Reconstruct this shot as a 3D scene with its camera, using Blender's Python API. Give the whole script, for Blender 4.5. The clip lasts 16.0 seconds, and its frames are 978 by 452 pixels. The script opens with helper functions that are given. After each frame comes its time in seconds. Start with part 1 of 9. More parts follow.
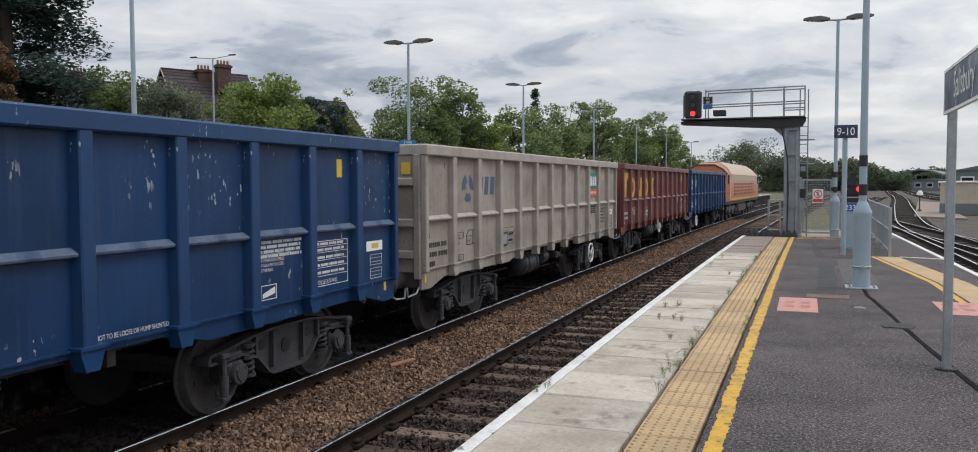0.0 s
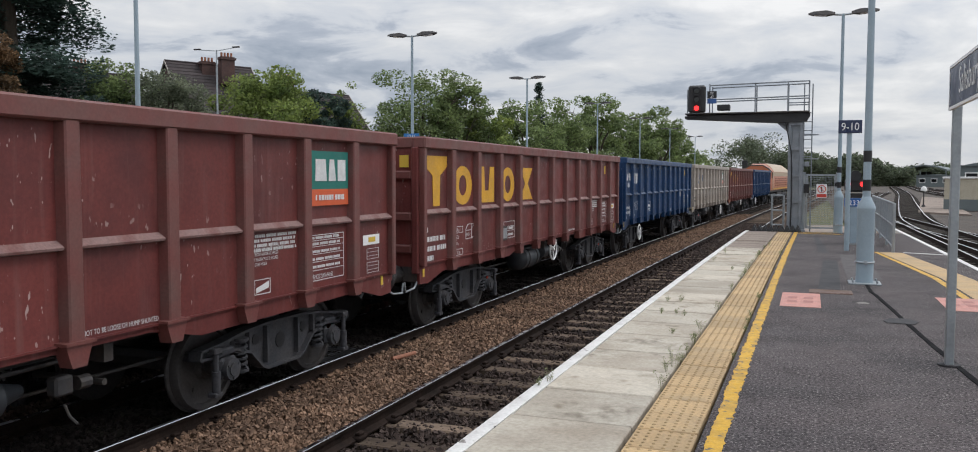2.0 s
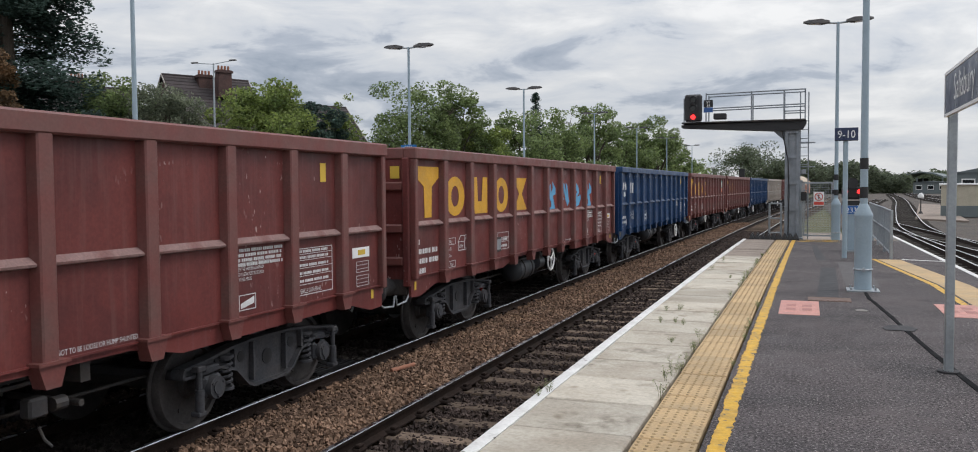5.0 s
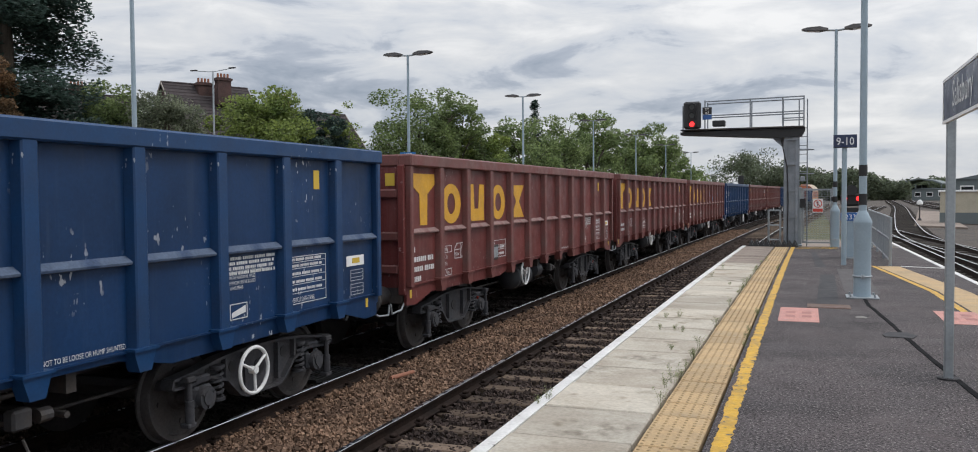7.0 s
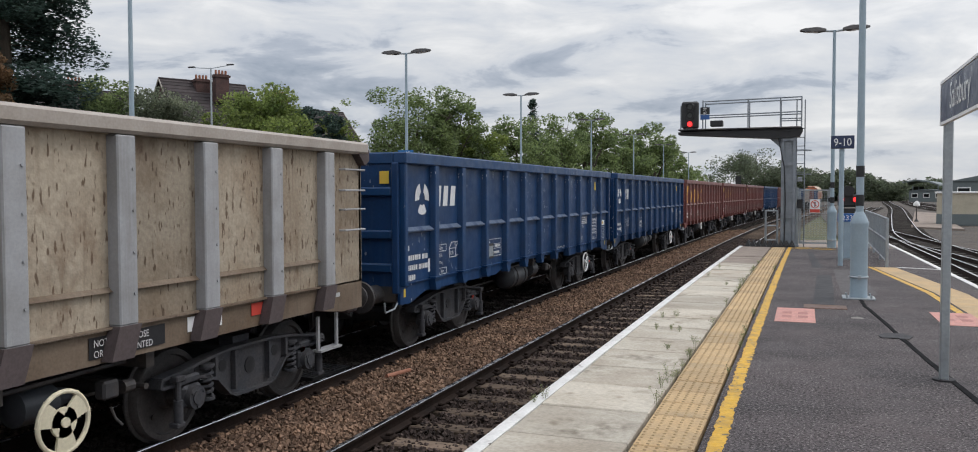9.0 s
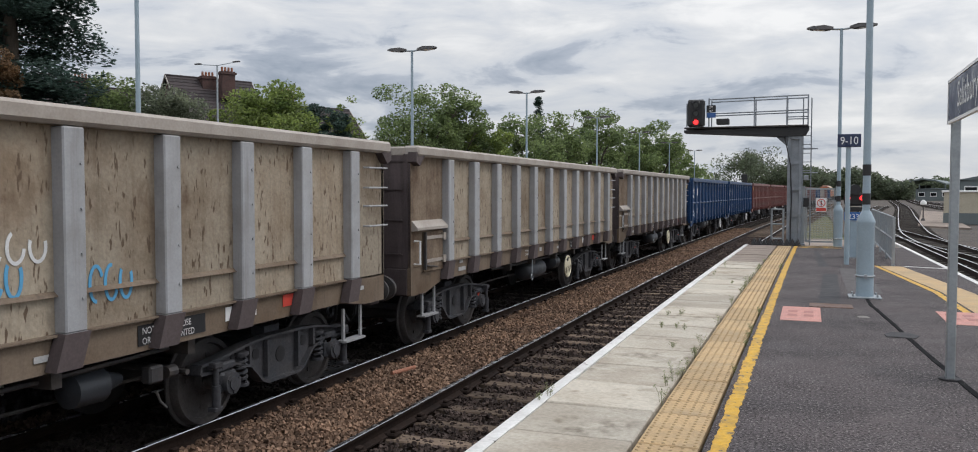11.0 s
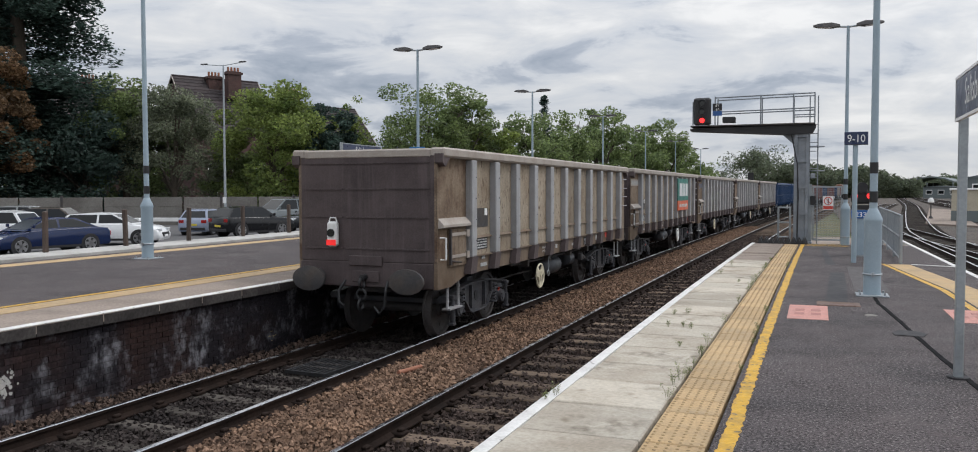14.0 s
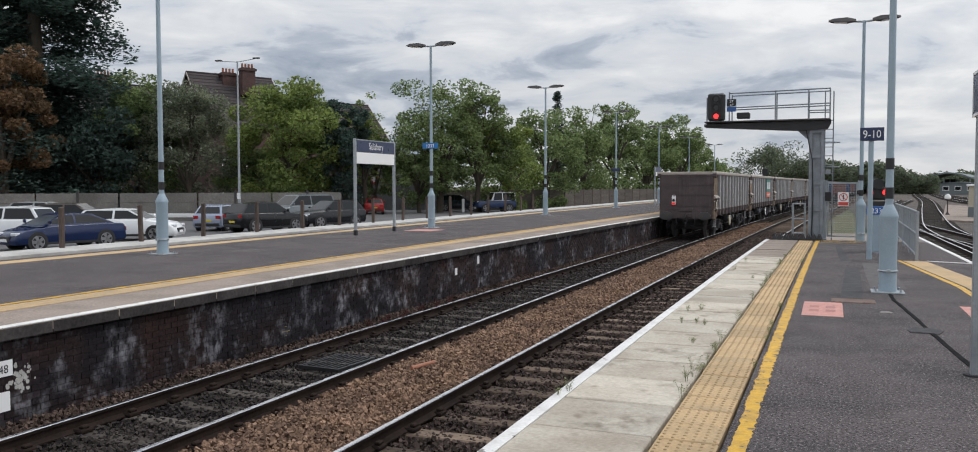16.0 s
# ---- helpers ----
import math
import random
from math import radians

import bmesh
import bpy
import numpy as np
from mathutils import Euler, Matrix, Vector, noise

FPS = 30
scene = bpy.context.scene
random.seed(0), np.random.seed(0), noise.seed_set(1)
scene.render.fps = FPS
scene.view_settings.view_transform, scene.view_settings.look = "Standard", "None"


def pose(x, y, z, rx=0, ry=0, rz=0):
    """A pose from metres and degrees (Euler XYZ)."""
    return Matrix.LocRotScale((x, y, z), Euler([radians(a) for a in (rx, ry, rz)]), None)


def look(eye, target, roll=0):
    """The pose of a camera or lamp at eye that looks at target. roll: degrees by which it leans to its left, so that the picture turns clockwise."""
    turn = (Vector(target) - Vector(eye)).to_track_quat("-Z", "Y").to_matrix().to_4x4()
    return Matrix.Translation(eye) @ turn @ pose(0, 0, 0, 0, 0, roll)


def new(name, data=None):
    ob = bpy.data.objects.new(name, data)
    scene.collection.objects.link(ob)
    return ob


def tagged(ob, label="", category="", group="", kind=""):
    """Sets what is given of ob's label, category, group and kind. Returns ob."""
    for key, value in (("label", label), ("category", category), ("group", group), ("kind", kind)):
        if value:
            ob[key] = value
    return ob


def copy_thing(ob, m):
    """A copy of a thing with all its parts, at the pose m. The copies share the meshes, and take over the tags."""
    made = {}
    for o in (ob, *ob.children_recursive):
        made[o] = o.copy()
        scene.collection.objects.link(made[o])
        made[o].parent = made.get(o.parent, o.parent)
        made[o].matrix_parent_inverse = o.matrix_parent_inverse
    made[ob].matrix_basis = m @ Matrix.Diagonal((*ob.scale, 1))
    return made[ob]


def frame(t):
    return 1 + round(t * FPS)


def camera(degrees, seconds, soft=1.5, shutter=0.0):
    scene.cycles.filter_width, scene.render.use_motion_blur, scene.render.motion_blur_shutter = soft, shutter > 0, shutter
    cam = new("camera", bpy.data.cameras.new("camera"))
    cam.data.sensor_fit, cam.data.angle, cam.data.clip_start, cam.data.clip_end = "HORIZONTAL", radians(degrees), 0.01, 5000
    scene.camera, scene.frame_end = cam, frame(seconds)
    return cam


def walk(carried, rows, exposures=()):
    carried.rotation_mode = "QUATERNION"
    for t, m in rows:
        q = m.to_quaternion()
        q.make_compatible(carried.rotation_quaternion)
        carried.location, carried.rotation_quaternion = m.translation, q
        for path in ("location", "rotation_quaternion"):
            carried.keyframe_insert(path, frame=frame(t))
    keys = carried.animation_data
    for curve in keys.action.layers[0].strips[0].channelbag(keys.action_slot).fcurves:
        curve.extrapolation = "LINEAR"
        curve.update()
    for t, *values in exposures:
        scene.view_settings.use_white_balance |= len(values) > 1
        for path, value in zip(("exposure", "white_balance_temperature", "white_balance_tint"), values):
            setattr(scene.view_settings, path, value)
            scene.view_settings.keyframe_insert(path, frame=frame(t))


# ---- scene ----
# ---- camera: a phone held at eye height on the platform, panning a little ----
EYE = (0.0, 0.0, 1.621)
# seconds, tilt, roll, heading (degrees)
CAM_ROWS = [
    (0.0, 87.109, -0.183, 20.552),
    (0.5, 86.956, -0.067, 20.657),
    (1.0, 86.823, -0.005, 20.744),
    (1.5, 86.696, 0.092, 20.804),
    (2.0, 86.676, 0.089, 20.757),
    (2.5, 86.809, 0.049, 20.723),
    (3.0, 86.916, -0.037, 20.680),
    (3.5, 86.955, -0.127, 20.616),
    (4.0, 87.056, -0.216, 20.607),
    (6.5, 87.845, -0.545, 20.611),
    (7.0, 87.879, -0.461, 20.561),
    (7.5, 87.841, -0.328, 20.530),
    (8.0, 87.865, -0.278, 20.523),
    (8.5, 87.818, -0.181, 20.425),
    (9.0, 87.784, -0.102, 20.381),
    (11.5, 87.618, 0.014, 20.844),
    (12.0, 87.659, -0.069, 20.898),
    (12.5, 87.610, -0.027, 20.947),
    (13.0, 87.613, -0.070, 21.059),
    (13.5, 87.577, -0.036, 21.127),
    (14.0, 87.559, -0.110, 21.153),
    (14.5, 87.490, -0.114, 21.252),
    (15.0, 87.425, -0.146, 21.463),
    (15.5, 87.371, -0.184, 21.648),
    (16.0, 87.290, -0.094, 22.033),
]


def turn(tilt, roll, heading):
    t, h = radians(tilt - 90), radians(heading)
    ahead = Vector((-math.sin(h) * math.cos(t), math.cos(h) * math.cos(t), math.sin(t)))
    return look(EYE, Vector(EYE) + ahead, roll)


cam = camera(60.157, 16.0, soft=1.0)
walk(cam, [(t, turn(a, b, c)) for t, a, b, c in CAM_ROWS], exposures=[(0.0, -0.09, 6300, 11), (16.0, -0.09, 6300, 11)])

# ---- world: a bright overcast sky with long grey cloud banks ----
SUN_AZ, SUN_EL = 60.0, 52.0   # degrees to the right of the track's line, and up


def make_world():
    w = bpy.data.worlds.new("overcast_sky")
    scene.world = w
    w.use_nodes = True
    nt = w.node_tree
    N, L = nt.nodes, nt.links
    N.clear()
    out, bg = N.new("ShaderNodeOutputWorld"), N.new("ShaderNodeBackground")
    L.new(bg.outputs[0], out.inputs[0])
    sky = N.new("ShaderNodeTexSky")
    sky.sky_type, sky.sun_disc = "NISHITA", False
    sky.sun_elevation, sky.sun_rotation = radians(SUN_EL), radians(SUN_AZ)
    co = N.new("ShaderNodeTexCoord")
    sep = N.new("ShaderNodeSeparateXYZ")
    L.new(co.outputs["Generated"], sep.inputs[0])

    def m(op, a, b=None, clamp=False):
        n = N.new("ShaderNodeMath")
        n.operation, n.use_clamp = op, clamp
        for i, s in enumerate((a, b)):
            if s is None:
                continue
            if isinstance(s, (int, float)):
                n.inputs[i].default_value = s
            else:
                L.new(s, n.inputs[i])
        return n.outputs[0]

    zz = m("MAXIMUM", sep.outputs[2], 0.0)
    comb = N.new("ShaderNodeCombineXYZ")
    L.new(sep.outputs[0], comb.inputs[0])
    L.new(sep.outputs[1], comb.inputs[1])
    L.new(m("MULTIPLY", zz, 3.4), comb.inputs[2])

    def cloud(scale, detail, rough, dist, shift):
        mp = N.new("ShaderNodeMapping")
        mp.inputs["Location"].default_value = shift
        L.new(comb.outputs[0], mp.inputs[0])
        n = N.new("ShaderNodeTexNoise")
        n.inputs["Scale"].default_value, n.inputs["Detail"].default_value = scale, detail
        n.inputs["Roughness"].default_value, n.inputs["Distortion"].default_value = rough, dist
        L.new(mp.outputs[0], n.inputs["Vector"])
        return n.outputs[0]

    big = cloud(2.3, 7, 0.56, 0.35, (3.1, 1.7, 0.4))
    small = cloud(7.5, 8, 0.58, 0.5, (0.4, 5.2, 1.1))
    mixf = m("ADD", m("MULTIPLY", big, 0.62), m("MULTIPLY", small, 0.38))
    ramp = N.new("ShaderNodeValToRGB")
    e = ramp.color_ramp.elements
    e[0].position, e[0].color = 0.385, (0.35, 0.40, 0.47, 1)
    e[1].position, e[1].color = 0.60, (0.96, 0.95, 0.92, 1)
    for at, tone in ((0.445, (0.50, 0.54, 0.60, 1)), (0.475, (0.68, 0.705, 0.735, 1)), (0.535, (0.80, 0.805, 0.80, 1))):
        e.new(at).color = tone
    L.new(mixf, ramp.inputs[0])
    # brighter overhead and towards the veiled sun
    dot = N.new("ShaderNodeVectorMath")
    dot.operation = "DOT_PRODUCT"
    az, el = radians(SUN_AZ), radians(SUN_EL)
    dot.inputs[1].default_value = (math.sin(az) * math.cos(el), math.cos(az) * math.cos(el), math.sin(el))
    L.new(co.outputs["Generated"], dot.inputs[0])
    glow = m("POWER", m("MAXIMUM", dot.outputs["Value"], 0.0), 3.0)
    lift = m("ADD", m("ADD", 0.93, m("MULTIPLY", m("POWER", zz, 1.5), 1.3)), m("MULTIPLY", glow, 0.45))
    sc = N.new("ShaderNodeVectorMath")
    sc.operation = "SCALE"
    L.new(ramp.outputs[0], sc.inputs[0])
    L.new(lift, sc.inputs["Scale"])
    sk = N.new("ShaderNodeVectorMath")
    sk.operation = "SCALE"
    sk.inputs["Scale"].default_value = 0.08
    L.new(sky.outputs[0], sk.inputs[0])
    mix = N.new("ShaderNodeMix")
    mix.data_type = "RGBA"
    mix.inputs["Factor"].default_value = 0.93
    L.new(sk.outputs[0], mix.inputs["A"])
    L.new(sc.outputs[0], mix.inputs["B"])
    L.new(mix.outputs["Result"], bg.inputs[0])
    bg.inputs[1].default_value = 1.0
    sun = new("sun", bpy.data.lights.new("sun", "SUN"))
    sun.data.energy, sun.data.angle, sun.data.color = 1.25, radians(20), (1.0, 0.95, 0.88)
    sun.matrix_world = look((math.sin(az) * math.cos(el) * 50, math.cos(az) * math.cos(el) * 50, math.sin(el) * 50), (0, 0, 0))


make_world()

# ---- mesh building ----


class Geo:
    """Gathers vertices and faces of one mesh."""

    def __init__(self):
        self.v, self.f = [], []

    def add(self, vs, fs):
        n = len(self.v)
        self.v += [tuple(p) for p in vs]
        self.f += [tuple(i + n for i in q) for q in fs]
        return self

    def box(self, x0, x1, y0, y1, z0, z1, c=0.0):
        if c <= 0:
            return self.add([(x, y, z) for z in (z0, z1) for y in (y0, y1) for x in (x0, x1)],
                            [(0, 2, 3, 1), (4, 5, 7, 6), (0, 1, 5, 4), (2, 6, 7, 3), (0, 4, 6, 2), (1, 3, 7, 5)])
        lo, hi = (x0, y0, z0), (x1, y1, z1)
        vs, idx = [], {}
        for sx in (0, 1):
            for sy in (0, 1):
                for sz in (0, 1):
                    s = (sx, sy, sz)
                    for ax in range(3):
                        p = []
                        for k in range(3):
                            e = (hi if s[k] else lo)[k]
                            p.append(e if k == ax else e + (-c if s[k] else c))
                        idx[(s, ax)] = len(vs)
                        vs.append(p)
        fs = []
        for ax in range(3):
            b, d = [k for k in range(3) if k != ax]
            for side in (0, 1):
                ring = []
                for sb, sd in ((0, 0), (1, 0), (1, 1), (0, 1)):
                    s = [0, 0, 0]
                    s[ax], s[b], s[d] = side, sb, sd
                    ring.append(idx[(tuple(s), ax)])
                fs.append(ring)
            for sb in (0, 1):
                for sd in (0, 1):
                    q = []
                    for t, a2 in ((0, b), (1, b), (1, d), (0, d)):
                        s = [0, 0, 0]
                        s[ax], s[b], s[d] = t, sb, sd
                        q.append(idx[(tuple(s), a2)])
                    fs.append(q)
        for sx in (0, 1):
            for sy in (0, 1):
                for sz in (0, 1):
                    fs.append([idx[((sx, sy, sz), a)] for a in range(3)])
        return self.add(vs, fs)

    def cyl(self, p0, p1, r0, r1=None, n=14, caps=True):
        r1 = r0 if r1 is None else r1
        p0, p1 = Vector(p0), Vector(p1)
        d = (p1 - p0).normalized()
        a = d.orthogonal().normalized()
        b = d.cross(a)
        vs = []
        for p, r in ((p0, r0), (p1, r1)):
            for i in range(n):
                t = 2 * math.pi * i / n
                vs.append(p + (a * math.cos(t) + b * math.sin(t)) * r)
        fs = [(i, (i + 1) % n, n + (i + 1) % n, n + i) for i in range(n)]
        if caps:
            fs += [tuple(range(n - 1, -1, -1)), tuple(range(n, 2 * n))]
        return self.add(vs, fs)

    def tube(self, pts, r, n=8):
        """A round bar bent through the points, in one piece."""
        P = [Vector(q) for q in pts]
        vs, ref = [], None
        for i, q in enumerate(P):
            d = (P[min(i + 1, len(P) - 1)] - P[max(i - 1, 0)]).normalized()
            a = d.orthogonal().normalized() if ref is None else (ref - d * ref.dot(d)).normalized()
            ref, b = a, d.cross(a)
            vs += [q + (a * math.cos(2 * math.pi * j / n) + b * math.sin(2 * math.pi * j / n)) * r for j in range(n)]
        fs = [(i * n + j, i * n + (j + 1) % n, (i + 1) * n + (j + 1) % n, (i + 1) * n + j) for i in range(len(P) - 1) for j in range(n)]
        return self.add(vs, fs + [tuple(range(n - 1, -1, -1)), tuple(range((len(P) - 1) * n, len(P) * n))])

    def prism(self, poly, axis, a, b):
        """A polygon in the plane across the axis (in the order of the other two axes), pushed from a to b."""
        o = [k for k in range(3) if k != axis]
        vs = []
        for h in (a, b):
            for q in poly:
                p = [0, 0, 0]
                p[axis], p[o[0]], p[o[1]] = h, q[0], q[1]
                vs.append(p)
        n = len(poly)
        fs = [(i, (i + 1) % n, n + (i + 1) % n, n + i) for i in range(n)]
        return self.add(vs, fs + [tuple(range(n - 1, -1, -1)), tuple(range(n, 2 * n))])

    def lathe(self, prof, axis_p, axis_d, n=24):
        """Rings of (distance along, radius)."""
        d = Vector(axis_d).normalized()
        a = d.orthogonal().normalized()
        b = d.cross(a)
        vs = []
        for h, r in prof:
            for i in range(n):
                t = 2 * math.pi * i / n
                vs.append(Vector(axis_p) + d * h + (a * math.cos(t) + b * math.sin(t)) * r)
        fs = []
        for k in range(len(prof) - 1):
            for i in range(n):
                fs.append((k * n + i, k * n + (i + 1) % n, (k + 1) * n + (i + 1) % n, (k + 1) * n + i))
        fs += [tuple(range(n - 1, -1, -1)), tuple(range((len(prof) - 1) * n, len(prof) * n))]
        return self.add(vs, fs)

    def ring(self, centre, axis, R, r, n=24, m=8):
        d = Vector(axis).normalized()
        a = d.orthogonal().normalized()
        b = d.cross(a)
        vs, fs = [], []
        for i in range(n):
            t = 2 * math.pi * i / n
            e = a * math.cos(t) + b * math.sin(t)
            for j in range(m):
                u = 2 * math.pi * j / m
                vs.append(Vector(centre) + e * (R + r * math.cos(u)) + d * r * math.sin(u))
        for i in range(n):
            for j in range(m):
                fs.append((i * m + j, ((i + 1) % n) * m + j, ((i + 1) % n) * m + (j + 1) % m, i * m + (j + 1) % m))
        return self.add(vs, fs)

    def sweep(self, prof, y0, y1, step, path):
        """A closed profile of (x, z) drawn along y; path(y) shifts it sideways."""
        k = max(1, int(math.ceil((y1 - y0) / step)))
        n = len(prof)
        vs, fs = [], []
        for i in range(k + 1):
            y = y0 + (y1 - y0) * i / k
            s = path(y)
            vs += [(x + s, y, z) for x, z in prof]
        for i in range(k):
            for j in range(n):
                fs.append((i * n + j, i * n + (j + 1) % n, (i + 1) * n + (j + 1) % n, (i + 1) * n + j))
        fs += [tuple(range(n - 1, -1, -1)), tuple(range(k * n, (k + 1) * n))]
        return self.add(vs, fs)

    def mesh(self, name, smooth=35):
        me = bpy.data.meshes.new(name)
        me.from_pydata([tuple(p) for p in self.v], [], self.f)
        bm = bmesh.new()
        bm.from_mesh(me)
        if len(bm.faces) < 60000:
            bmesh.ops.recalc_face_normals(bm, faces=bm.faces[:])
        bm.to_mesh(me)
        bm.free()
        if smooth:
            me.polygons.foreach_set("use_smooth", [True] * len(me.polygons))
            me.set_sharp_from_angle(angle=radians(smooth))
        return me


def part(name, geo, material, parent=None, label="", smooth=35):
    """Links a mesh (or a Geo) as one object under a thing or a part."""
    me = geo.mesh(name, smooth) if isinstance(geo, Geo) else geo
    if material is not None and not me.materials:
        me.materials.append(material)
    ob = new(name, me)
    if parent is not None:
        ob.parent = parent
    if label:
        tagged(ob, label)
    return ob


def thing(name, label, category, group="", kind="", at=None):
    ob = new(name)
    ob.empty_display_size = 0.2
    if at is not None:
        ob.matrix_basis = at
    return tagged(ob, label, category, group, kind)


TEXT = {}


def text_mesh(words, size, material, squeeze=1.0, align="LEFT"):
    """Flat letters in the plane x = 0, reading along -y on the near side (seen from +x)."""
    key = (words, size, material.name, squeeze, align)
    if key not in TEXT:
        cu = bpy.data.curves.new("letters", "FONT")
        cu.body, cu.size, cu.align_x, cu.resolution_u = words, size, align, 3
        cu.space_line = 1.05
        ob = bpy.data.objects.new("letters", cu)
        scene.collection.objects.link(ob)
        dg = bpy.context.evaluated_depsgraph_get()
        me = bpy.data.meshes.new_from_object(ob.evaluated_get(dg))
        bpy.data.objects.remove(ob)
        me.transform(Matrix(((0, 0, 1, 0), (squeeze, 0, 0, 0), (0, 1, 0, 0), (0, 0, 0, 1))))
        me.materials.clear()
        me.materials.append(material)
        TEXT[key] = me
    return TEXT[key]


# ---- materials ----


def material(name, colour, rough=0.7, metal=0.0, second=None, patch=0.35, patch_scale=1.5, grain=0.18, grain_scale=40.0,
             bump=0.25, bump_scale=60.0, streak=None, streak_amount=0.0, specks=None, speck_scale=30.0, speck_cut=0.72,
             each=0.0, stretch=(1, 1, 1), island=0.0, bump_dist=0.004, coat=0.0, gloss=0.5, in_place=False,
             speck_turn=0.0, speck_stretch=0.45, speck_soft=0.03, clusters=0.0, stain=None, stain_scale=0.5, stain_cut=0.55):
    """Two scales of colour change, fine relief, and on demand run-down streaks, specks and a change from piece to piece."""
    mt = bpy.data.materials.new(name)
    mt.use_nodes = True
    nt = mt.node_tree
    N, L = nt.nodes, nt.links
    bs = N["Principled BSDF"]
    bs.inputs["Roughness"].default_value, bs.inputs["Metallic"].default_value = rough, metal
    bs.inputs["Coat Weight"].default_value = coat
    co = N.new("ShaderNodeTexCoord")
    bs.inputs["Specular IOR Level"].default_value = gloss
    vec = N.new("ShaderNodeNewGeometry").outputs["Position"] if in_place else co.outputs["Object"]
    info = N.new("ShaderNodeObjectInfo")
    if each > 0:
        off = N.new("ShaderNodeVectorMath")
        off.operation = "ADD"
        mul = N.new("ShaderNodeVectorMath")
        mul.operation = "SCALE"
        mul.inputs[0].default_value = (31.0, 17.0, 23.0)
        L.new(info.outputs["Random"], mul.inputs["Scale"])
        L.new(vec, off.inputs[0])
        L.new(mul.outputs[0], off.inputs[1])
        vec = off.outputs[0]

    def noise_at(scale, detail=4, st=(1, 1, 1), rgh=0.6, tilt=0.0):
        mp = N.new("ShaderNodeMapping")
        mp.inputs["Scale"].default_value = st
        mp.inputs["Rotation"].default_value = (radians(tilt), 0, 0)
        L.new(vec, mp.inputs[0])
        n = N.new("ShaderNodeTexNoise")
        n.inputs["Scale"].default_value, n.inputs["Detail"].default_value, n.inputs["Roughness"].default_value = scale, detail, rgh
        L.new(mp.outputs[0], n.inputs["Vector"])
        return n.outputs[0]

    def remap(src, a, b, lo=0.0, hi=1.0):
        r = N.new("ShaderNodeMapRange")
        r.inputs["From Min"].default_value, r.inputs["From Max"].default_value = a, b
        r.inputs["To Min"].default_value, r.inputs["To Max"].default_value = lo, hi
        L.new(src, r.inputs[0])
        return r.outputs[0]

    def mix(fac, a, b, blend="MIX"):
        m = N.new("ShaderNodeMix")
        m.data_type, m.blend_type = "RGBA", blend
        for sock, val in ((m.inputs["Factor"], fac), (m.inputs["A"], a), (m.inputs["B"], b)):
            if isinstance(val, (float, int)):
                sock.default_value = val
            elif isinstance(val, tuple):
                sock.default_value = (*val[:3], 1)
            else:
                L.new(val, sock)
        return m.outputs["Result"]

    second = second or tuple(c * 0.6 for c in colour)
    col = mix(remap(noise_at(patch_scale, 5, stretch), 0.42, 0.68, 0, patch), tuple(colour), tuple(second))
    g = noise_at(grain_scale, 3, stretch)
    col = mix(1.0, col, mix(remap(g, 0.3, 0.7), tuple([1 - grain] * 3), tuple([1 + grain] * 3)), "MULTIPLY")
    if streak_amount > 0:
        s = noise_at(5.0, 4, (2.0, 2.0, 0.12), 0.65)
        col = mix(remap(s, 0.52, 0.75, 0, streak_amount), col, tuple(streak or (0.03, 0.03, 0.03)))
    if specks is not None:
        s = remap(noise_at(speck_scale, 2, (1, 1, speck_stretch), 0.6, speck_turn), speck_cut, speck_cut + speck_soft)
        if clusters > 0:   # specks only where a broad noise is high
            both = N.new("ShaderNodeMath")
            both.operation = "MULTIPLY"
            L.new(s, both.inputs[0])
            L.new(remap(noise_at(0.9, 2), clusters, clusters + 0.12), both.inputs[1])
            s = both.outputs[0]
        col = mix(s, col, tuple(specks))
    if stain is not None:   # broad soft-edged stains broken up by a finer noise
        both = N.new("ShaderNodeMath")
        both.operation = "MULTIPLY"
        L.new(remap(noise_at(stain_scale, 5, (1, 1, 1), 0.7), stain_cut, stain_cut + 0.18), both.inputs[0])
        L.new(remap(noise_at(stain_scale * 9, 4, (1, 1, 0.6)), 0.40, 0.66), both.inputs[1])
        col = mix(both.outputs[0], col, tuple(stain))
    for amount, src in ((each, info.outputs["Random"]), (island, None)):
        if amount > 0:
            if src is None:
                src = N.new("ShaderNodeNewGeometry").outputs["Random Per Island"]
            col = mix(1.0, col, mix(src, tuple([1 - amount] * 3), tuple([1 + amount] * 3)), "MULTIPLY")
    L.new(col, bs.inputs["Base Color"])
    L.new(remap(noise_at(patch_scale * 3, 3), 0.3, 0.7, max(0.03, rough - 0.12), min(1, rough + 0.12)), bs.inputs["Roughness"])
    if bump > 0:
        bp = N.new("ShaderNodeBump")
        bp.inputs["Strength"].default_value, bp.inputs["Distance"].default_value = bump, bump_dist
        L.new(noise_at(bump_scale, 4, stretch), bp.inputs["Height"])
        L.new(bp.outputs[0], bs.inputs["Normal"])
    return mt


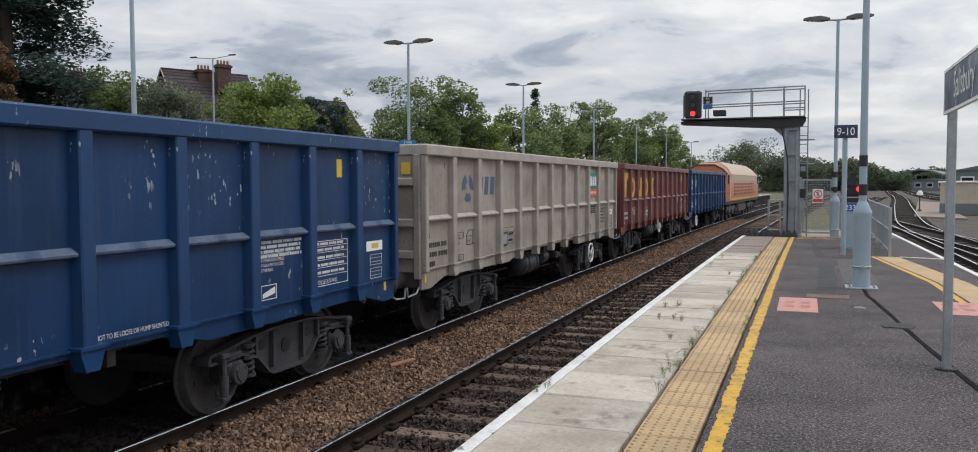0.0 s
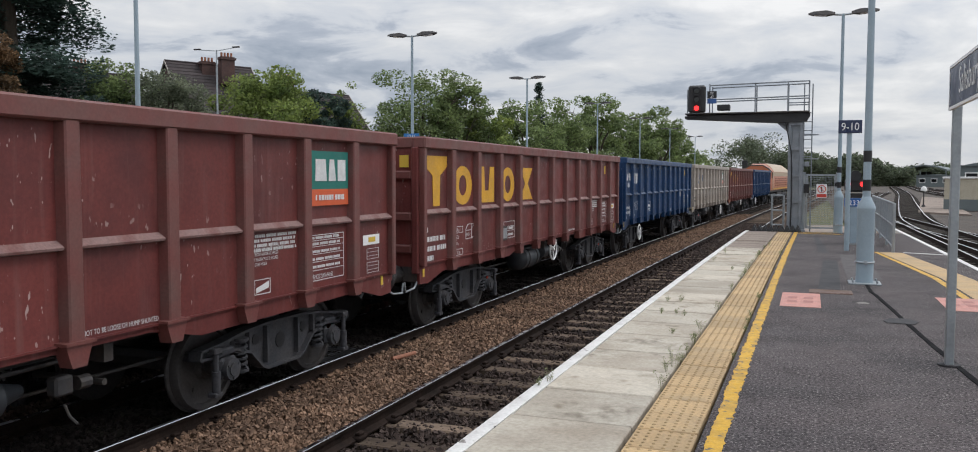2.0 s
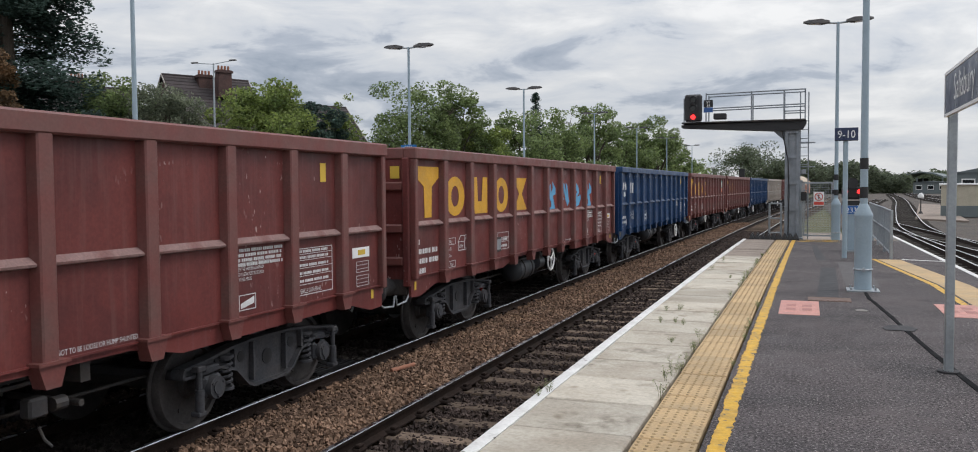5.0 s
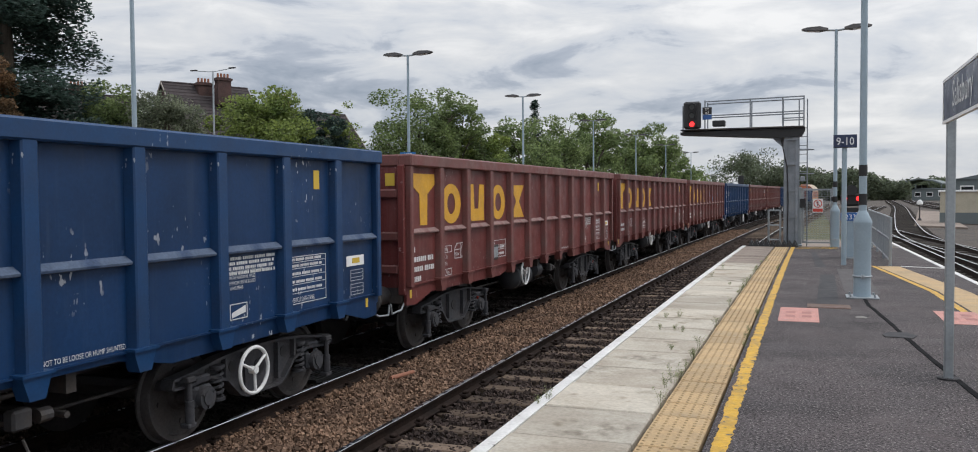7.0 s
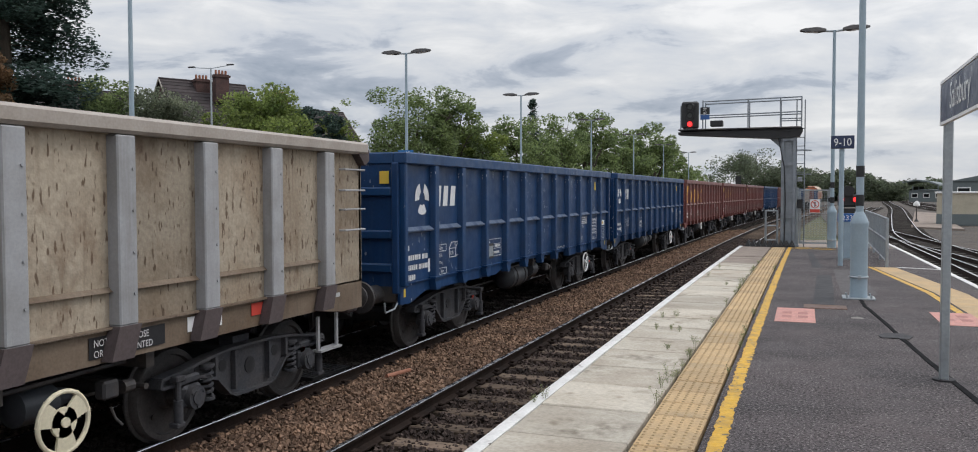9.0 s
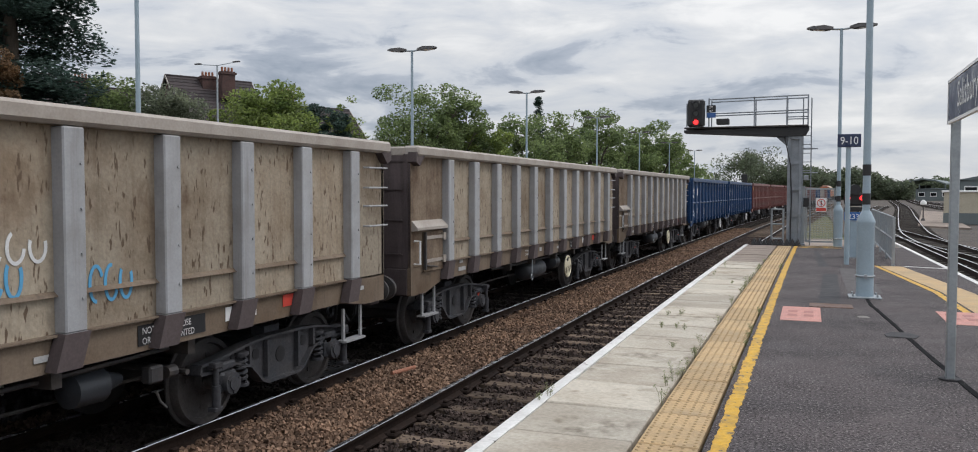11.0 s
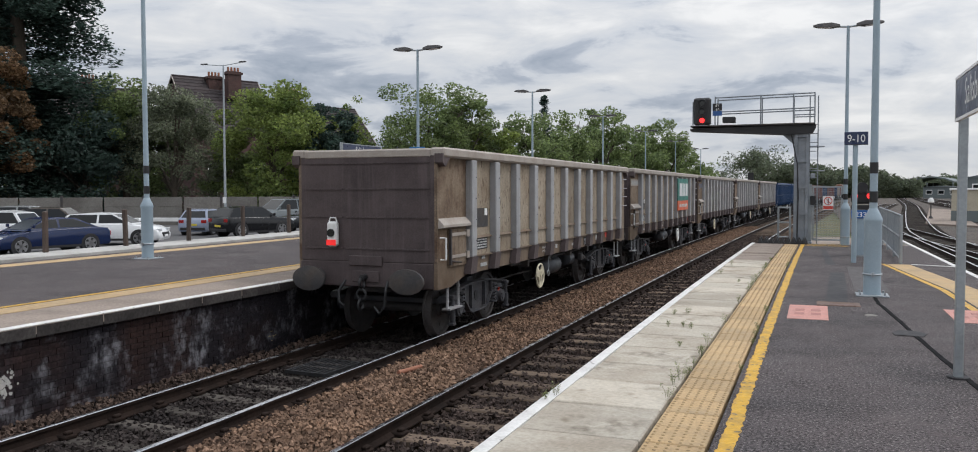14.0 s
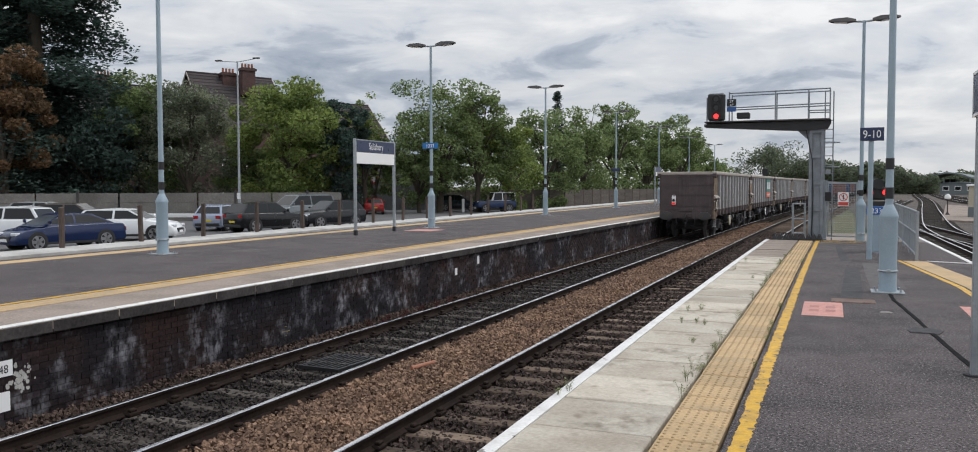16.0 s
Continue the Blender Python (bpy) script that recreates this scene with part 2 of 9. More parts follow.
def plain(name, colour, rough=0.5, metal=0.0, emit=None, power=0.0):
    mt = bpy.data.materials.new(name)
    mt.use_nodes = True
    bs = mt.node_tree.nodes["Principled BSDF"]
    bs.inputs["Base Color"].default_value = (*colour, 1)
    bs.inputs["Roughness"].default_value, bs.inputs["Metallic"].default_value = rough, metal
    if emit:
        bs.inputs["Emission Color"].default_value, bs.inputs["Emission Strength"].default_value = (*emit, 1), power
    return mt


ASPHALT = material("asphalt", (0.080, 0.068, 0.069), 0.85, second=(0.040, 0.036, 0.038), patch=0.9, patch_scale=0.7, grain=1.0, grain_scale=46, bump=0.9, bump_scale=62, bump_dist=0.007, specks=(0.24, 0.22, 0.21), speck_scale=50, speck_cut=0.605, stain=(0.105, 0.088, 0.087), stain_scale=0.45, stain_cut=0.5, gloss=0.2)
CAR_PARK = material("car_park_asphalt", (0.12, 0.118, 0.12), 0.85, patch_scale=0.2, grain=0.2, grain_scale=30, gloss=0.12)
SLAB = material("concrete_slab", (0.46, 0.42, 0.355), 0.85, second=(0.33, 0.285, 0.23), patch=0.9, patch_scale=1.2, grain=0.14, grain_scale=34, bump=0.5, each=0.15, specks=(0.21, 0.175, 0.13), speck_scale=2.6, speck_cut=0.63, speck_stretch=1.0, speck_soft=0.10, stain=(0.13, 0.108, 0.08), stain_scale=0.8, stain_cut=0.515, gloss=0.12)
SLAB_FAR = material("worn_concrete", (0.285, 0.235, 0.20), 0.85, second=(0.16, 0.135, 0.115), patch=0.8, patch_scale=0.9, grain=0.25, grain_scale=30, gloss=0.12)
TACTILE = material("tactile_paving", (0.45, 0.31, 0.16), 0.8, second=(0.33, 0.25, 0.15), patch=0.8, patch_scale=2.0, grain=0.18, grain_scale=45, each=0.13, stain=(0.22, 0.17, 0.11), stain_scale=1.6, stain_cut=0.56)
YELLOW = material("yellow_line_paint", (0.58, 0.33, 0.02), 0.6, second=(0.30, 0.19, 0.05), patch=0.85, patch_scale=7, grain=0.15, bump=0.4, specks=(0.11, 0.09, 0.07), speck_scale=14, speck_cut=0.62, speck_stretch=1.0)
WHITE_LINE = material("white_line_paint", (0.66, 0.65, 0.63), 0.65, second=(0.45, 0.44, 0.42), patch=0.6, patch_scale=3, grain=0.1, stain=(0.24, 0.22, 0.20), stain_scale=1.2, stain_cut=0.55, specks=(0.2, 0.185, 0.17), speck_scale=9, speck_cut=0.66, speck_stretch=1.0)
PINK = material("pink_patch_paint", (0.50, 0.24, 0.20), 0.75, second=(0.36, 0.20, 0.18), patch=0.8, patch_scale=5, grain=0.2)
RAIL_TOP = material("polished_rail_steel", (0.66, 0.66, 0.68), 0.26, 1.0, grain=0.05, bump=0.05, patch=0.2)
RAIL_SIDE = material("rusty_rail_steel", (0.024, 0.016, 0.013), 0.9, second=(0.012, 0.009, 0.008), patch=0.8, patch_scale=3, grain=0.3, gloss=0.1)
SLEEPER = material("weathered_sleeper", (0.140, 0.104, 0.078), 0.9, second=(0.06, 0.046, 0.037), patch=0.8, patch_scale=2.5, grain=0.3, grain_scale=25, each=0.4, stretch=(0.3, 1, 1), gloss=0.12)
SLEEPER_DARK = material("oily_sleeper", (0.075, 0.066, 0.058), 0.85, second=(0.022, 0.019, 0.018), patch=0.8, patch_scale=2.5, grain=0.3, grain_scale=25, each=0.3, stretch=(0.3, 1, 1), gloss=0.12)
BALLAST = material("brown_ballast", (0.062, 0.043, 0.032), 0.9, second=(0.028, 0.021, 0.018), patch=0.7, patch_scale=0.8, grain=0.45, grain_scale=16, bump=1.0, bump_scale=18, bump_dist=0.05, gloss=0.12)
STONE = material("ballast_stone", (0.205, 0.132, 0.090), 0.9, second=(0.10, 0.066, 0.050), patch=0.8, patch_scale=1.2, grain=0.2, grain_scale=40, island=0.6, gloss=0.12)
STONE_WALL = material("grimy_ballast_stone", (0.088, 0.062, 0.050), 0.9, second=(0.04, 0.030, 0.026), patch=0.8, patch_scale=1.2, grain=0.2, grain_scale=40, island=0.55, gloss=0.12)
STONE_NEAR = material("dark_brown_ballast_stone", (0.060, 0.044, 0.038), 0.9, second=(0.024, 0.019, 0.018), patch=0.8, patch_scale=1.2, grain=0.2, grain_scale=40, island=0.6, gloss=0.15)
STONE_DARK = material("oily_ballast_stone", (0.038, 0.031, 0.029), 0.75, second=(0.016, 0.013, 0.013), patch=0.8, patch_scale=1.2, grain=0.2, grain_scale=40, island=0.55, gloss=0.12)
BRICK_DARK = material("sooty_brick", (0.018, 0.0155, 0.019), 0.8, second=(0.042, 0.022, 0.017), patch=0.85, patch_scale=0.7, grain=0.4, grain_scale=25, island=0.4, streak=(0.04, 0.039, 0.045), streak_amount=0.3, bump=0.8, bump_scale=30, in_place=True, gloss=0.12, stain=(0.32, 0.32, 0.35), stain_scale=1.1, stain_cut=0.49)
MORTAR = material("sooty_mortar", (0.010, 0.0085, 0.009), 0.95, second=(0.03, 0.026, 0.025), patch=0.6, patch_scale=0.9, in_place=True, gloss=0.12, stain=(0.23, 0.23, 0.24), stain_scale=1.1, stain_cut=0.515)
GALV = material("galvanised_steel", (0.36, 0.39, 0.41), 0.5, 0.6, second=(0.26, 0.28, 0.29), patch=0.6, patch_scale=4, grain=0.08)
POST_BLUE = material("grey_blue_post_paint", (0.30, 0.38, 0.44), 0.45, second=(0.24, 0.31, 0.36), patch=0.5, patch_scale=3, grain=0.05, bump=0.05)
BLACK = material("black_paint", (0.018, 0.018, 0.02), 0.5, grain=0.1)
DARK_STEEL = material("dark_steel", (0.05, 0.048, 0.05), 0.65, 0.2, second=(0.09, 0.07, 0.055), patch=0.6, patch_scale=4, grain=0.15)
WHITE = material("white_paint", (0.75, 0.75, 0.74), 0.5, patch=0.15, grain=0.05, bump=0.05)
RED_GLOW = plain("red_signal_light", (0.8, 0.02, 0.02), 0.4, emit=(1.0, 0.03, 0.03), power=2.2)
LENS_DARK = plain("unlit_lens", (0.01, 0.012, 0.012), 0.12)
NAVY = material("navy_sign_enamel", (0.022, 0.034, 0.085), 0.35, patch=0.1, grain=0.03, bump=0.0)
SIGN_WHITE = plain("sign_white", (0.80, 0.80, 0.80), 0.45)
GLASS_DARK = plain("dark_car_glass", (0.010, 0.012, 0.014), 0.12)
GLASS_DARK.node_tree.nodes["Principled BSDF"].inputs["Specular IOR Level"].default_value = 0.3
RUBBER = material("tyre_rubber", (0.02, 0.02, 0.021), 0.8, grain=0.15)
GRASS = material("rough_grass", (0.075, 0.085, 0.03), 0.9, second=(0.12, 0.10, 0.05), patch=0.9, patch_scale=0.3, grain=0.4, grain_scale=8, bump=1.0, bump_scale=6, bump_dist=0.08)

# ---- the line of the tracks: straight here, then a long bend to the right ----
CURVE_K, CURVE_Y = 0.00035679, 4.857
RAIL_Z = -0.818
BEND_END = 92.0
X_NEAR, X_FAR = -3.432, -6.655      # centres of the two tracks
EDGE_NEAR, EDGE_FAR = -1.982, -8.105  # platform edges
FAR_Z = 0.133


def bend(y):
    if y > BEND_END:
        return CURVE_K * (BEND_END - CURVE_Y) ** 2 + 2 * CURVE_K * (BEND_END - CURVE_Y) * (y - BEND_END)
    return CURVE_K * max(0.0, y - CURVE_Y) ** 2


def heading(y):
    return -math.degrees(math.atan(2 * CURVE_K * max(0.0, min(y, BEND_END) - CURVE_Y)))

# ---- ground, tracks and platforms ----
BED_Z = -1.005


def sheet(name, x0, x1, y0, y1, z, nx, ny, mat_, path=None, wave=0.0):
    g = Geo()
    vs, fs = [], []
    for j in range(ny + 1):
        y = y0 + (y1 - y0) * j / ny
        s = path(y) if path else 0.0
        for i in range(nx + 1):
            x = x0 + (x1 - x0) * i / nx
            vs.append((x + s, y, z + wave * noise.noise((x * 0.7, y * 0.7, 0.3))))
    for j in range(ny):
        for i in range(nx):
            a = j * (nx + 1) + i
            fs.append((a, a + 1, a + nx + 2, a + nx + 1))
    g.add(vs, fs)
    ob = part(name, g, mat_, None, smooth=60)
    return tagged(ob, kind="structure")


tagged(sheet("ground", -900, 900, -60, 1800, -1.12, 20, 24, GRASS), "rough grassy ground reaching to the horizon", "ground", kind="structure")
tagged(sheet("ballast_bed", -8.2, -1.6, -8, 160, BED_Z - 0.085, 22, 240, BALLAST, bend, 0.02), "brown stone ballast bed under two tracks", "ballast", kind="structure")


def rails_for(xc, label, sleeper_mat, y0, y1, name):
    tr = thing(name, label, "railway track", kind="structure")
    for s in (-1, 1):
        x = xc + s * 0.7525
        z = RAIL_Z
        web = [(x - 0.075, z - 0.159), (x + 0.075, z - 0.159), (x + 0.075, z - 0.145), (x + 0.014, z - 0.115), (x + 0.010, z - 0.045),
               (x + 0.036, z - 0.035), (x + 0.036, z - 0.008), (x - 0.036, z - 0.008), (x - 0.036, z - 0.035), (x - 0.010, z - 0.045), (x - 0.014, z - 0.115), (x - 0.075, z - 0.145)]
        r = part("rail", Geo().sweep(web, y0, y1, 2.0, bend), RAIL_SIDE, tr)
        part("running_surface", Geo().sweep([(x - 0.027, z - 0.008), (x + 0.027, z - 0.008), (x + 0.023, z), (x - 0.023, z)], y0, y1, 2.0, bend), RAIL_TOP, r, "polished top of the rail")
    sl = Geo().box(-1.28, 1.28, -0.125, 0.125, -0.15, 0.0, 0.015).mesh("sleeper")
    sl.materials.append(sleeper_mat)
    ch = Geo().box(-0.14, 0.14, -0.09, 0.09, 0.0, 0.05, 0.015).box(-0.12, -0.06, -0.05, 0.05, 0.05, 0.085, 0.01).box(0.06, 0.12, -0.05, 0.05, 0.05, 0.085, 0.01).mesh("rail_chair")
    ch.materials.append(RAIL_SIDE)
    rnd = random.Random(int(abs(xc) * 10))
    y = y0 + 0.3
    far = Geo()
    while y < y1:
        if -2 < y < 62:
            o = part("sleeper", sl, None, tr)
            o.matrix_basis = pose(xc + bend(y) + rnd.uniform(-0.03, 0.03), y, RAIL_Z - 0.165 - rnd.uniform(0, 0.012), 0, 0, heading(y) + rnd.uniform(-1.2, 1.2))
            if y < 40:
                for s in (-1, 1):
                    c = part("rail_chair", ch, None, o)
                    c.location = (s * 0.7525, 0, 0)
        else:
            far.box(xc + bend(y) - 1.28, xc + bend(y) + 1.28, y - 0.125, y + 0.125, RAIL_Z - 0.3, RAIL_Z - 0.165)
        y += 0.68
    part("far_sleepers", far, sleeper_mat, tr)["kind"] = "stuff"
    return tr


rails_for(X_NEAR, "near track with bright rails on brown weathered sleepers", SLEEPER, -8, 190, "near_track")
rails_for(X_FAR, "far track with bright rails on oily dark sleepers", SLEEPER_DARK, -8, 190, "far_track")


def stones(name, x0, x1, y0, y1, density, mat_, seed, size=(0.020, 0.042), zoff=0.0, mound=None, avoid=()):
    """Loose broken stones, each an uneven eight-cornered lump."""
    rng = np.random.RandomState(seed)
    n = int((x1 - x0) * (y1 - y0) * density)
    px, py = rng.uniform(x0, x1, n), y0 + (y1 - y0) * rng.uniform(0, 1, n) ** 1.75
    for a, b in avoid:
        keep = (px < a) | (px > b)
        px, py = px[keep], py[keep]
    n = len(px)
    base = np.array([(sx, sy, sz) for sz in (-1, 1) for sy in (-1, 1) for sx in (-1, 1)], float)
    quads = np.array([(0, 2, 3, 1), (4, 5, 7, 6), (0, 1, 5, 4), (2, 6, 7, 3), (0, 4, 6, 2), (1, 3, 7, 5)])
    V = base[None] * rng.uniform(0.45, 1.0, (n, 8, 3))
    V *= (0.62 + 0.6 * (py - y0) / (y1 - y0))[:, None, None] * rng.uniform(size[0], size[1], (n, 1, 1)) * rng.uniform(0.7, 1.3, (n, 1, 3))
    q = rng.normal(size=(n, 4))
    q /= np.linalg.norm(q, axis=1)[:, None]
    w, x, y, z = q.T
    R = np.stack([np.stack([1 - 2 * (y * y + z * z), 2 * (x * y - z * w), 2 * (x * z + y * w)], -1),
                  np.stack([2 * (x * y + z * w), 1 - 2 * (x * x + z * z), 2 * (y * z - x * w)], -1),
                  np.stack([2 * (x * z - y * w), 2 * (y * z + x * w), 1 - 2 * (x * x + y * y)], -1)], 1)
    V = np.einsum("nij,nkj->nki", R, V)
    s = CURVE_K * np.maximum(0, py - CURVE_Y) ** 2
    zz = BED_Z + zoff + rng.uniform(-0.01, 0.045, n)
    if mound is not None:
        zz = zz + mound[1] * np.exp(-((px - mound[0]) / mound[2]) ** 2)
    V += np.stack([px + s, py, zz], -1)[:, None, :]
    me = bpy.data.meshes.new(name)
    me.from_pydata(V.reshape(-1, 3).tolist(), [], (quads[None] + 8 * np.arange(n)[:, None, None]).reshape(-1, 4).tolist())
    me.materials.append(mat_)
    return tagged(new(name, me), kind="stuff")


tagged(stones("six_foot_ballast", -5.86, -4.22, 3.2, 60, 620, STONE, 11, mound=(-5.04, 0.05, 0.5)), "brown loose ballast stones between the two tracks", "ballast")
tagged(stones("near_track_ballast", -4.16, -2.0, 2.6, 50, 380, STONE_NEAR, 12, avoid=((-4.24, -4.12), (-2.74, -2.62)), zoff=-0.030), "dark ballast stones between the near sleepers", "ballast")
tagged(stones("far_track_ballast", -7.95, -5.95, 4.0, 55, 400, STONE_DARK, 13, avoid=((-5.96, -5.84),), zoff=-0.022), "oily black ballast stones between the far sleepers", "ballast")
tagged(stones("wall_foot_ballast", -8.08, -7.46, 5.0, 50, 360, STONE_WALL, 14, zoff=0.0, mound=(-8.05, 0.07, 0.25)), "brown loose stones along the platform wall's foot", "ballast")

# near platform ------------------------------------------------------
END_Y = 26.9
RIGHT_EDGE = 2.85


def right_edge(y):
    return RIGHT_EDGE - 0.021 * (y - 18.0)


def near_platform():
    vs, fs = [], []
    ys = [-10 + i * 0.9 for i in range(42)]
    ys = [y for y in ys if y < END_Y - 0.2] + [END_Y]
    for y in ys:
        l, r = EDGE_NEAR + 0.05 + bend(y), right_edge(y) - 0.02
        vs += [(l, y, -1.1), (l, y, -0.10), (-1.02 + bend(y), y, -0.10), (-1.02 + bend(y), y, -0.075), (-0.60 + bend(y), y, -0.075), (-0.60 + bend(y), y, 0.0), (r - 0.9, y, 0.0), (r - 0.4, y, 0.0), (r, y, 0.0), (r, y, -1.1)]
    m = 10
    for k in range(len(ys) - 1):
        fs += [(k * m + i, k * m + i + 1, (k + 1) * m + i + 1, (k + 1) * m + i) for i in range(m - 1)]
    fs += [tuple(range(m)), tuple((len(ys) - 1) * m + i for i in range(m - 1, -1, -1))]
    g = Geo().add(vs, fs)
    return tagged(part("platform", g, ASPHALT, None), "grey asphalt island platform with worn patches", "platform", kind="structure")


PLATFORM = near_platform()
# the platform's walking surface beyond the gate
tagged(part("platform_ramp", Geo().add([(-1.6, END_Y, -1.1), (2.6, END_Y, -1.1), (2.6, END_Y, -0.01), (-0.9, END_Y, -0.01), (-0.2, 52, -1.1), (1.6, 52, -1.1)], [(0, 1, 2, 3), (3, 2, 5, 4), (0, 3, 4), (1, 5, 2)]), SLAB_FAR, None),
       "worn concrete ramp falling away beyond the gate", "ramp", kind="structure")

edge = tagged(part("platform_edge", Geo().sweep([(EDGE_NEAR, -0.16), (EDGE_NEAR + 0.06, -0.16), (EDGE_NEAR + 0.06, -0.02), (EDGE_NEAR, -0.02)], -8, END_Y, 1.0, bend), SLAB_FAR, None),
              "worn concrete platform nosing", "platform edge", kind="structure")
tagged(part("white_line", Geo().sweep([(EDGE_NEAR - 0.004, -0.03), (EDGE_NEAR + 0.105, -0.02), (EDGE_NEAR + 0.105, 0.003), (EDGE_NEAR + 0.01, 0.003), (EDGE_NEAR - 0.004, -0.006)], -8, END_Y, 0.5, bend), WHITE_LINE, None),
       "white painted line along the platform edge", "platform line", kind="structure")


def worn_strip(x0, x1, y0, y1, step, rough, z):
    """A painted strip with uneven edges."""
    rnd = random.Random(21)
    n = int((y1 - y0) / step)
    vs = []
    for i in range(n + 1):
        y = y0 + (y1 - y0) * i / n
        s = bend(y) + 0.012 * noise.noise((0.0, y * 1.3, 2.0))
        vs += [(x0 + s + rnd.uniform(-rough, rough), y, z), (x1 + s + rnd.uniform(-rough, rough), y, z)]
    return Geo().add(vs, [(2 * i, 2 * i + 1, 2 * i + 3, 2 * i + 2) for i in range(n)])


tagged(part("yellow_line", worn_strip(-0.558, -0.452, -8, END_Y - 0.4, 0.045, 0.011, 0.004), YELLOW, None),
       "worn yellow painted line on the asphalt", "platform line", kind="structure")
tagged(part("right_white_line", Geo().add([(right_edge(y) + o, y, z) for y in (-8, 8, 18, 30, 42) for o, z in ((-0.10, 0.004), (0.0, 0.004), (0.0, -0.2), (-0.10, -0.1))],
                                          [(k * 4 + i, k * 4 + (i + 1) % 4, k * 4 + 4 + (i + 1) % 4, k * 4 + 4 + i) for k in range(4) for i in range(4)]), WHITE_LINE, None),
       "white painted line along the other platform edge", "platform line", kind="structure")


# ---- the goods train ----
BLUE = material("blue_wagon_paint", (0.0080, 0.0375, 0.112), 0.42, second=(0.006, 0.025, 0.072), patch=0.8, patch_scale=1.1, grain=0.10, grain_scale=30, bump=0.12, bump_scale=8, bump_dist=0.01, streak=(0.045, 0.07, 0.125), streak_amount=0.38, specks=(0.42, 0.44, 0.48), speck_scale=17, speck_cut=0.655, clusters=0.52, each=0.12, gloss=0.3)
BLUE_TRIM = material("blue_wagon_frame_paint", (0.010, 0.047, 0.132), 0.40, second=(0.017, 0.037, 0.088), patch=0.6, patch_scale=2, grain=0.10, bump=0.1, gloss=0.35, specks=(0.36, 0.38, 0.42), speck_scale=19, speck_cut=0.67, clusters=0.54)
RED = material("maroon_wagon_paint", (0.150, 0.038, 0.034), 0.45, second=(0.085, 0.026, 0.026), patch=0.8, patch_scale=1.1, grain=0.12, grain_scale=30, bump=0.12, bump_scale=8, bump_dist=0.01, streak=(0.20, 0.11, 0.10), streak_amount=0.35, specks=(0.38, 0.28, 0.26), speck_scale=18, speck_cut=0.66, clusters=0.52, each=0.10, gloss=0.3)
RED_TRIM = material("maroon_wagon_frame_paint", (0.160, 0.050, 0.044), 0.5, second=(0.13, 0.075, 0.065), patch=0.7, patch_scale=2, grain=0.12, bump=0.1)
GREY = material("grey_wagon_paint", (0.33, 0.29, 0.25), 0.6, second=(0.20, 0.165, 0.13), patch=0.8, patch_scale=1.3, grain=0.12, grain_scale=30, bump=0.2, streak=(0.11, 0.09, 0.07), streak_amount=0.4, specks=(0.12, 0.09, 0.07), speck_scale=11, speck_cut=0.70, each=0.08)
GREY_TRIM = material("grey_wagon_frame_paint", (0.36, 0.32, 0.285), 0.6, second=(0.24, 0.20, 0.165), patch=0.7, patch_scale=2, grain=0.10, bump=0.1)
DIRTY = material("dirty_beige_wagon_panel", (0.335, 0.285, 0.22), 0.75, second=(0.21, 0.155, 0.105), patch=0.9, patch_scale=1.1, grain=0.14, grain_scale=26, bump=0.8, bump_scale=4, bump_dist=0.035, streak=(0.15, 0.11, 0.075), streak_amount=0.5, specks=(0.115, 0.080, 0.054), speck_scale=20, speck_cut=0.605, speck_turn=38, speck_stretch=0.28, speck_soft=0.06, each=0.16, stain=(0.13, 0.082, 0.052), stain_scale=0.9, stain_cut=0.53, gloss=0.3)
RUSTY_PANEL = material("rusty_brown_wagon_panel", (0.215, 0.165, 0.12), 0.8, second=(0.085, 0.052, 0.034), patch=0.9, patch_scale=1.5, grain=0.2, grain_scale=26, bump=0.6, bump_scale=5, bump_dist=0.02, streak=(0.07, 0.045, 0.03), streak_amount=0.6, each=0.15, stain=(0.075, 0.040, 0.024), stain_scale=1.2, stain_cut=0.49, gloss=0.25)
RIB_GREY = material("light_grey_wagon_rib", (0.35, 0.355, 0.37), 0.5, second=(0.24, 0.235, 0.23), patch=0.6, patch_scale=2.5, grain=0.08, streak=(0.15, 0.13, 0.11), streak_amount=0.4, each=0.08)
END_BROWN = material("brown_grey_wagon_end", (0.085, 0.066, 0.066), 0.7, second=(0.045, 0.035, 0.036), patch=0.8, patch_scale=1.2, grain=0.15, streak=(0.15, 0.12, 0.12), streak_amount=0.4, gloss=0.3)
SILL_BEIGE = material("beige_wagon_sill", (0.185, 0.142, 0.105), 0.75, second=(0.085, 0.052, 0.03), patch=0.85, patch_scale=0.9, grain=0.15, streak=(0.06, 0.045, 0.034), streak_amount=0.5, stain=(0.17, 0.085, 0.03), stain_scale=0.5, stain_cut=0.58, gloss=0.3)
LEDGE = material("worn_ledge_paint", (0.085, 0.115, 0.175), 0.65, second=(0.02, 0.042, 0.10), patch=0.9, patch_scale=4, grain=0.2, gloss=0.3)
LEDGE_RED = material("worn_maroon_ledge_paint", (0.22, 0.135, 0.125), 0.6, second=(0.15, 0.055, 0.048), patch=0.9, patch_scale=4, grain=0.2)
BOGIE = material("grimy_bogie_steel", (0.043, 0.045, 0.052), 0.65, 0.0, second=(0.072, 0.066, 0.066), patch=0.7, patch_scale=3.5, grain=0.25, bump=0.3, gloss=0.3)
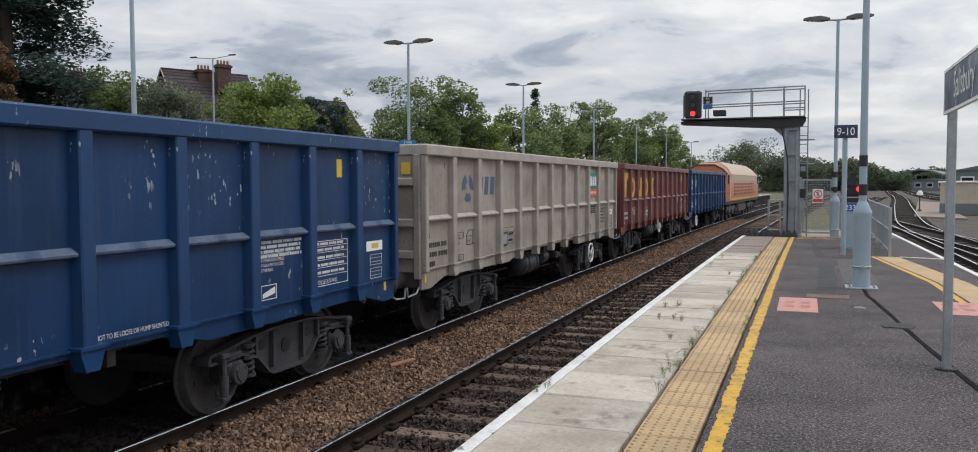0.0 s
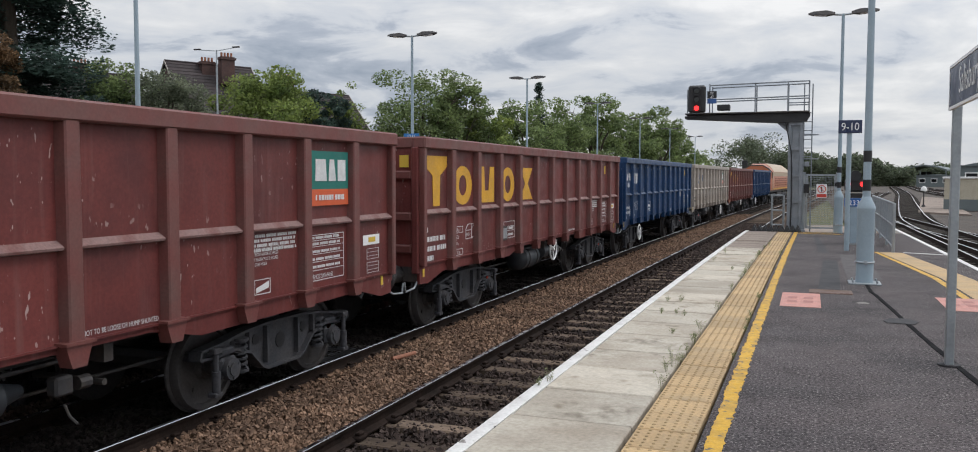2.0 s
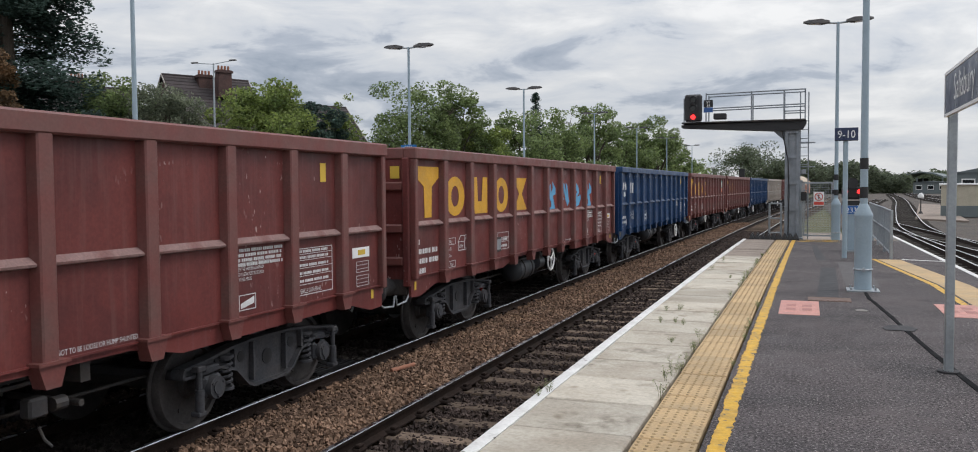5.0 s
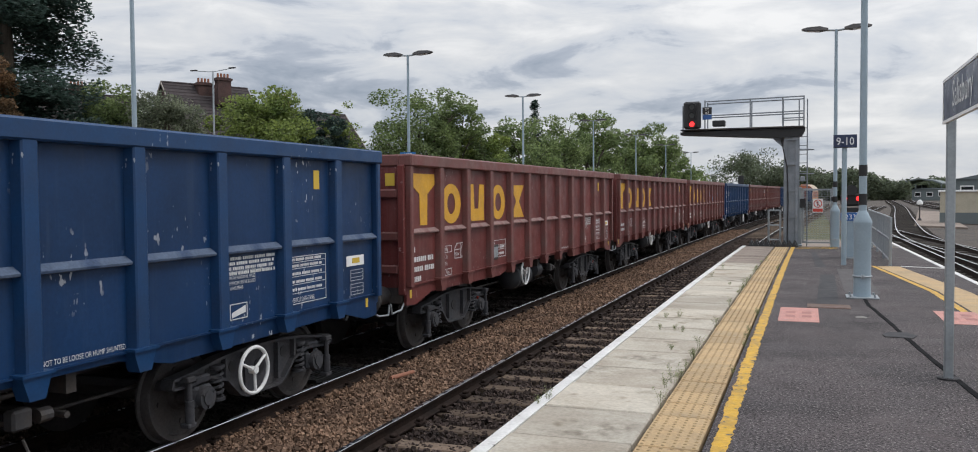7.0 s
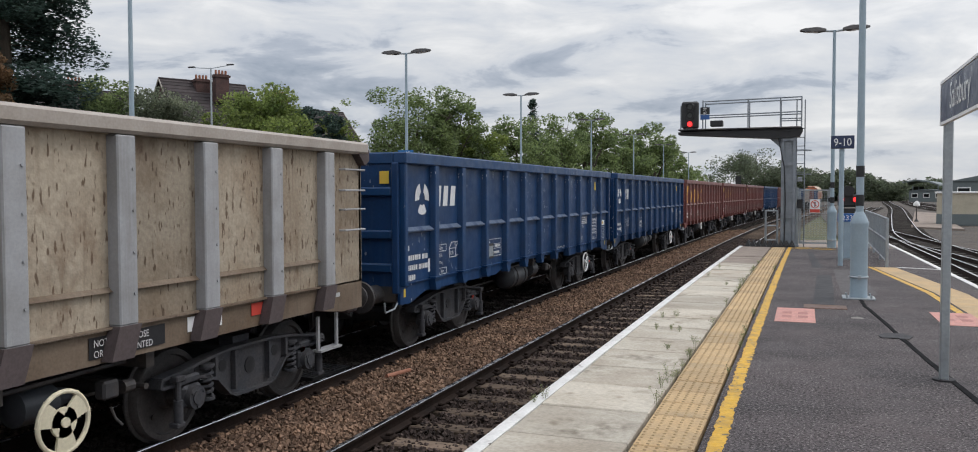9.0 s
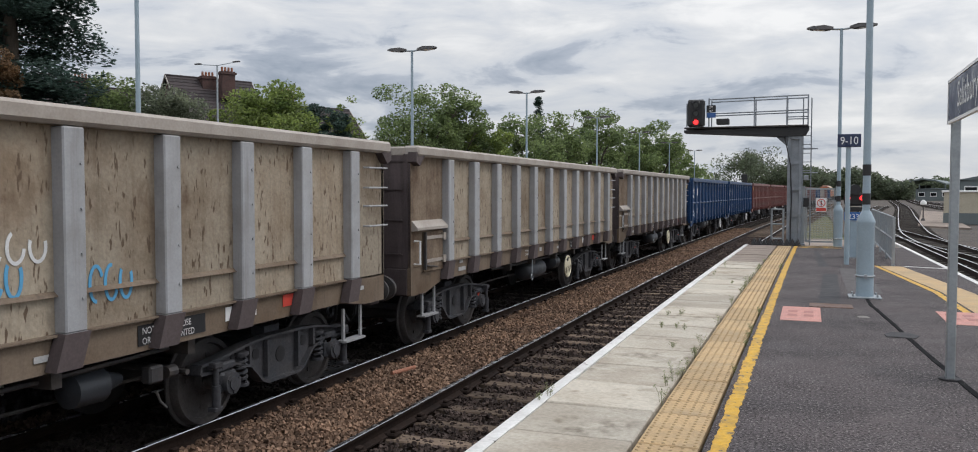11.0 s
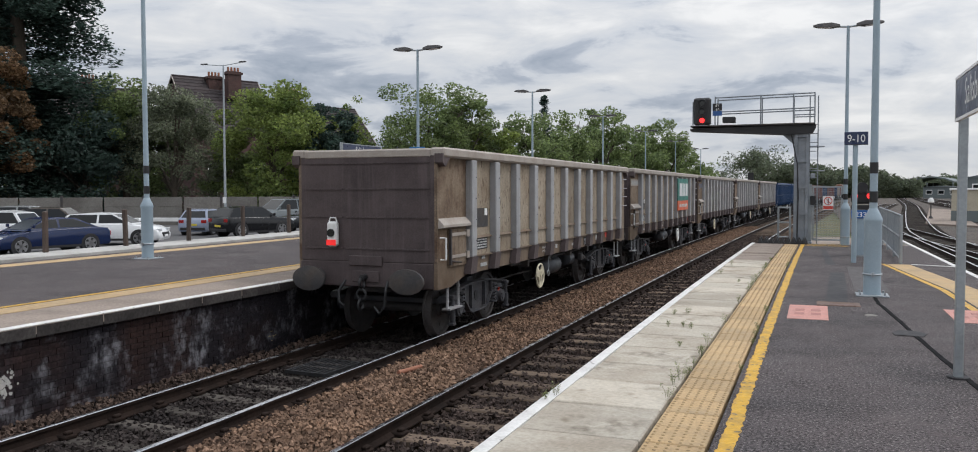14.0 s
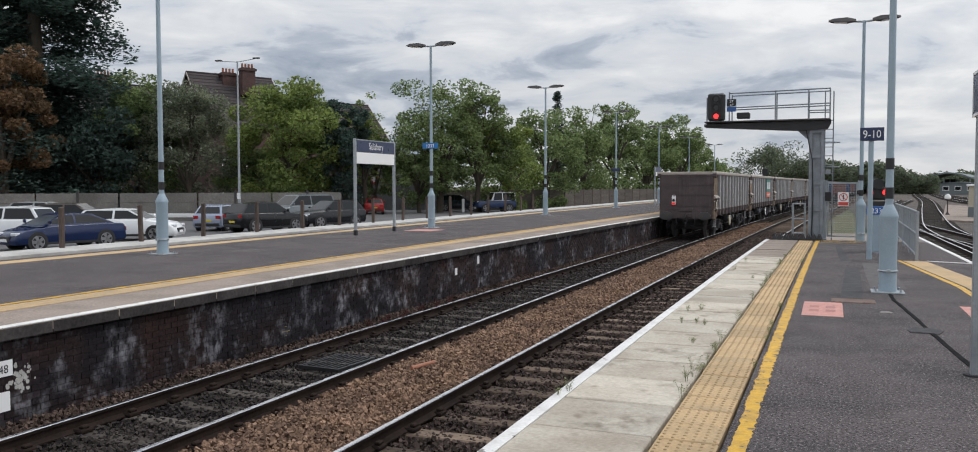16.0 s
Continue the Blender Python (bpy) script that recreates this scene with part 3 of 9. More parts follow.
WHEEL = material("grimy_wheel_steel", (0.055, 0.052, 0.053), 0.6, 0.0, second=(0.095, 0.085, 0.08), patch=0.6, patch_scale=3, grain=0.2, gloss=0.3)
TREAD = material("bright_wheel_tread", (0.45, 0.44, 0.43), 0.35, 1.0, patch=0.2)
TANK = material("grey_air_tank_paint", (0.040, 0.045, 0.053), 0.5, second=(0.028, 0.028, 0.03), patch=0.6, grain=0.1)
MARK_WHITE = material("white_stencil_paint", (0.66, 0.66, 0.66), 0.6, second=(0.45, 0.45, 0.46), patch=0.5, patch_scale=6, grain=0.08, bump=0)
MARK_GREY = material("faded_stencil_paint", (0.42, 0.42, 0.42), 0.6, patch=0.4, patch_scale=6, bump=0)
MARK_YELLOW = material("yellow_sign_paint", (0.64, 0.34, 0.025), 0.55, second=(0.50, 0.27, 0.04), patch=0.7, patch_scale=3, grain=0.1, bump=0)
SPRAY_DARK = material("dark_red_spray_paint", (0.20, 0.035, 0.025), 0.6, second=(0.12, 0.02, 0.018), patch=0.8, patch_scale=4, bump=0)
MARK_BLACK = plain("black_stencil_paint", (0.02, 0.02, 0.022), 0.6)
LABEL_YELLOW = plain("yellow_label", (0.62, 0.42, 0.05), 0.55)
LABEL_RED = plain("red_label", (0.55, 0.06, 0.04), 0.55)
CREAM = material("cream_wheel_paint", (0.66, 0.60, 0.44), 0.55, patch=0.3, grain=0.08)
GREEN_BOARD = material("green_board_enamel", (0.010, 0.16, 0.13), 0.45, second=(0.01, 0.12, 0.10), patch=0.4, grain=0.05, bump=0)
ORANGE_BOARD = material("orange_board_enamel", (0.62, 0.11, 0.035), 0.45, patch=0.2, grain=0.05, bump=0)
SKY_PAINT = material("light_blue_spray_paint", (0.10, 0.34, 0.58), 0.6, patch=0.2, grain=0.05, bump=0)
PALE_YELLOW = material("pale_yellow_spray_paint", (0.46, 0.48, 0.16), 0.6, patch=0.3, grain=0.05, bump=0)
LOCO_ORANGE = material("orange_loco_paint", (0.36, 0.095, 0.028), 0.4, second=(0.40, 0.11, 0.03), patch=0.4, grain=0.06, streak=(0.15, 0.07, 0.04), streak_amount=0.3)
# the body's orange darkened, so the louvres' shade is in the colour
LOCO_LOUVRE = material("shaded_orange_louvre", (0.24, 0.075, 0.03), 0.5, patch=0.5, grain=0.1)
LOCO_CREAM = material("cream_loco_paint", (0.44, 0.34, 0.23), 0.45, patch=0.2, grain=0.06)
LOCO_DARK = material("sooty_loco_roof", (0.06, 0.05, 0.045), 0.6, second=(0.12, 0.09, 0.06), patch=0.6)
LOCO_YELLOW = material("loco_warning_yellow", (0.60, 0.36, 0.02), 0.45, second=(0.35, 0.22, 0.04), patch=0.5)
FADED_BLUE = plain("faded_blue_mark", (0.06, 0.09, 0.16), 0.6)
LAMP_RED = plain("tail_lamp_red", (0.6, 0.02, 0.02), 0.3, emit=(1, 0.03, 0.03), power=0.6)

MESHES = {}


def shared(key, build, material_, parent, label="", name=None, at=None, smooth=35):
    """One mesh for all alike parts; the paint belongs to the object."""
    if key not in MESHES:
        g = build()
        me = g.mesh(key, smooth) if isinstance(g, Geo) else g
        me.materials.append(None)
        MESHES[key] = me
    ob = new(name or key, MESHES[key])
    ob.material_slots[0].link = "OBJECT"
    ob.material_slots[0].material = material_
    ob.parent = parent
    if at is not None:
        ob.matrix_basis = at
    if label:
        tagged(ob, label)
    return ob


def wheelset_geo():
    g = Geo()
    for s in (-1, 1):
        prof = [(0.69, 0.10), (0.69, 0.40), (0.68, 0.485), (0.705, 0.487), (0.72, 0.462), (0.80, 0.455), (0.815, 0.445),
                (0.815, 0.395), (0.775, 0.385), (0.765, 0.14), (0.83, 0.12), (0.83, 0.09)]
        g.lathe([(h * s, r) for h, r in prof], (0, 0, 0), (1, 0, 0), n=32)
        for k in range(4):   # cast marks on the web
            a = k * math.pi / 2 + 0.3
            g.cyl((0.765 * s, 0.27 * math.cos(a), 0.27 * math.sin(a)), (0.785 * s, 0.27 * math.cos(a), 0.27 * math.sin(a)), 0.03, n=8)
    g.cyl((-1.02, 0, 0), (1.02, 0, 0), 0.085, n=12)
    return g


def side_frame_geo():
    g = Geo()
    outline = [(-1.42, 0.62), (-1.40, 0.70), (-1.10, 0.73), (-0.72, 0.79), (-0.35, 0.82), (0.35, 0.82), (0.72, 0.79), (1.10, 0.73),
               (1.40, 0.70), (1.42, 0.62), (1.20, 0.61), (0.86, 0.63), (0.60, 0.55), (0.40, 0.36), (0.30, 0.32), (-0.30, 0.32),
               (-0.40, 0.36), (-0.60, 0.55), (-0.86, 0.63), (-1.20, 0.61)]
    g.prism(outline, 0, 0.965, 1.02)
    # flanges round the web
    for (a, b) in zip(outline, outline[1:] + outline[:1]):
        d = Vector((b[0] - a[0], b[1] - a[1]))
        n = Vector((-d.y, d.x)).normalized() * 0.014
        g.prism([(a[0] - n.x, a[1] - n.y), (b[0] - n.x, b[1] - n.y), (b[0] + n.x, b[1] + n.y), (a[0] + n.x, a[1] + n.y)], 0, 0.94, 1.085)
    for y in (-0.62, -0.30, 0.30, 0.62):
        g.box(1.02, 1.08, y - 0.02, y + 0.02, 0.38 if abs(y) < 0.5 else 0.58, 0.79)
    return g


def hole_disc_geo(k):
    # solid discs on the uncut web; black paints in the holes' shade
    y, z, r = ((-0.46, 0.66, 0.06), (0.46, 0.66, 0.06), (0.0, 0.58, 0.09), (-0.86, 0.69, 0.03), (0.86, 0.69, 0.03))[k]
    return Geo().cyl((1.0, y, z), (1.028, y, z), r, n=16)


def axle_box_geo():
    g = Geo()
    g.box(0.95, 1.10, -0.14, 0.14, 0.36, 0.58, 0.03)
    g.cyl((1.08, 0, 0.46), (1.15, 0, 0.46), 0.125, 0.115, 16)
    g.cyl((1.15, 0, 0.46), (1.165, 0, 0.46), 0.07, n=12)
    for k in range(3):
        a = k * 2.094 + 0.5
        g.cyl((1.14, 0.09 * math.cos(a), 0.46 + 0.09 * math.sin(a)), (1.165, 0.09 * math.cos(a), 0.46 + 0.09 * math.sin(a)), 0.016, n=6)
    g.box(0.98, 1.09, -0.12, 0.12, 0.60, 0.68, 0.02)
    return g


def spring_geo():
    g = Geo()
    n = 40
    pts = [(1.04 + 0.062 * math.cos(i * 0.8), 0.062 * math.sin(i * 0.8), 0.40 + 0.30 * i / n) for i in range(n + 1)]
    g.tube(pts, 0.017, 5)
    g.cyl((1.04, 0, 0.37), (1.04, 0, 0.40), 0.085, n=12)
    g.cyl((1.04, 0, 0.70), (1.04, 0, 0.73), 0.085, n=12)
    return g


def damper_geo():
    g = Geo()
    g.cyl((1.12, 0, 0.26), (1.12, 0, 0.48), 0.045, n=12)
    g.cyl((1.12, 0, 0.48), (1.12, 0, 0.66), 0.028, n=10)
    g.box(1.05, 1.16, -0.06, 0.06, 0.66, 0.72, 0.01)
    g.box(1.05, 1.16, -0.06, 0.06, 0.22, 0.27, 0.01)
    return g


def bolster_geo():
    g = Geo()
    g.box(-0.98, 0.98, -0.22, 0.22, 0.46, 0.80, 0.03)
    g.cyl((0, 0, 0.80), (0, 0, 1.02), 0.25, n=16)
    for s in (-1, 1):
        g.box(s * 0.82 - 0.09, s * 0.82 + 0.09, -0.14, 0.14, 0.80, 0.90)
    return g


def mirrored(g):
    h = Geo()
    h.v = [(-x, y, z) for x, y, z in g.v]
    h.f = [tuple(reversed(q)) for q in g.f]
    return h


SPIN = []   # wheelsets that roll


def bogie(parent, y):
    b = shared("bogie", bolster_geo, BOGIE, parent, at=pose(0, y, 0))
    for tag, m in (("", lambda g: g), ("_far", mirrored)):
        side = 1 if not tag else -1
        fr = shared("side_frame" + tag, lambda: m(side_frame_geo()), BOGIE, b, name="side_frame")
        # black discs give the dark of the frame's openings
        for k in range(5):
            shared("lightening_hole%d%s" % (k, tag), lambda: m(hole_disc_geo(k)), BLACK, b, name="lightening_hole")
        for yy in (-1.0, 1.0):
            shared("axle_box" + tag, lambda: m(axle_box_geo()), BOGIE, b, name="axle_box", at=pose(0, yy, 0))
            if side > 0:
                shared("spring", spring_geo, BOGIE, b, name="spring", at=pose(0, yy * 0.74, 0))
                shared("damper", damper_geo, BOGIE, b, name="damper", at=pose(0, yy * 1.24, 0))
        shared("brake_label", lambda: Geo().box(1.085, 1.10, 0.90, 0.97, 0.56, 0.61), LABEL_RED, b, name="red_tag")
    for yy in (-1.3, 1.3):
        shared("end_bar", lambda: Geo().box(-0.98, 0.98, -0.04, 0.04, 0.58, 0.66), BOGIE, b, at=pose(0, yy, 0))
    for yy in (-1.0, 1.0):
        w = shared("wheelset", wheelset_geo, WHEEL, b, at=pose(0, yy, 0.46))
        SPIN.append((w, yy))
    return b


def handwheel_geo(R=0.24, disc=False):
    g = Geo()
    g.ring((0, 0, 0), (1, 0, 0), R, 0.02, 28, 8)
    g.cyl((-0.05, 0, 0), (0.03, 0, 0), 0.04, n=12)
    for k in range(3):
        a = k * 2.094 + 0.6
        if disc:
            c, s = math.cos(a), math.sin(a)
            w = 0.105
            g.prism([(-s * w * 0.4, c * w * 0.4), (c * R - s * w, s * R + c * w), (c * R + s * w, s * R - c * w), (s * w * 0.4, -c * w * 0.4)], 0, -0.012, 0.012)
        else:
            g.cyl((0, 0, 0), (0, R * math.cos(a), R * math.sin(a)), 0.016, n=8)
    if disc:
        g.cyl((-0.012, 0, 0), (0.012, 0, 0), 0.12, n=20)
    return g


def flat(y0, y1, z0, z1, x):
    """A painted rectangle on the side."""
    return Geo().box(x, x + 0.004, y0, y1, z0, z1)


def outline(g, y0, y1, z0, z1, x, w=0.012):
    g.box(x, x + 0.004, y0, y1, z0, z0 + w)
    g.box(x, x + 0.004, y0, y1, z1 - w, z1)
    g.box(x, x + 0.004, y0, y0 + w, z0 + w, z1 - w)
    g.box(x, x + 0.004, y1 - w, y1, z0 + w, z1 - w)
    return g


def words(txt, size, mat_, parent, x, y, z, squeeze=1.0, name="lettering"):
    ob = part(name, text_mesh(txt, size, mat_, squeeze), None, parent)
    ob.location = (x + 0.006, y, z)
    return ob


def bars(rows, x, h=0.05, gap=0.035):
    """Unreadable small writing: rows of (y0, y1, z)."""
    g = Geo()
    for y0, y1, z in rows:
        y = y0
        k = 0
        while y < y1 - 0.02:
            e = min(y1, y + h * (0.42 + 0.22 * ((k * 37 + int(z * 100)) % 3)))
            g.box(x, x + 0.004, y, e, z, z + h)
            y = e + (gap * 0.5 if (k * 5 + int(z * 50)) % 6 else gap * 1.4)
            k += 1
    return g


HALF = 6.52       # half the length of the newer wagons' bodies
BAY = 2 * HALF / 12
XP, XO = 1.275, 1.369   # panel face and rib face


def ealnos(paint, trim, ledge, label, group, number):
    """A newer high-sided box wagon with twelve bays to a side."""
    w = thing("box_wagon", label, "goods wagon", group)
    T = 3.03
    for s in (1, -1):
        tag = "" if s > 0 else "_far"
        m = (lambda g: g) if s > 0 else mirrored
        for i in range(12):
            y0 = -HALF + i * BAY
            shared("side_panel" + tag, lambda: m(Geo().box(XP - 0.05, XP, 0, BAY, 1.12, 2.90)), paint, w, name="side_panel", at=pose(0, y0, 0))
            shared("mid_rail" + tag, lambda: m(Geo().prism([(XP - 0.01, 1.86), (XP + 0.065, 1.875), (XP + 0.07, 1.895), (XP - 0.01, 1.955)], 1, 0.085, BAY - 0.085)),
                   ledge, w, name="mid_rail", at=pose(0, y0, 0))
        for i in range(1, 12):
            shared("rib" + tag, lambda: m(rib_geo()), trim, w, name="rib", at=pose(0, -HALF + i * BAY, 0))
        for e in (-1, 1):
            shared("corner_post%s%d" % (tag, e), lambda: m(Geo().box(XP - 0.10, XO - 0.01, min(e * (HALF - 0.10), e * HALF), max(e * (HALF - 0.10), e * HALF), 1.10, 2.88, 0.015)),
                   trim, w, name="corner_post")
        shared("top_rail" + tag, lambda: m(Geo().box(XP - 0.10, XO + 0.012, -HALF - 0.02, HALF + 0.02, 2.86, T, 0.018)), trim, w, name="top_rail")
        shared("top_rail_wear" + tag, lambda: m(Geo().box(XP - 0.08, XO - 0.02, -HALF, HALF, T - 0.004, T + 0.004)), ledge, w, name="top_rail_wear")
        shared("sill" + tag, lambda: m(sill_geo()), paint, w, name="sill")
    for e in (-1, 1):
        sgn = e
        shared("end_wall%d" % e, lambda: end_geo(sgn), paint, w, name="end_wall")
        for k, z in enumerate((1.30, 1.78, 2.40)):
            shared("end_rib%d%d" % (e, k), lambda: Geo().box(-XP + 0.12, XP - 0.12, min(e * (HALF - 0.06), e * (HALF + 0.05)), max(e * (HALF - 0.06), e * (HALF + 0.05)), z, z + 0.13, 0.02),
                   trim, w, name="end_rib")
        shared("end_top_rail%d" % e, lambda: Geo().box(-XP + 0.1, XP - 0.1, min(e * (HALF - 0.08), e * (HALF + 0.02)), max(e * (HALF - 0.08), e * (HALF + 0.02)), 2.86, T, 0.018), trim, w, name="top_rail")
        shared("headstock%d" % e, lambda: Geo().box(-1.2, 1.2, min(e * (HALF - 0.30), e * (HALF - 0.02)), max(e * (HALF - 0.30), e * (HALF - 0.02)), 0.86, 1.12, 0.02), DARK_STEEL, w, name="headstock")
        for s in (1, -1):
            shared("buffer%d%d" % (e, s), lambda: buffer_geo(e, s), DARK_STEEL, w, name="buffer")
        shared("coupling%d" % e, lambda: Geo().box(-0.13, 0.13, min(e * (HALF - 0.1), e * (HALF + 0.42)), max(e * (HALF - 0.1), e * (HALF + 0.42)), 0.92, 1.12, 0.03), DARK_STEEL, w, name="coupling")
        shared("air_hose%d" % e, lambda: Geo().tube([(0.55, e * (HALF + 0.02), 0.98), (0.60, e * (HALF + 0.16), 0.80), (0.62, e * (HALF + 0.30), 0.68), (0.60, e * (HALF + 0.42), 0.76)], 0.02, 6), BLACK, w, name="air_hose")
        shared("end_rail%d" % e, lambda: Geo().tube([(1.22, e * (HALF - 0.02), 0.88), (1.24, e * (HALF + 0.12), 0.80), (1.24, e * (HALF + 0.40), 0.78), (1.24, e * (HALF + 0.43), 0.92)], 0.014, 6), GALV, w, name="shunter_handrail")
        shared("hazard_label%d" % e, lambda: Geo().box(0.95, 1.10, min(e * HALF, e * (HALF + 0.008)), max(e * HALF, e * (HALF + 0.008)), 2.58, 2.76), LABEL_YELLOW, w, name="hazard_label")
    shared("wagon_floor", lambda: Geo().box(-1.2, 1.2, -HALF + 0.05, HALF - 0.05, 1.06, 1.12), DARK_STEEL, w, name="floor_plate")
    shared("centre_sill", lambda: Geo().box(-0.25, 0.25, -HALF + 0.3, HALF - 0.3, 0.78, 1.06), DARK_STEEL, w, name="centre_sill")
    gear = pose(0, 0, 0, 0, 0, 180 if number in (1, 4) else 0)   # two wagons run the other way round
    shared("air_tank", lambda: Geo().lathe([(-0.52, 0.10), (-0.48, 0.20), (-0.42, 0.245), (0.42, 0.245), (0.48, 0.20), (0.52, 0.10)], (0.86, -0.6, 0.72), (0, 1, 0), 20),
           TANK, w, name="air_tank", at=gear)
    for yy in (-0.25, 0.25):
        shared("tank_strap", lambda: Geo().ring((0.86, -0.6, 0.72), (0, 1, 0), 0.25, 0.015, 20, 6), DARK_STEEL, w, at=gear @ pose(0, yy, 0))
    brake_gear(w, -1.15, gear)
    wy, wz = {1: (-4.18, 0.62), 2: (0.0, 0.83), 3: (3.88, 0.60), 4: (-3.94, 0.63), 5: (0.38, 0.83), 7: (4.0, 0.62), 8: (0.55, 0.83), 11: (3.87, 0.62), 12: (4.2, 0.64)}.get(number, (-1.06, 0.85))
    shared("handwheel", handwheel_geo, WHITE, w, "white brake handwheel", at=pose(1.24, wy, wz))
    shared("inspection_hatch", lambda: Geo().box(XP, XP + 0.02, -3.15, -2.78, 1.25, 1.52, 0.006), DARK_STEEL, w, name="inspection_hatch")
    shared("hatch_plate", lambda: Geo().box(XP + 0.02, XP + 0.026, -3.11, -2.82, 1.29, 1.48), GALV, w, name="hatch_plate")
    for y in (-4.25, 4.25):
        bogie(w, y)
    markings(w, number, paint)
    return w


def rib_geo():
    g = Geo()
    g.add([(XP - 0.02, -0.10, 1.16), (XO - 0.012, -0.075, 1.16), (XO, -0.06, 1.16), (XO, 0.06, 1.16), (XO - 0.012, 0.075, 1.16), (XP - 0.02, 0.10, 1.16),
           (XP - 0.02, -0.10, 2.88), (XO - 0.012, -0.075, 2.88), (XO, -0.06, 2.88), (XO, 0.06, 2.88), (XO - 0.012, 0.075, 2.88), (XP - 0.02, 0.10, 2.88)],
          [(i, (i + 1) % 6, 6 + (i + 1) % 6, 6 + i) for i in range(6)] + [(5, 4, 3, 2, 1, 0), (6, 7, 8, 9, 10, 11)])
    g.box(XP, XO + 0.035, -0.145, 0.145, 1.135, 1.16)
    g.prism([(-0.13, 1.135), (0.13, 1.135), (0.07, 0.955), (-0.07, 0.955)], 0, XP - 0.03, XO + 0.01)
    return g


def sill_geo():
    """The bottom plate: shallow in the middle, deep over the bogies, deepest at the ends."""
    g = Geo()
    h = HALF
    top = 1.135
    ys = [(-h, 0.845), (-h + 0.30, 0.83), (-h + 0.85, 0.965), (-h + 3.9, 0.93), (-h + 4.55, 1.07), (h - 4.55, 1.07), (h - 3.9, 0.93), (h - 0.85, 0.965), (h - 0.30, 0.83), (h, 0.845)]
    for (a, za), (b, zb) in zip(ys[:-1], ys[1:]):
        g.prism([(a, za), (b, zb), (b, top), (a, top)], 0, XP - 0.045, XP - 0.004)
    g.box(XP - 0.02, XP + 0.03, -h, h, 1.125, 1.142)
    return g


def end_geo(e):
    g = Geo()
    a, b = e * (HALF - 0.06), e * (HALF - 0.01)
    g.box(-XP + 0.08, XP - 0.08, min(a, b), max(a, b), 1.10, 2.88)
    for s in (-1, 1):
        a, b = e * (HALF - 0.05), e * (HALF + 0.055)
        g.box(min(s * 1.16, s * 1.27), max(s * 1.16, s * 1.27), min(a, b), max(a, b), 1.0, 2.88, 0.015)
    return g


def buffer_geo(e, s):
    g = Geo()
    g.cyl((s * 0.87, e * (HALF - 0.05), 0.98), (s * 0.87, e * (HALF + 0.22), 0.98), 0.14, 0.12, 16)
    g.cyl((s * 0.87, e * (HALF + 0.22), 0.98), (s * 0.87, e * (HALF + 0.40), 0.98), 0.085, n=14)
    g.lathe([(0.40 * e, 0.20), (0.43 * e, 0.23), (0.455 * e, 0.22), (0.465 * e, 0.10)], (s * 0.87, e * HALF, 0.98), (0, 1, 0), 20)
    return g


def brake_gear(w, dy=0.0, turned=Matrix()):
    at = turned @ pose(0, dy, 0)
    shared("pull_rod", lambda: Geo().tube([(0.7, -4.2, 0.62), (0.7, -1.6, 0.66), (0.6, 2.2, 0.62), (0.6, 4.2, 0.62)], 0.018, 6), DARK_STEEL, w, at=at)
    shared("brake_cylinder", lambda: Geo().lathe([(-0.26, 0.06), (-0.22, 0.15), (0.1, 0.16), (0.16, 0.10), (0.34, 0.05)], (0.9, 1.75, 0.76), (0, 1, 0), 16), TANK, w, at=at)
    shared("distributor_valve", lambda: Geo().box(1.0, 1.12, 2.24, 2.42, 0.68, 0.84, 0.02).cyl((1.05, 2.5, 0.74), (1.05, 2.62, 0.74), 0.06, n=10), DARK_STEEL, w, at=at)
    shared("valve_lever", lambda: Geo().tube([(1.08, 2.35, 0.60), (1.10, 2.38, 0.50), (1.16, 2.40, 0.44)], 0.012, 6), DARK_STEEL, w, at=at)
    shared("brake_shaft", lambda: Geo().cyl((0.3, 2.75, 0.70), (1.1, 2.75, 0.70), 0.03, n=8), DARK_STEEL, w, at=at)
    for y in (-1.9, -0.4, 1.2, 2.75):
        shared("cross_member", lambda: Geo().box(-1.1, 1.15, -0.05, 0.05, 0.88, 1.06), DARK_STEEL, w, at=turned @ pose(0, y + dy, 0))
    shared("side_pipe", lambda: Geo().tube([(1.0, -2.6, 0.95), (1.0, -1.2, 0.93), (1.0, 1.4, 0.93), (1.0, 2.6, 0.95)], 0.022, 6), DARK_STEEL, w, at=at)


def slanted(g, poly, x):
    """A painted polygon of (y, z)."""
    g.prism(poly, 0, x, x + 0.005)
    return g


def arc(cy, cz, r0, r1, a0, a1, n=14):
    o = [(cy + r1 * math.cos(a0 + (a1 - a0) * i / n), cz + r1 * math.sin(a0 + (a1 - a0) * i / n)) for i in range(n + 1)]
    i_ = [(cy + r0 * math.cos(a0 + (a1 - a0) * i / n), cz + r0 * math.sin(a0 + (a1 - a0) * i / n)) for i in range(n, -1, -1)]
    return o + i_


def strip(g, poly, x):
    """A painted band: outer points, then inner points the other way round."""
    n = len(poly) // 2
    m = len(poly)
    vs = [(xx, p[0], p[1]) for xx in (x, x + 0.005) for p in poly]
    fs = []
    for i in range(n - 1):
        q = (i, i + 1, m - 2 - i, m - 1 - i)
        fs += [tuple(j + m for j in q), tuple(reversed(q)), (i, i + 1, i + 1 + m, i + m), (q[2], q[3], q[3] + m, q[2] + m)]
    return g.add(vs, fs)


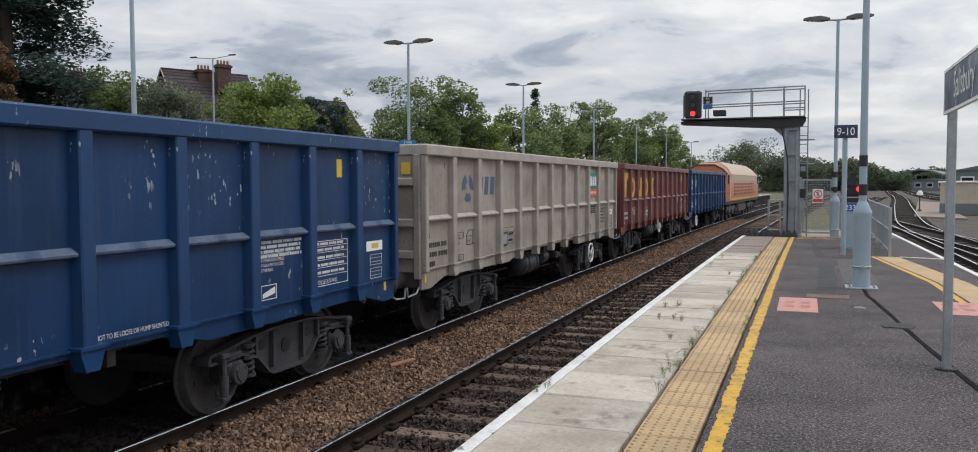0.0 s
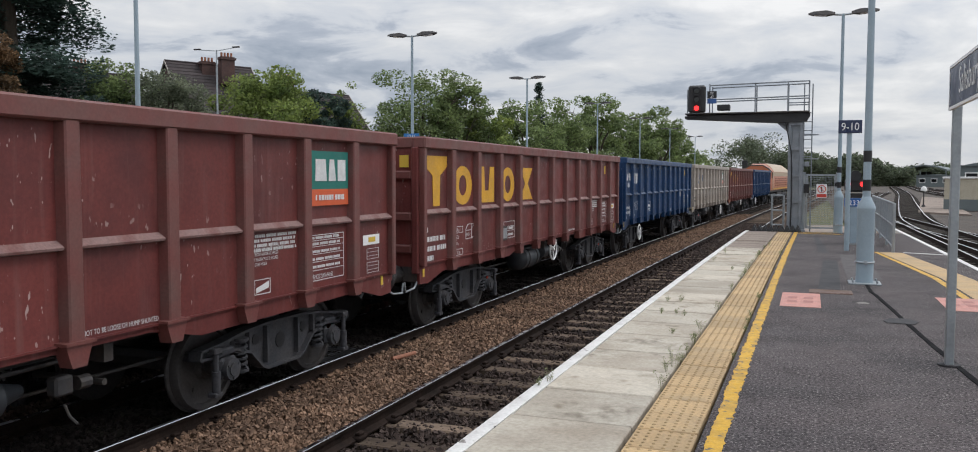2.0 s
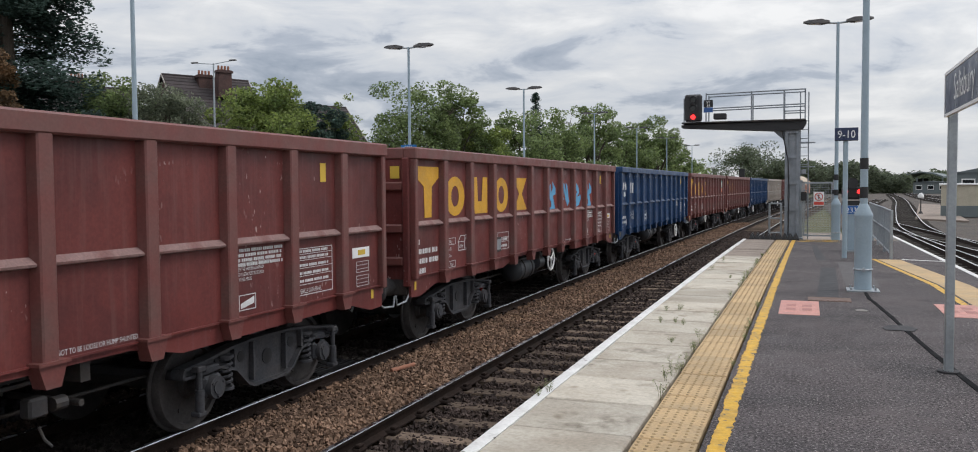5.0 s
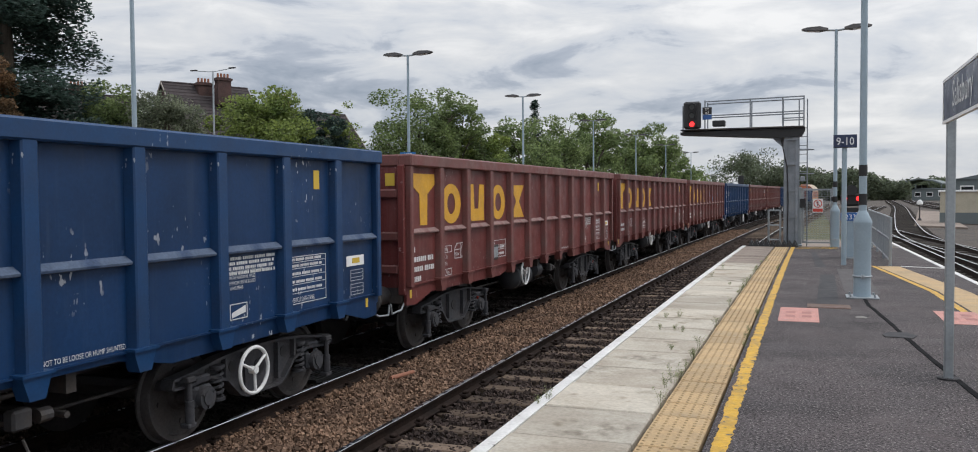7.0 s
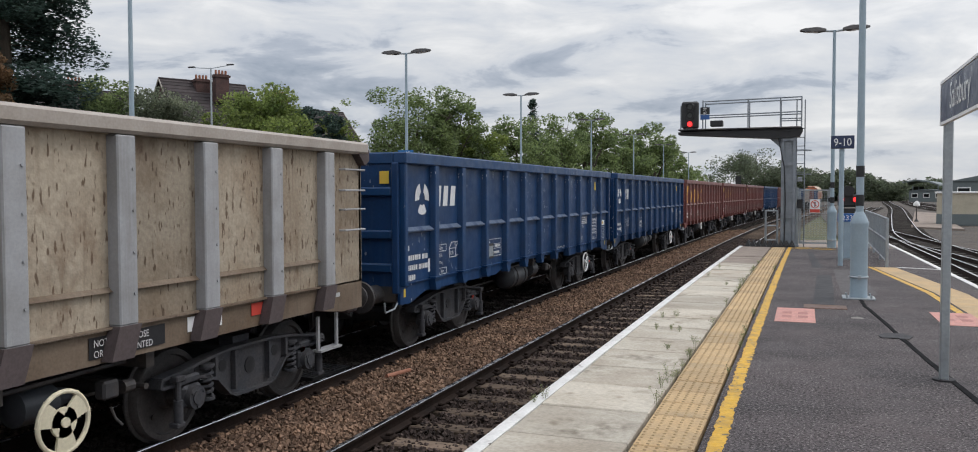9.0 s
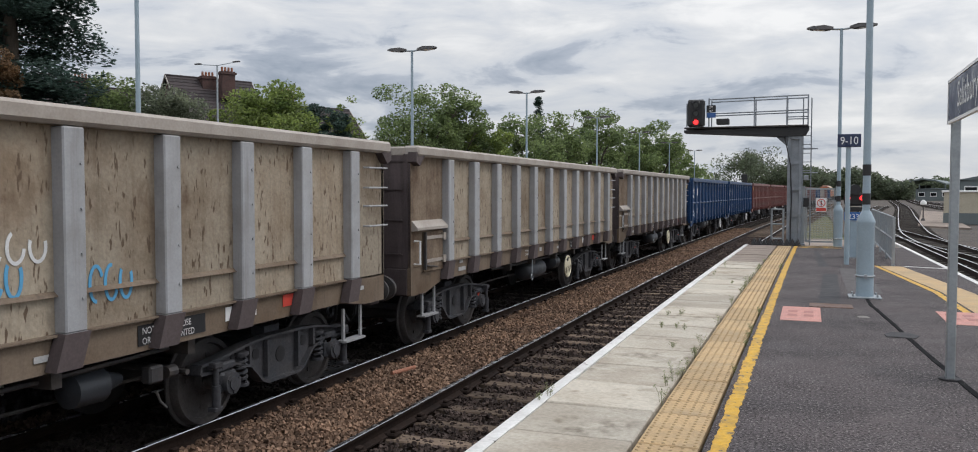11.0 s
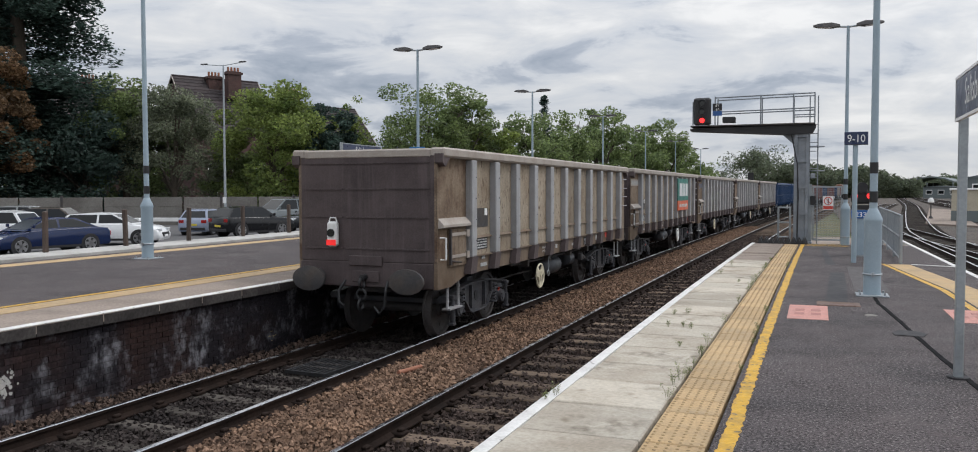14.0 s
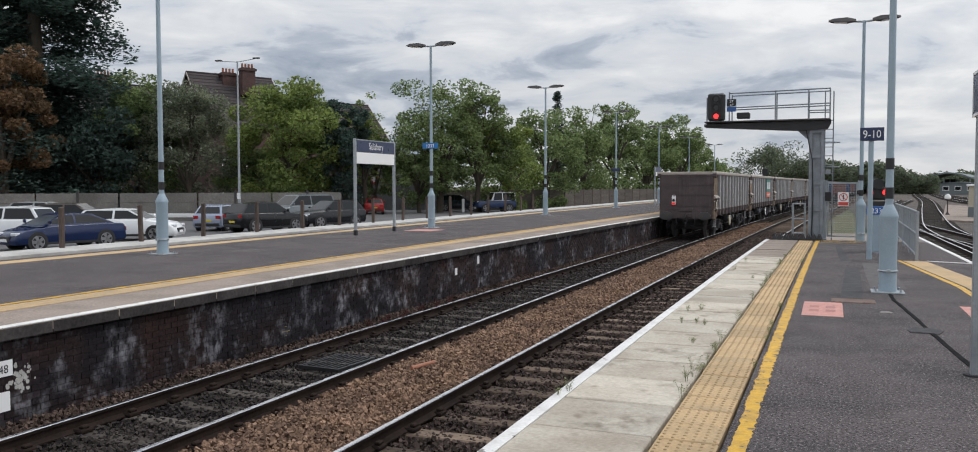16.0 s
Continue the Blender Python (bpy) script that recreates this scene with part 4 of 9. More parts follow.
def emblem_piece(k):
    """Three plain rounded blades and three slanted blocks."""
    x = XP + 0.001
    if k < 3:
        a = math.pi / 2 + k * 2 * math.pi / 3 + math.pi / 3
        return strip(Geo(), arc(-HALF + 0.72, 2.36, 0.10, 0.24, a - 0.66, a + 0.66, 8), x)
    y0, w = ((1.18, 0.25), (1.48, 0.22), (1.76, 0.24))[k - 3]
    y0 -= HALF
    return slanted(Geo(), [(y0, 2.24), (y0 + w * 0.8, 2.24), (y0 + w, 2.56), (y0 + 0.06, 2.56)], x)


def owner_block(k):
    """Five plain yellow forms in a row: wedge, ring, block, ring and hourglass."""
    x = XP + 0.001
    b = -HALF + k * BAY
    if k == 0:
        return slanted(Geo(), [(b + 0.46, 1.99), (b + 0.70, 1.99), (b + 0.72, 2.46), (b + 0.98, 2.60), (b + 0.98, 2.76), (b + 0.16, 2.76), (b + 0.16, 2.60), (b + 0.44, 2.46)], x)
    if k in (1, 3):
        ry = 0.39 if k == 1 else 0.36
        return strip(Geo(), [(b + 0.53 + ry * math.cos(t), 2.30 + 0.32 * math.sin(t)) for t in [j * math.pi / 12 for j in range(25)]]
                     + [(b + 0.53 + 0.16 * math.cos(t), 2.30 + 0.17 * math.sin(t)) for t in [j * math.pi / 12 for j in range(24, -1, -1)]], x)
    if k == 2:
        return slanted(Geo(), [(b + 0.19, 2.62), (b + 0.19, 2.12), (b + 0.31, 1.99), (b + 0.89, 1.99), (b + 0.89, 2.62), (b + 0.68, 2.62), (b + 0.62, 2.20), (b + 0.44, 2.20), (b + 0.40, 2.62)], x)
    return slanted(Geo(), [(b + 0.16, 1.99), (b + 0.92, 1.99), (b + 0.62, 2.305), (b + 0.92, 2.62), (b + 0.16, 2.62), (b + 0.46, 2.305)], x)


def data_marks():
    """Boxes, frames and rows of small stencilled writing along the lower side."""
    g = Geo()
    x = XP + 0.001
    b = -HALF
    for z, y1 in ((1.60, 0.30), (1.455, 0.92), (1.31, 0.95), (1.165, 0.55)):
        g2 = bars([(b + 0.14, b + y1, z)], x, 0.075, 0.045)
        g.add(g2.v, g2.f)
    outline(g, b + 1.20, b + 1.62, 1.52, 1.63, x, 0.008)
    slanted(g, [(b + 1.74, 1.40), (b + 2.06, 1.40), (b + 2.06, 1.412), (b + 1.74, 1.412)], x)
    outline(g, b + 1.74, b + 2.0, 1.40, 1.55, x, 0.01)
    strip(g, [(b + 1.74, 1.55), (b + 1.84, 1.64), (b + 2.10, 1.64), (b + 2.0, 1.55), (b + 2.0, 1.54), (b + 2.11, 1.65), (b + 1.83, 1.65), (b + 1.73, 1.55)][:8], x)
    outline(g, b + 2.0, b + 2.11, 1.42, 1.65, x, 0.008)
    outline(g, b + 1.28, b + 1.62, 1.155, 1.26, x, 0.008)
    outline(g, b + 3.42, b + 4.18, 1.28, 1.60, x, 0.008)
    g.box(x, x + 0.004, b + 3.42, b + 4.18, 1.50, 1.508)
    g.box(x, x + 0.004, b + 3.42, b + 4.18, 1.42, 1.428)
    b2 = bars([(b + 3.48, b + 4.1, 1.325), (b + 3.48, b + 3.7, 1.445), (b + 3.8, b + 4.12, 1.445)], x, 0.045, 0.03)
    g.add(b2.v, b2.f)
    # data panel near the leading end
    y = 9 * BAY + b
    b3 = bars([(y + 0.16, y + 0.95, z) for z in (1.80, 1.75, 1.70, 1.65)], x, 0.032, 0.02)
    g.add(b3.v, b3.f)
    y = 10 * BAY + b + 0.16
    outline(g, y, y + 0.74, 1.22, 1.76, x, 0.008)
    for z in (1.34, 1.44, 1.53, 1.62, 1.69):
        g.box(x, x + 0.004, y, y + 0.74, z, z + 0.006)
    b4 = bars([(y + 0.04, y + 0.66, z) for z in (1.71, 1.64, 1.55, 1.46, 1.37)], x, 0.03, 0.02)
    g.add(b4.v, b4.f)
    outline(g, 11 * BAY + b + 0.40, 11 * BAY + b + 0.72, 1.36, 1.50, x, 0.006)
    outline(g, 11 * BAY + b + 0.40, 11 * BAY + b + 0.72, 1.18, 1.32, x, 0.006)
    for z in (1.22, 1.27, 1.40, 1.45):
        g.box(x, x + 0.003, 11 * BAY + b + 0.40, 11 * BAY + b + 0.72, z, z + 0.005)
    outline(g, 9 * BAY + b + 0.18, 9 * BAY + b + 0.46, 1.20, 1.36, x, 0.008)
    slanted(g, [(9 * BAY + b + 0.21, 1.22), (9 * BAY + b + 0.43, 1.26), (9 * BAY + b + 0.43, 1.33), (9 * BAY + b + 0.21, 1.27)], x)
    return g


def brand_key(number):
    return {3: "grey", 4: "blue", 7: "blue", 11: "blue", 12: "blue", 1: "blue"}.get(number, "red")


def markings(w, number, paint):
    kind = brand_key(number)
    ink = MARK_BLACK if kind == "grey" else MARK_WHITE
    b = -HALF
    if kind == "red":
        for k in range(5):
            shared("owner_block%d" % k, lambda: owner_block(k), MARK_YELLOW, w, "yellow painted form", "owner_mark", smooth=0)
    else:
        at = pose(0, BAY, 0) if kind == "grey" else None
        for k in range(6):
            shared("emblem_piece%d" % k, lambda: emblem_piece(k), FADED_BLUE if kind == "grey" else MARK_WHITE, w, "painted emblem piece", "owner_mark", at, smooth=0)
    shared("data_panel", data_marks, ink, w, "stencilled data markings", "data_panel", smooth=0)["kind"] = "stuff"
    x = XP + 0.001
    words("Ealnos", 0.125, ink, w, x, b + 0.14, 1.02 + 0.14, 0.8)
    words("500m", 0.075, ink, w, x - 0.03, b + 0.62, 0.985, 0.9)
    words("13.97m", 0.075, ink, w, x, b + 1.24, 1.32, 0.9)
    words("24350kg" if kind == "blue" else "24400kg", 0.085, ink, w, x, b + 1.22, 1.545, 0.85)
    words("24.0t" if kind == "blue" else "25.2t", 0.09, ink, w, x, b + 1.28, 1.43, 0.9)
    words("60.0m\u00b3", 0.085, ink, w, x, b + 1.755, 1.445, 0.75)
    words("R 70m", 0.085, ink, w, x, b + 1.30, 1.175, 0.95)
    words("JNA", 0.085, ink, w, x, b + 3.46, 1.52, 0.9)
    words("NOT TO BE LOOSE OR HUMP SHUNTED", 0.062, ink, w, x, 7 * BAY + b + 0.12, 1.165, 0.75)
    words("THE WAGON MUST NOT BE DISCHARGED\nWITH THE HANDBRAKE APPLIED\nTHE WAGON MUST BE SECURED\nBY OTHER MEANS", 0.05, ink, w, x, 9 * BAY + b + 0.14, 1.66, 0.62)
    words("VEHICLE DATA PANEL", 0.075, ink, w, x, 10 * BAY + b + 0.18, 1.245, 0.62)
    words("-8.50m-", 0.06, ink, w, x - 0.03, 10 * BAY + b + 0.15, 1.04, 0.9)
    words("OFF", 0.06, ink, w, x - 0.03, 9 * BAY + b + 0.45, 1.04, 0.9)
    words("ON", 0.06, ink, w, x - 0.03, 9 * BAY + b + 0.85, 1.06, 0.9)
    shared("owner_plate", lambda: flat(11 * BAY - HALF + 0.30, 11 * BAY - HALF + 0.74, 1.55, 1.68, XP + 0.001), SIGN_WHITE, w, name="owner_plate")
    shared("owner_plate_mark", lambda: flat(11 * BAY - HALF + 0.44, 11 * BAY - HALF + 0.62, 1.585, 1.65, XP + 0.006), LABEL_YELLOW, w, name="plate_mark")
    shared("side_hazard_label", lambda: flat(10 * BAY - HALF + 0.66, 10 * BAY - HALF + 0.78, 2.52, 2.74, XP + 0.001), LABEL_YELLOW, w, name="hazard_label")
    shared("yellow_edge_mark", lambda: flat(HALF - 0.30, HALF - 0.24, 0.98, 1.10, XP + 0.001 - 0.004), LABEL_YELLOW, w, name="lifting_mark")
    shared("yellow_edge_mark_rear", lambda: flat(-HALF + 0.10, -HALF + 0.16, 0.94, 1.06, XP - 0.003), LABEL_YELLOW, w, name="lifting_mark")
    if kind == "blue":
        shared("code_label", lambda: flat(b + 0.93, b + 1.08 - 0.02, 1.24, 1.44, XP + 0.001), SIGN_WHITE, w, name="code_label")
    if number == 8:
        for k in range(4):
            shared(f"spray_shadow_{k}", lambda: spray_shadow(k), SPRAY_DARK, w, "red spray outline", "spray_outline", smooth=0)
            shared(f"spray_tag_{k}", lambda: spray_geo(k), SKY_PAINT, w, "light blue spray-painted tag", "spray_tag", smooth=0)
    if number == 6:
        board(w, 10 * BAY + b + 0.11, XP + 0.002, 0.86, 0.64, 2.74)
    if number == 3:
        board(w, 9 * BAY + b + 0.11, XP + 0.002, 0.86, 0.60, 2.70)


TAG_STROKES = (
    ((0.02, 0.08), (0.10, 0.60), (0.01, 0.66), (0.27, 0.91), (0.36, 0.89), (0.59, 0.51), (0.50, 0.92), (0.69, 0.81), (0.79, 0.41), (0.89, 0.26), (0.69, 0.10), (0.48, 0.32), (0.35, 0.62), (0.26, 0.44), (0.36, 0.37)),
    ((0.0, 0.95), (0.17, 0.98), (0.55, 0.78), (0.67, 0.59), (0.38, 0.38), (0.83, 0.48), (0.85, 0.34), (0.62, 0.11), (0.38, 0.06), (0.0, 0.03), (0.0, 0.31), (0.43, 0.59), (0.21, 0.70), (0.0, 0.59)),
    ((0.02, 0.48), (0.05, 0.66), (0.36, 0.87), (0.36, 0.57), (0.55, 0.73), (0.50, 0.95), (0.82, 0.73), (0.80, 0.52), (0.55, 0.48), (0.77, 0.05), (0.20, 0.04), (0.41, 0.14), (0.39, 0.30)))


def spray_shadow(k):
    """The red ground behind one letter-like tag."""
    y = -HALF + (6 + k) * BAY + 0.12
    return Geo().prism([(y, 1.93), (y + 0.2, 1.92), (y + 0.66, 1.93), (y + 0.78, 2.12), (y + 0.70, 2.42), (y + 0.5, 2.60), (y + 0.2, 2.62), (y, 2.46)], 0, XP + 0.001, XP + 0.003)


def spray_geo(k):
    """One angular letter-like stroke."""
    y = -HALF + (6 + k) * BAY + 0.13
    return Geo().prism([(y + 0.82 * u, 1.92 + 0.68 * v) for u, v in TAG_STROKES[(k + 2) % 3]], 0, XP + 0.004, XP + 0.008)


def board(w, y, x, L, h, z1):
    """A two-colour enamel board with plain white blocks for its mark."""
    b = part("owner_board", Geo().box(x, x + 0.03, y, y + L, z1 - h * 0.7, z1), GREEN_BOARD, w, "green and orange enamel board")
    part("board_strip", Geo().box(x, x + 0.03, y, y + L, z1 - h, z1 - h * 0.7), ORANGE_BOARD, b)
    g = Geo()
    X = x + 0.031
    for a, e, r in ((0.13, 0.42, 0.03), (0.47, 0.66, 0.05), (0.71, 0.92, 0.0)):
        slanted(g, [(y + a * L, z1 - h * 0.55), (y + e * L, z1 - h * 0.55), (y + (e - r) * L, z1 - h * 0.15), (y + (a + r * 0.5) * L, z1 - h * 0.15)], X)
    part("board_blocks", g, MARK_WHITE, b, smooth=0)
    g = bars([(y + 0.14 * L, y + 0.88 * L, z1 - h * 0.90)], X, 0.12 * h / 1.24, 0.06 * h / 1.24)
    part("board_bars", g, MARK_WHITE, b, smooth=0)


HALF_B = 6.47
POSTS_B = [-HALF_B + 1.21 + 1.078 * i for i in range(11)]
XB = 1.25


def rib_b_geo():
    g = Geo()
    g.box(XB - 0.02, XO, -0.105, 0.105, 1.34, 2.93, 0.012)
    g.prism([(-0.105, 1.34), (0.105, 1.34), (0.02, 1.08), (-0.19, 1.08)], 0, XB - 0.02, XO - 0.005)
    for z in (1.6, 1.95, 2.3, 2.65):
        g.cyl((XO, 0.06, z), (XO + 0.012, 0.06, z), 0.014, n=6)
    return g


def foot_b_geo():
    return Geo().prism([(-0.125, 1.338), (0.125, 1.338), (0.03, 1.06), (-0.215, 1.06)], 0, XB + 0.01, XO + 0.012)


def older_wagon(label, group, number, last=False):
    """An older box wagon with flat light ribs over dirty panels."""
    w = thing("older_box_wagon", label, "goods wagon", group)
    cuts = [-HALF_B] + POSTS_B + [HALF_B]
    for s in (1, -1):
        tag = "" if s > 0 else "_far"
        m = (lambda g: g) if s > 0 else mirrored
        for i in range(12):
            a, b = cuts[i], cuts[i + 1]
            shared("panel_b%d%s" % (i, tag), lambda: m(Geo().box(XB - 0.05, XB, a, b, 1.30, 2.96)), RUSTY_PANEL if i == 0 else DIRTY, w, name="side_panel")
            if 0 < i < 11:
                shared("ledge_b%d%s" % (i, tag), lambda: m(Geo().prism([(XB, 1.62), (XB + 0.045, 1.625), (XB, 1.665)], 1, a + 0.1, b - 0.1)), SILL_BEIGE, w, name="mid_rail")
        for y in POSTS_B:
            shared("rib_b" + tag, lambda: m(rib_b_geo()), RIB_GREY, w, name="rib", at=pose(0, y, 0))
            shared("rib_foot" + tag, lambda: m(foot_b_geo()), END_BROWN, w, name="rib_foot", at=pose(0, y, 0))
        shared("top_rail_b" + tag, lambda: m(Geo().box(XB - 0.12, XO + 0.01, -HALF_B, HALF_B, 2.94, 3.095, 0.03)), GREY_TRIM, w, name="top_rail")
        shared("sill_b" + tag, lambda: m(sill_b_geo()), SILL_BEIGE, w, name="sill")
    for e in (-1, 1):
        a, b = sorted((e * (HALF_B - 0.07), e * HALF_B))
        shared("end_wall_b%d" % e, lambda: end_b_geo(e), END_BROWN, w, name="end_wall")
        c, d = sorted((e * HALF_B, e * (HALF_B + 0.018)))
        for z in (1.50, 2.0, 2.45, 2.86):
            for q, (x0, x1) in enumerate(((-XB + 0.14, -0.42), (-0.36, 0.36), (0.42, XB - 0.14))):
                shared("end_seam%d%d" % (e, q), lambda: Geo().box(x0, x1, c, d, 0, 0.02), END_BROWN, w, name="end_seam", at=pose(0, 0, z))
        shared("end_cap_b%d" % e, lambda: Geo().box(-XB + 0.1, XB - 0.1, a - 0.01, b + 0.01, 2.94, 3.085, 0.025), GREY_TRIM, w, name="end_top_rail")
        shared("headstock_b%d" % e, lambda: headstock_b_geo(e), END_BROWN, w, name="headstock")
        for s in (1, -1):
            shared("buffer_b%d%d" % (e, s), lambda: buffer_b_geo(e, s), DARK_STEEL, w, name="buffer")
            shared("end_bracket%d%d" % (e, s), lambda: Geo().prism([(e * (HALF_B - 0.30), 3.0), (e * (HALF_B + 0.03), 3.0), (e * (HALF_B + 0.03), 2.86), (e * (HALF_B - 0.08), 2.80)], 0, min(s * 1.22, s * 1.36), max(s * 1.22, s * 1.36)),
                   END_BROWN, w, name="corner_bracket")
        shared("coupling_b%d" % e, lambda: coupling_b_geo(e), BLACK, w, name="coupling")
        shared("step_b%d" % e, lambda: step_geo(e), RIB_GREY, w, name="step")
    # rear corner: sloped shelf, hatch and grab handles
    b = -HALF_B
    shared("corner_shelf", lambda: Geo().prism([(XB - 0.02, 1.84), (XB + 0.10, 1.86), (XB + 0.10, 1.90), (XB - 0.02, 2.02)], 1, b + 0.02, b + 1.10), GREY_TRIM, w, name="corner_shelf")
    d = shared("corner_door", lambda: outlined_door(b), RUSTY_PANEL, w, name="corner_door")
    shared("door_hinge", lambda: Geo().box(XB + 0.03, XB + 0.06, b + 0.42, b + 1.10, 1.71, 1.76).box(XB + 0.03, XB + 0.06, b + 0.42, b + 1.10, 1.36, 1.41).box(XB + 0.02, XB + 0.08, b + 0.98, b + 1.08, 1.68, 1.79).box(XB + 0.02, XB + 0.08, b + 0.98, b + 1.08, 1.33, 1.44), GREY_TRIM, d, name="hinge")
    shared("door_latch", lambda: Geo().box(XB + 0.03, XB + 0.07, b + 0.36, b + 0.40, 1.26, 1.82).tube([(XB + 0.06, b + 0.40, 1.32), (XB + 0.09, b + 0.72, 1.28)], 0.014, 6), DARK_STEEL, d, name="latch")
    shared("grab_handle", lambda: Geo().tube([(XB, b + 0.10, 1.70), (XB + 0.09, b + 0.12, 1.70), (XB + 0.09, b + 0.12, 1.36), (XB, b + 0.10, 1.36)], 0.016, 6), WHITE, w, name="grab_handle")
    # ladder rungs at the leading end
    for z in (1.98, 2.24, 2.48, 2.74):
        shared("rung", lambda: Geo().tube([(XB, HALF_B - 0.55, 0), (XB + 0.07, HALF_B - 0.53, 0), (XB + 0.07, HALF_B - 0.03, 0), (XB, HALF_B - 0.01, 0)], 0.013, 6), RIB_GREY, w, at=pose(0, 0, z))
    shared("wagon_floor_b", lambda: Geo().box(-1.2, 1.2, -HALF_B + 0.08, HALF_B - 0.08, 1.20, 1.28), DARK_STEEL, w, name="floor_plate")
    shared("centre_sill_b", lambda: Geo().box(-0.25, 0.25, -HALF_B + 0.2, HALF_B - 0.2, 0.80, 1.2), DARK_STEEL, w, name="centre_sill")
    shared("air_tank_b", lambda: Geo().lathe([(-0.60, 0.08), (-0.56, 0.16), (-0.5, 0.20), (0.5, 0.20), (0.56, 0.16), (0.60, 0.08)], (0.90, 0.1, 0.72), (0, 1, 0), 18), TANK, w, name="air_tank")
    brake_gear(w)
    shared("release_cord", lambda: Geo().tube([(1.2, -0.7, 1.0), (1.2, -0.72, 0.70)], 0.01, 5).ring((1.2, -0.72, 0.64), (1, 0, 0), 0.06, 0.01, 12, 5), GALV, w, name="release_pull")
    shared("disc_handwheel", lambda: handwheel_geo(0.24, True), WHITE if number == 16 else CREAM, w, "pale pressed-steel brake handwheel", at=pose(1.30, 1.65 if number in (13, 14, 16) else -1.6, 0.67))
    for y in (-4.38, 4.38):
        bogie(w, y)
    x = XB - 0.02 + 0.05
    shared("warning_plate", lambda: flat(1.95, 2.82, 1.09, 1.27, 1.256), BLACK, w, name="warning_plate")
    t = words("NOT TO BE LOOSE\nOR HUMP SHUNTED", 0.085, MARK_WHITE, w, 1.262, 1.99, 1.19, 0.85)
    shared("white_plate", lambda: flat(3.12, 3.62, 1.14, 1.28, 1.256), SIGN_WHITE, w, name="owner_plate")
    shared("white_plate_mark", lambda: flat(3.28, 3.48, 1.18, 1.25, 1.261), LABEL_YELLOW, w, name="plate_mark")
    shared("red_plate", lambda: flat(4.10, 4.32, 1.16, 1.29, 1.256), LABEL_RED, w, name="red_label")
    shared("dark_plate", lambda: flat(4.36, 4.62, 1.14, 1.30, 1.256), MARK_BLACK, w, name="data_plate")
    shared("small_plates", small_plates, MARK_GREY, w, name="small_plates")
    words("MINIMUM CURVE\n70 METRES", 0.07, MARK_WHITE, w, 1.257, -2.0 + 0.66, 1.20, 0.8)
    if number == 16:
        board(w, 7.56 - HALF_B, XO + 0.004, 2.4, 1.24, 2.87)
        part("name_band", flat(-HALF_B + 0.02, -HALF_B + 1.06, 2.56, 2.76, XB + 0.001), GREY_TRIM, w, "faded pale name band")
        g = bars([(-HALF_B + 0.10, -HALF_B + 1.02, 2.60)], XB + 0.006, 0.12, 0.05)
        part("name_blocks", g, MARK_GREY, w, smooth=0)
    if number in (15, 16, 17):
        part("info_plate", flat(POSTS_B[0] + 0.30, POSTS_B[0] + 0.84, 1.42, 1.66, XB + 0.001), MARK_BLACK, w)
        part("info_bars", bars([(POSTS_B[0] + 0.34, POSTS_B[0] + 0.80, z) for z in (1.44, 1.485, 1.53, 1.575, 1.62)], XB + 0.006, 0.024, 0.02), MARK_WHITE, w, smooth=0)
        part("grey_plate", flat(POSTS_B[0] + 0.20, POSTS_B[0] + 0.86, 1.80, 2.13, XB + 0.001), DARK_STEEL, w, "weathered dark information panel")
        part("code_label", flat(POSTS_B[0] + 0.70, POSTS_B[0] + 0.82, 2.0, 2.12, XB + 0.006), SIGN_WHITE, w)
    if number == 15:
        wild_style(w)
    if number == 17:
        b = -HALF_B
        tl = part("tail_lamp", Geo().box(-0.66, -0.48, b - 0.12, b - 0.01, 1.54, 1.94, 0.03), WHITE, w, "white battery tail lamp hung on the end wall")
        part("lamp_lens", Geo().cyl((-0.57, b - 0.12, 1.76), (-0.57, b - 0.145, 1.76), 0.065, n=16), LENS_DARK, tl)
        part("lamp_band", Geo().box(-0.655, -0.485, b - 0.126, b - 0.121, 1.56, 1.65), LAMP_RED, tl)
        part("lamp_handle", Geo().tube([(-0.64, b - 0.06, 1.94), (-0.62, b - 0.06, 2.0), (-0.52, b - 0.06, 2.0), (-0.50, b - 0.06, 1.94)], 0.012, 6), WHITE, tl)
    return w


def outlined_door(b):
    g = Geo()
    g.box(XB, XB + 0.03, b + 0.38, b + 1.06, 1.22, 1.82, 0.006)
    g.box(XB + 0.03, XB + 0.045, b + 0.44, b + 1.0, 1.28, 1.76, 0.004)
    return g


def small_plates():
    g = Geo()
    for y, z, w_, h in ((-4.75, 1.12, 0.30, 0.06), (-4.7, 1.25, 0.14, 0.05), (-3.1, 1.12, 0.22, 0.05), (-0.4, 1.16, 0.14, 0.08), (0.2, 1.15, 0.12, 0.06), (0.9, 1.14, 0.2, 0.05), (5.6, 1.16, 0.3, 0.05)):
        g.box(1.256, 1.262, y, y + w_, z, z + h)
    return g


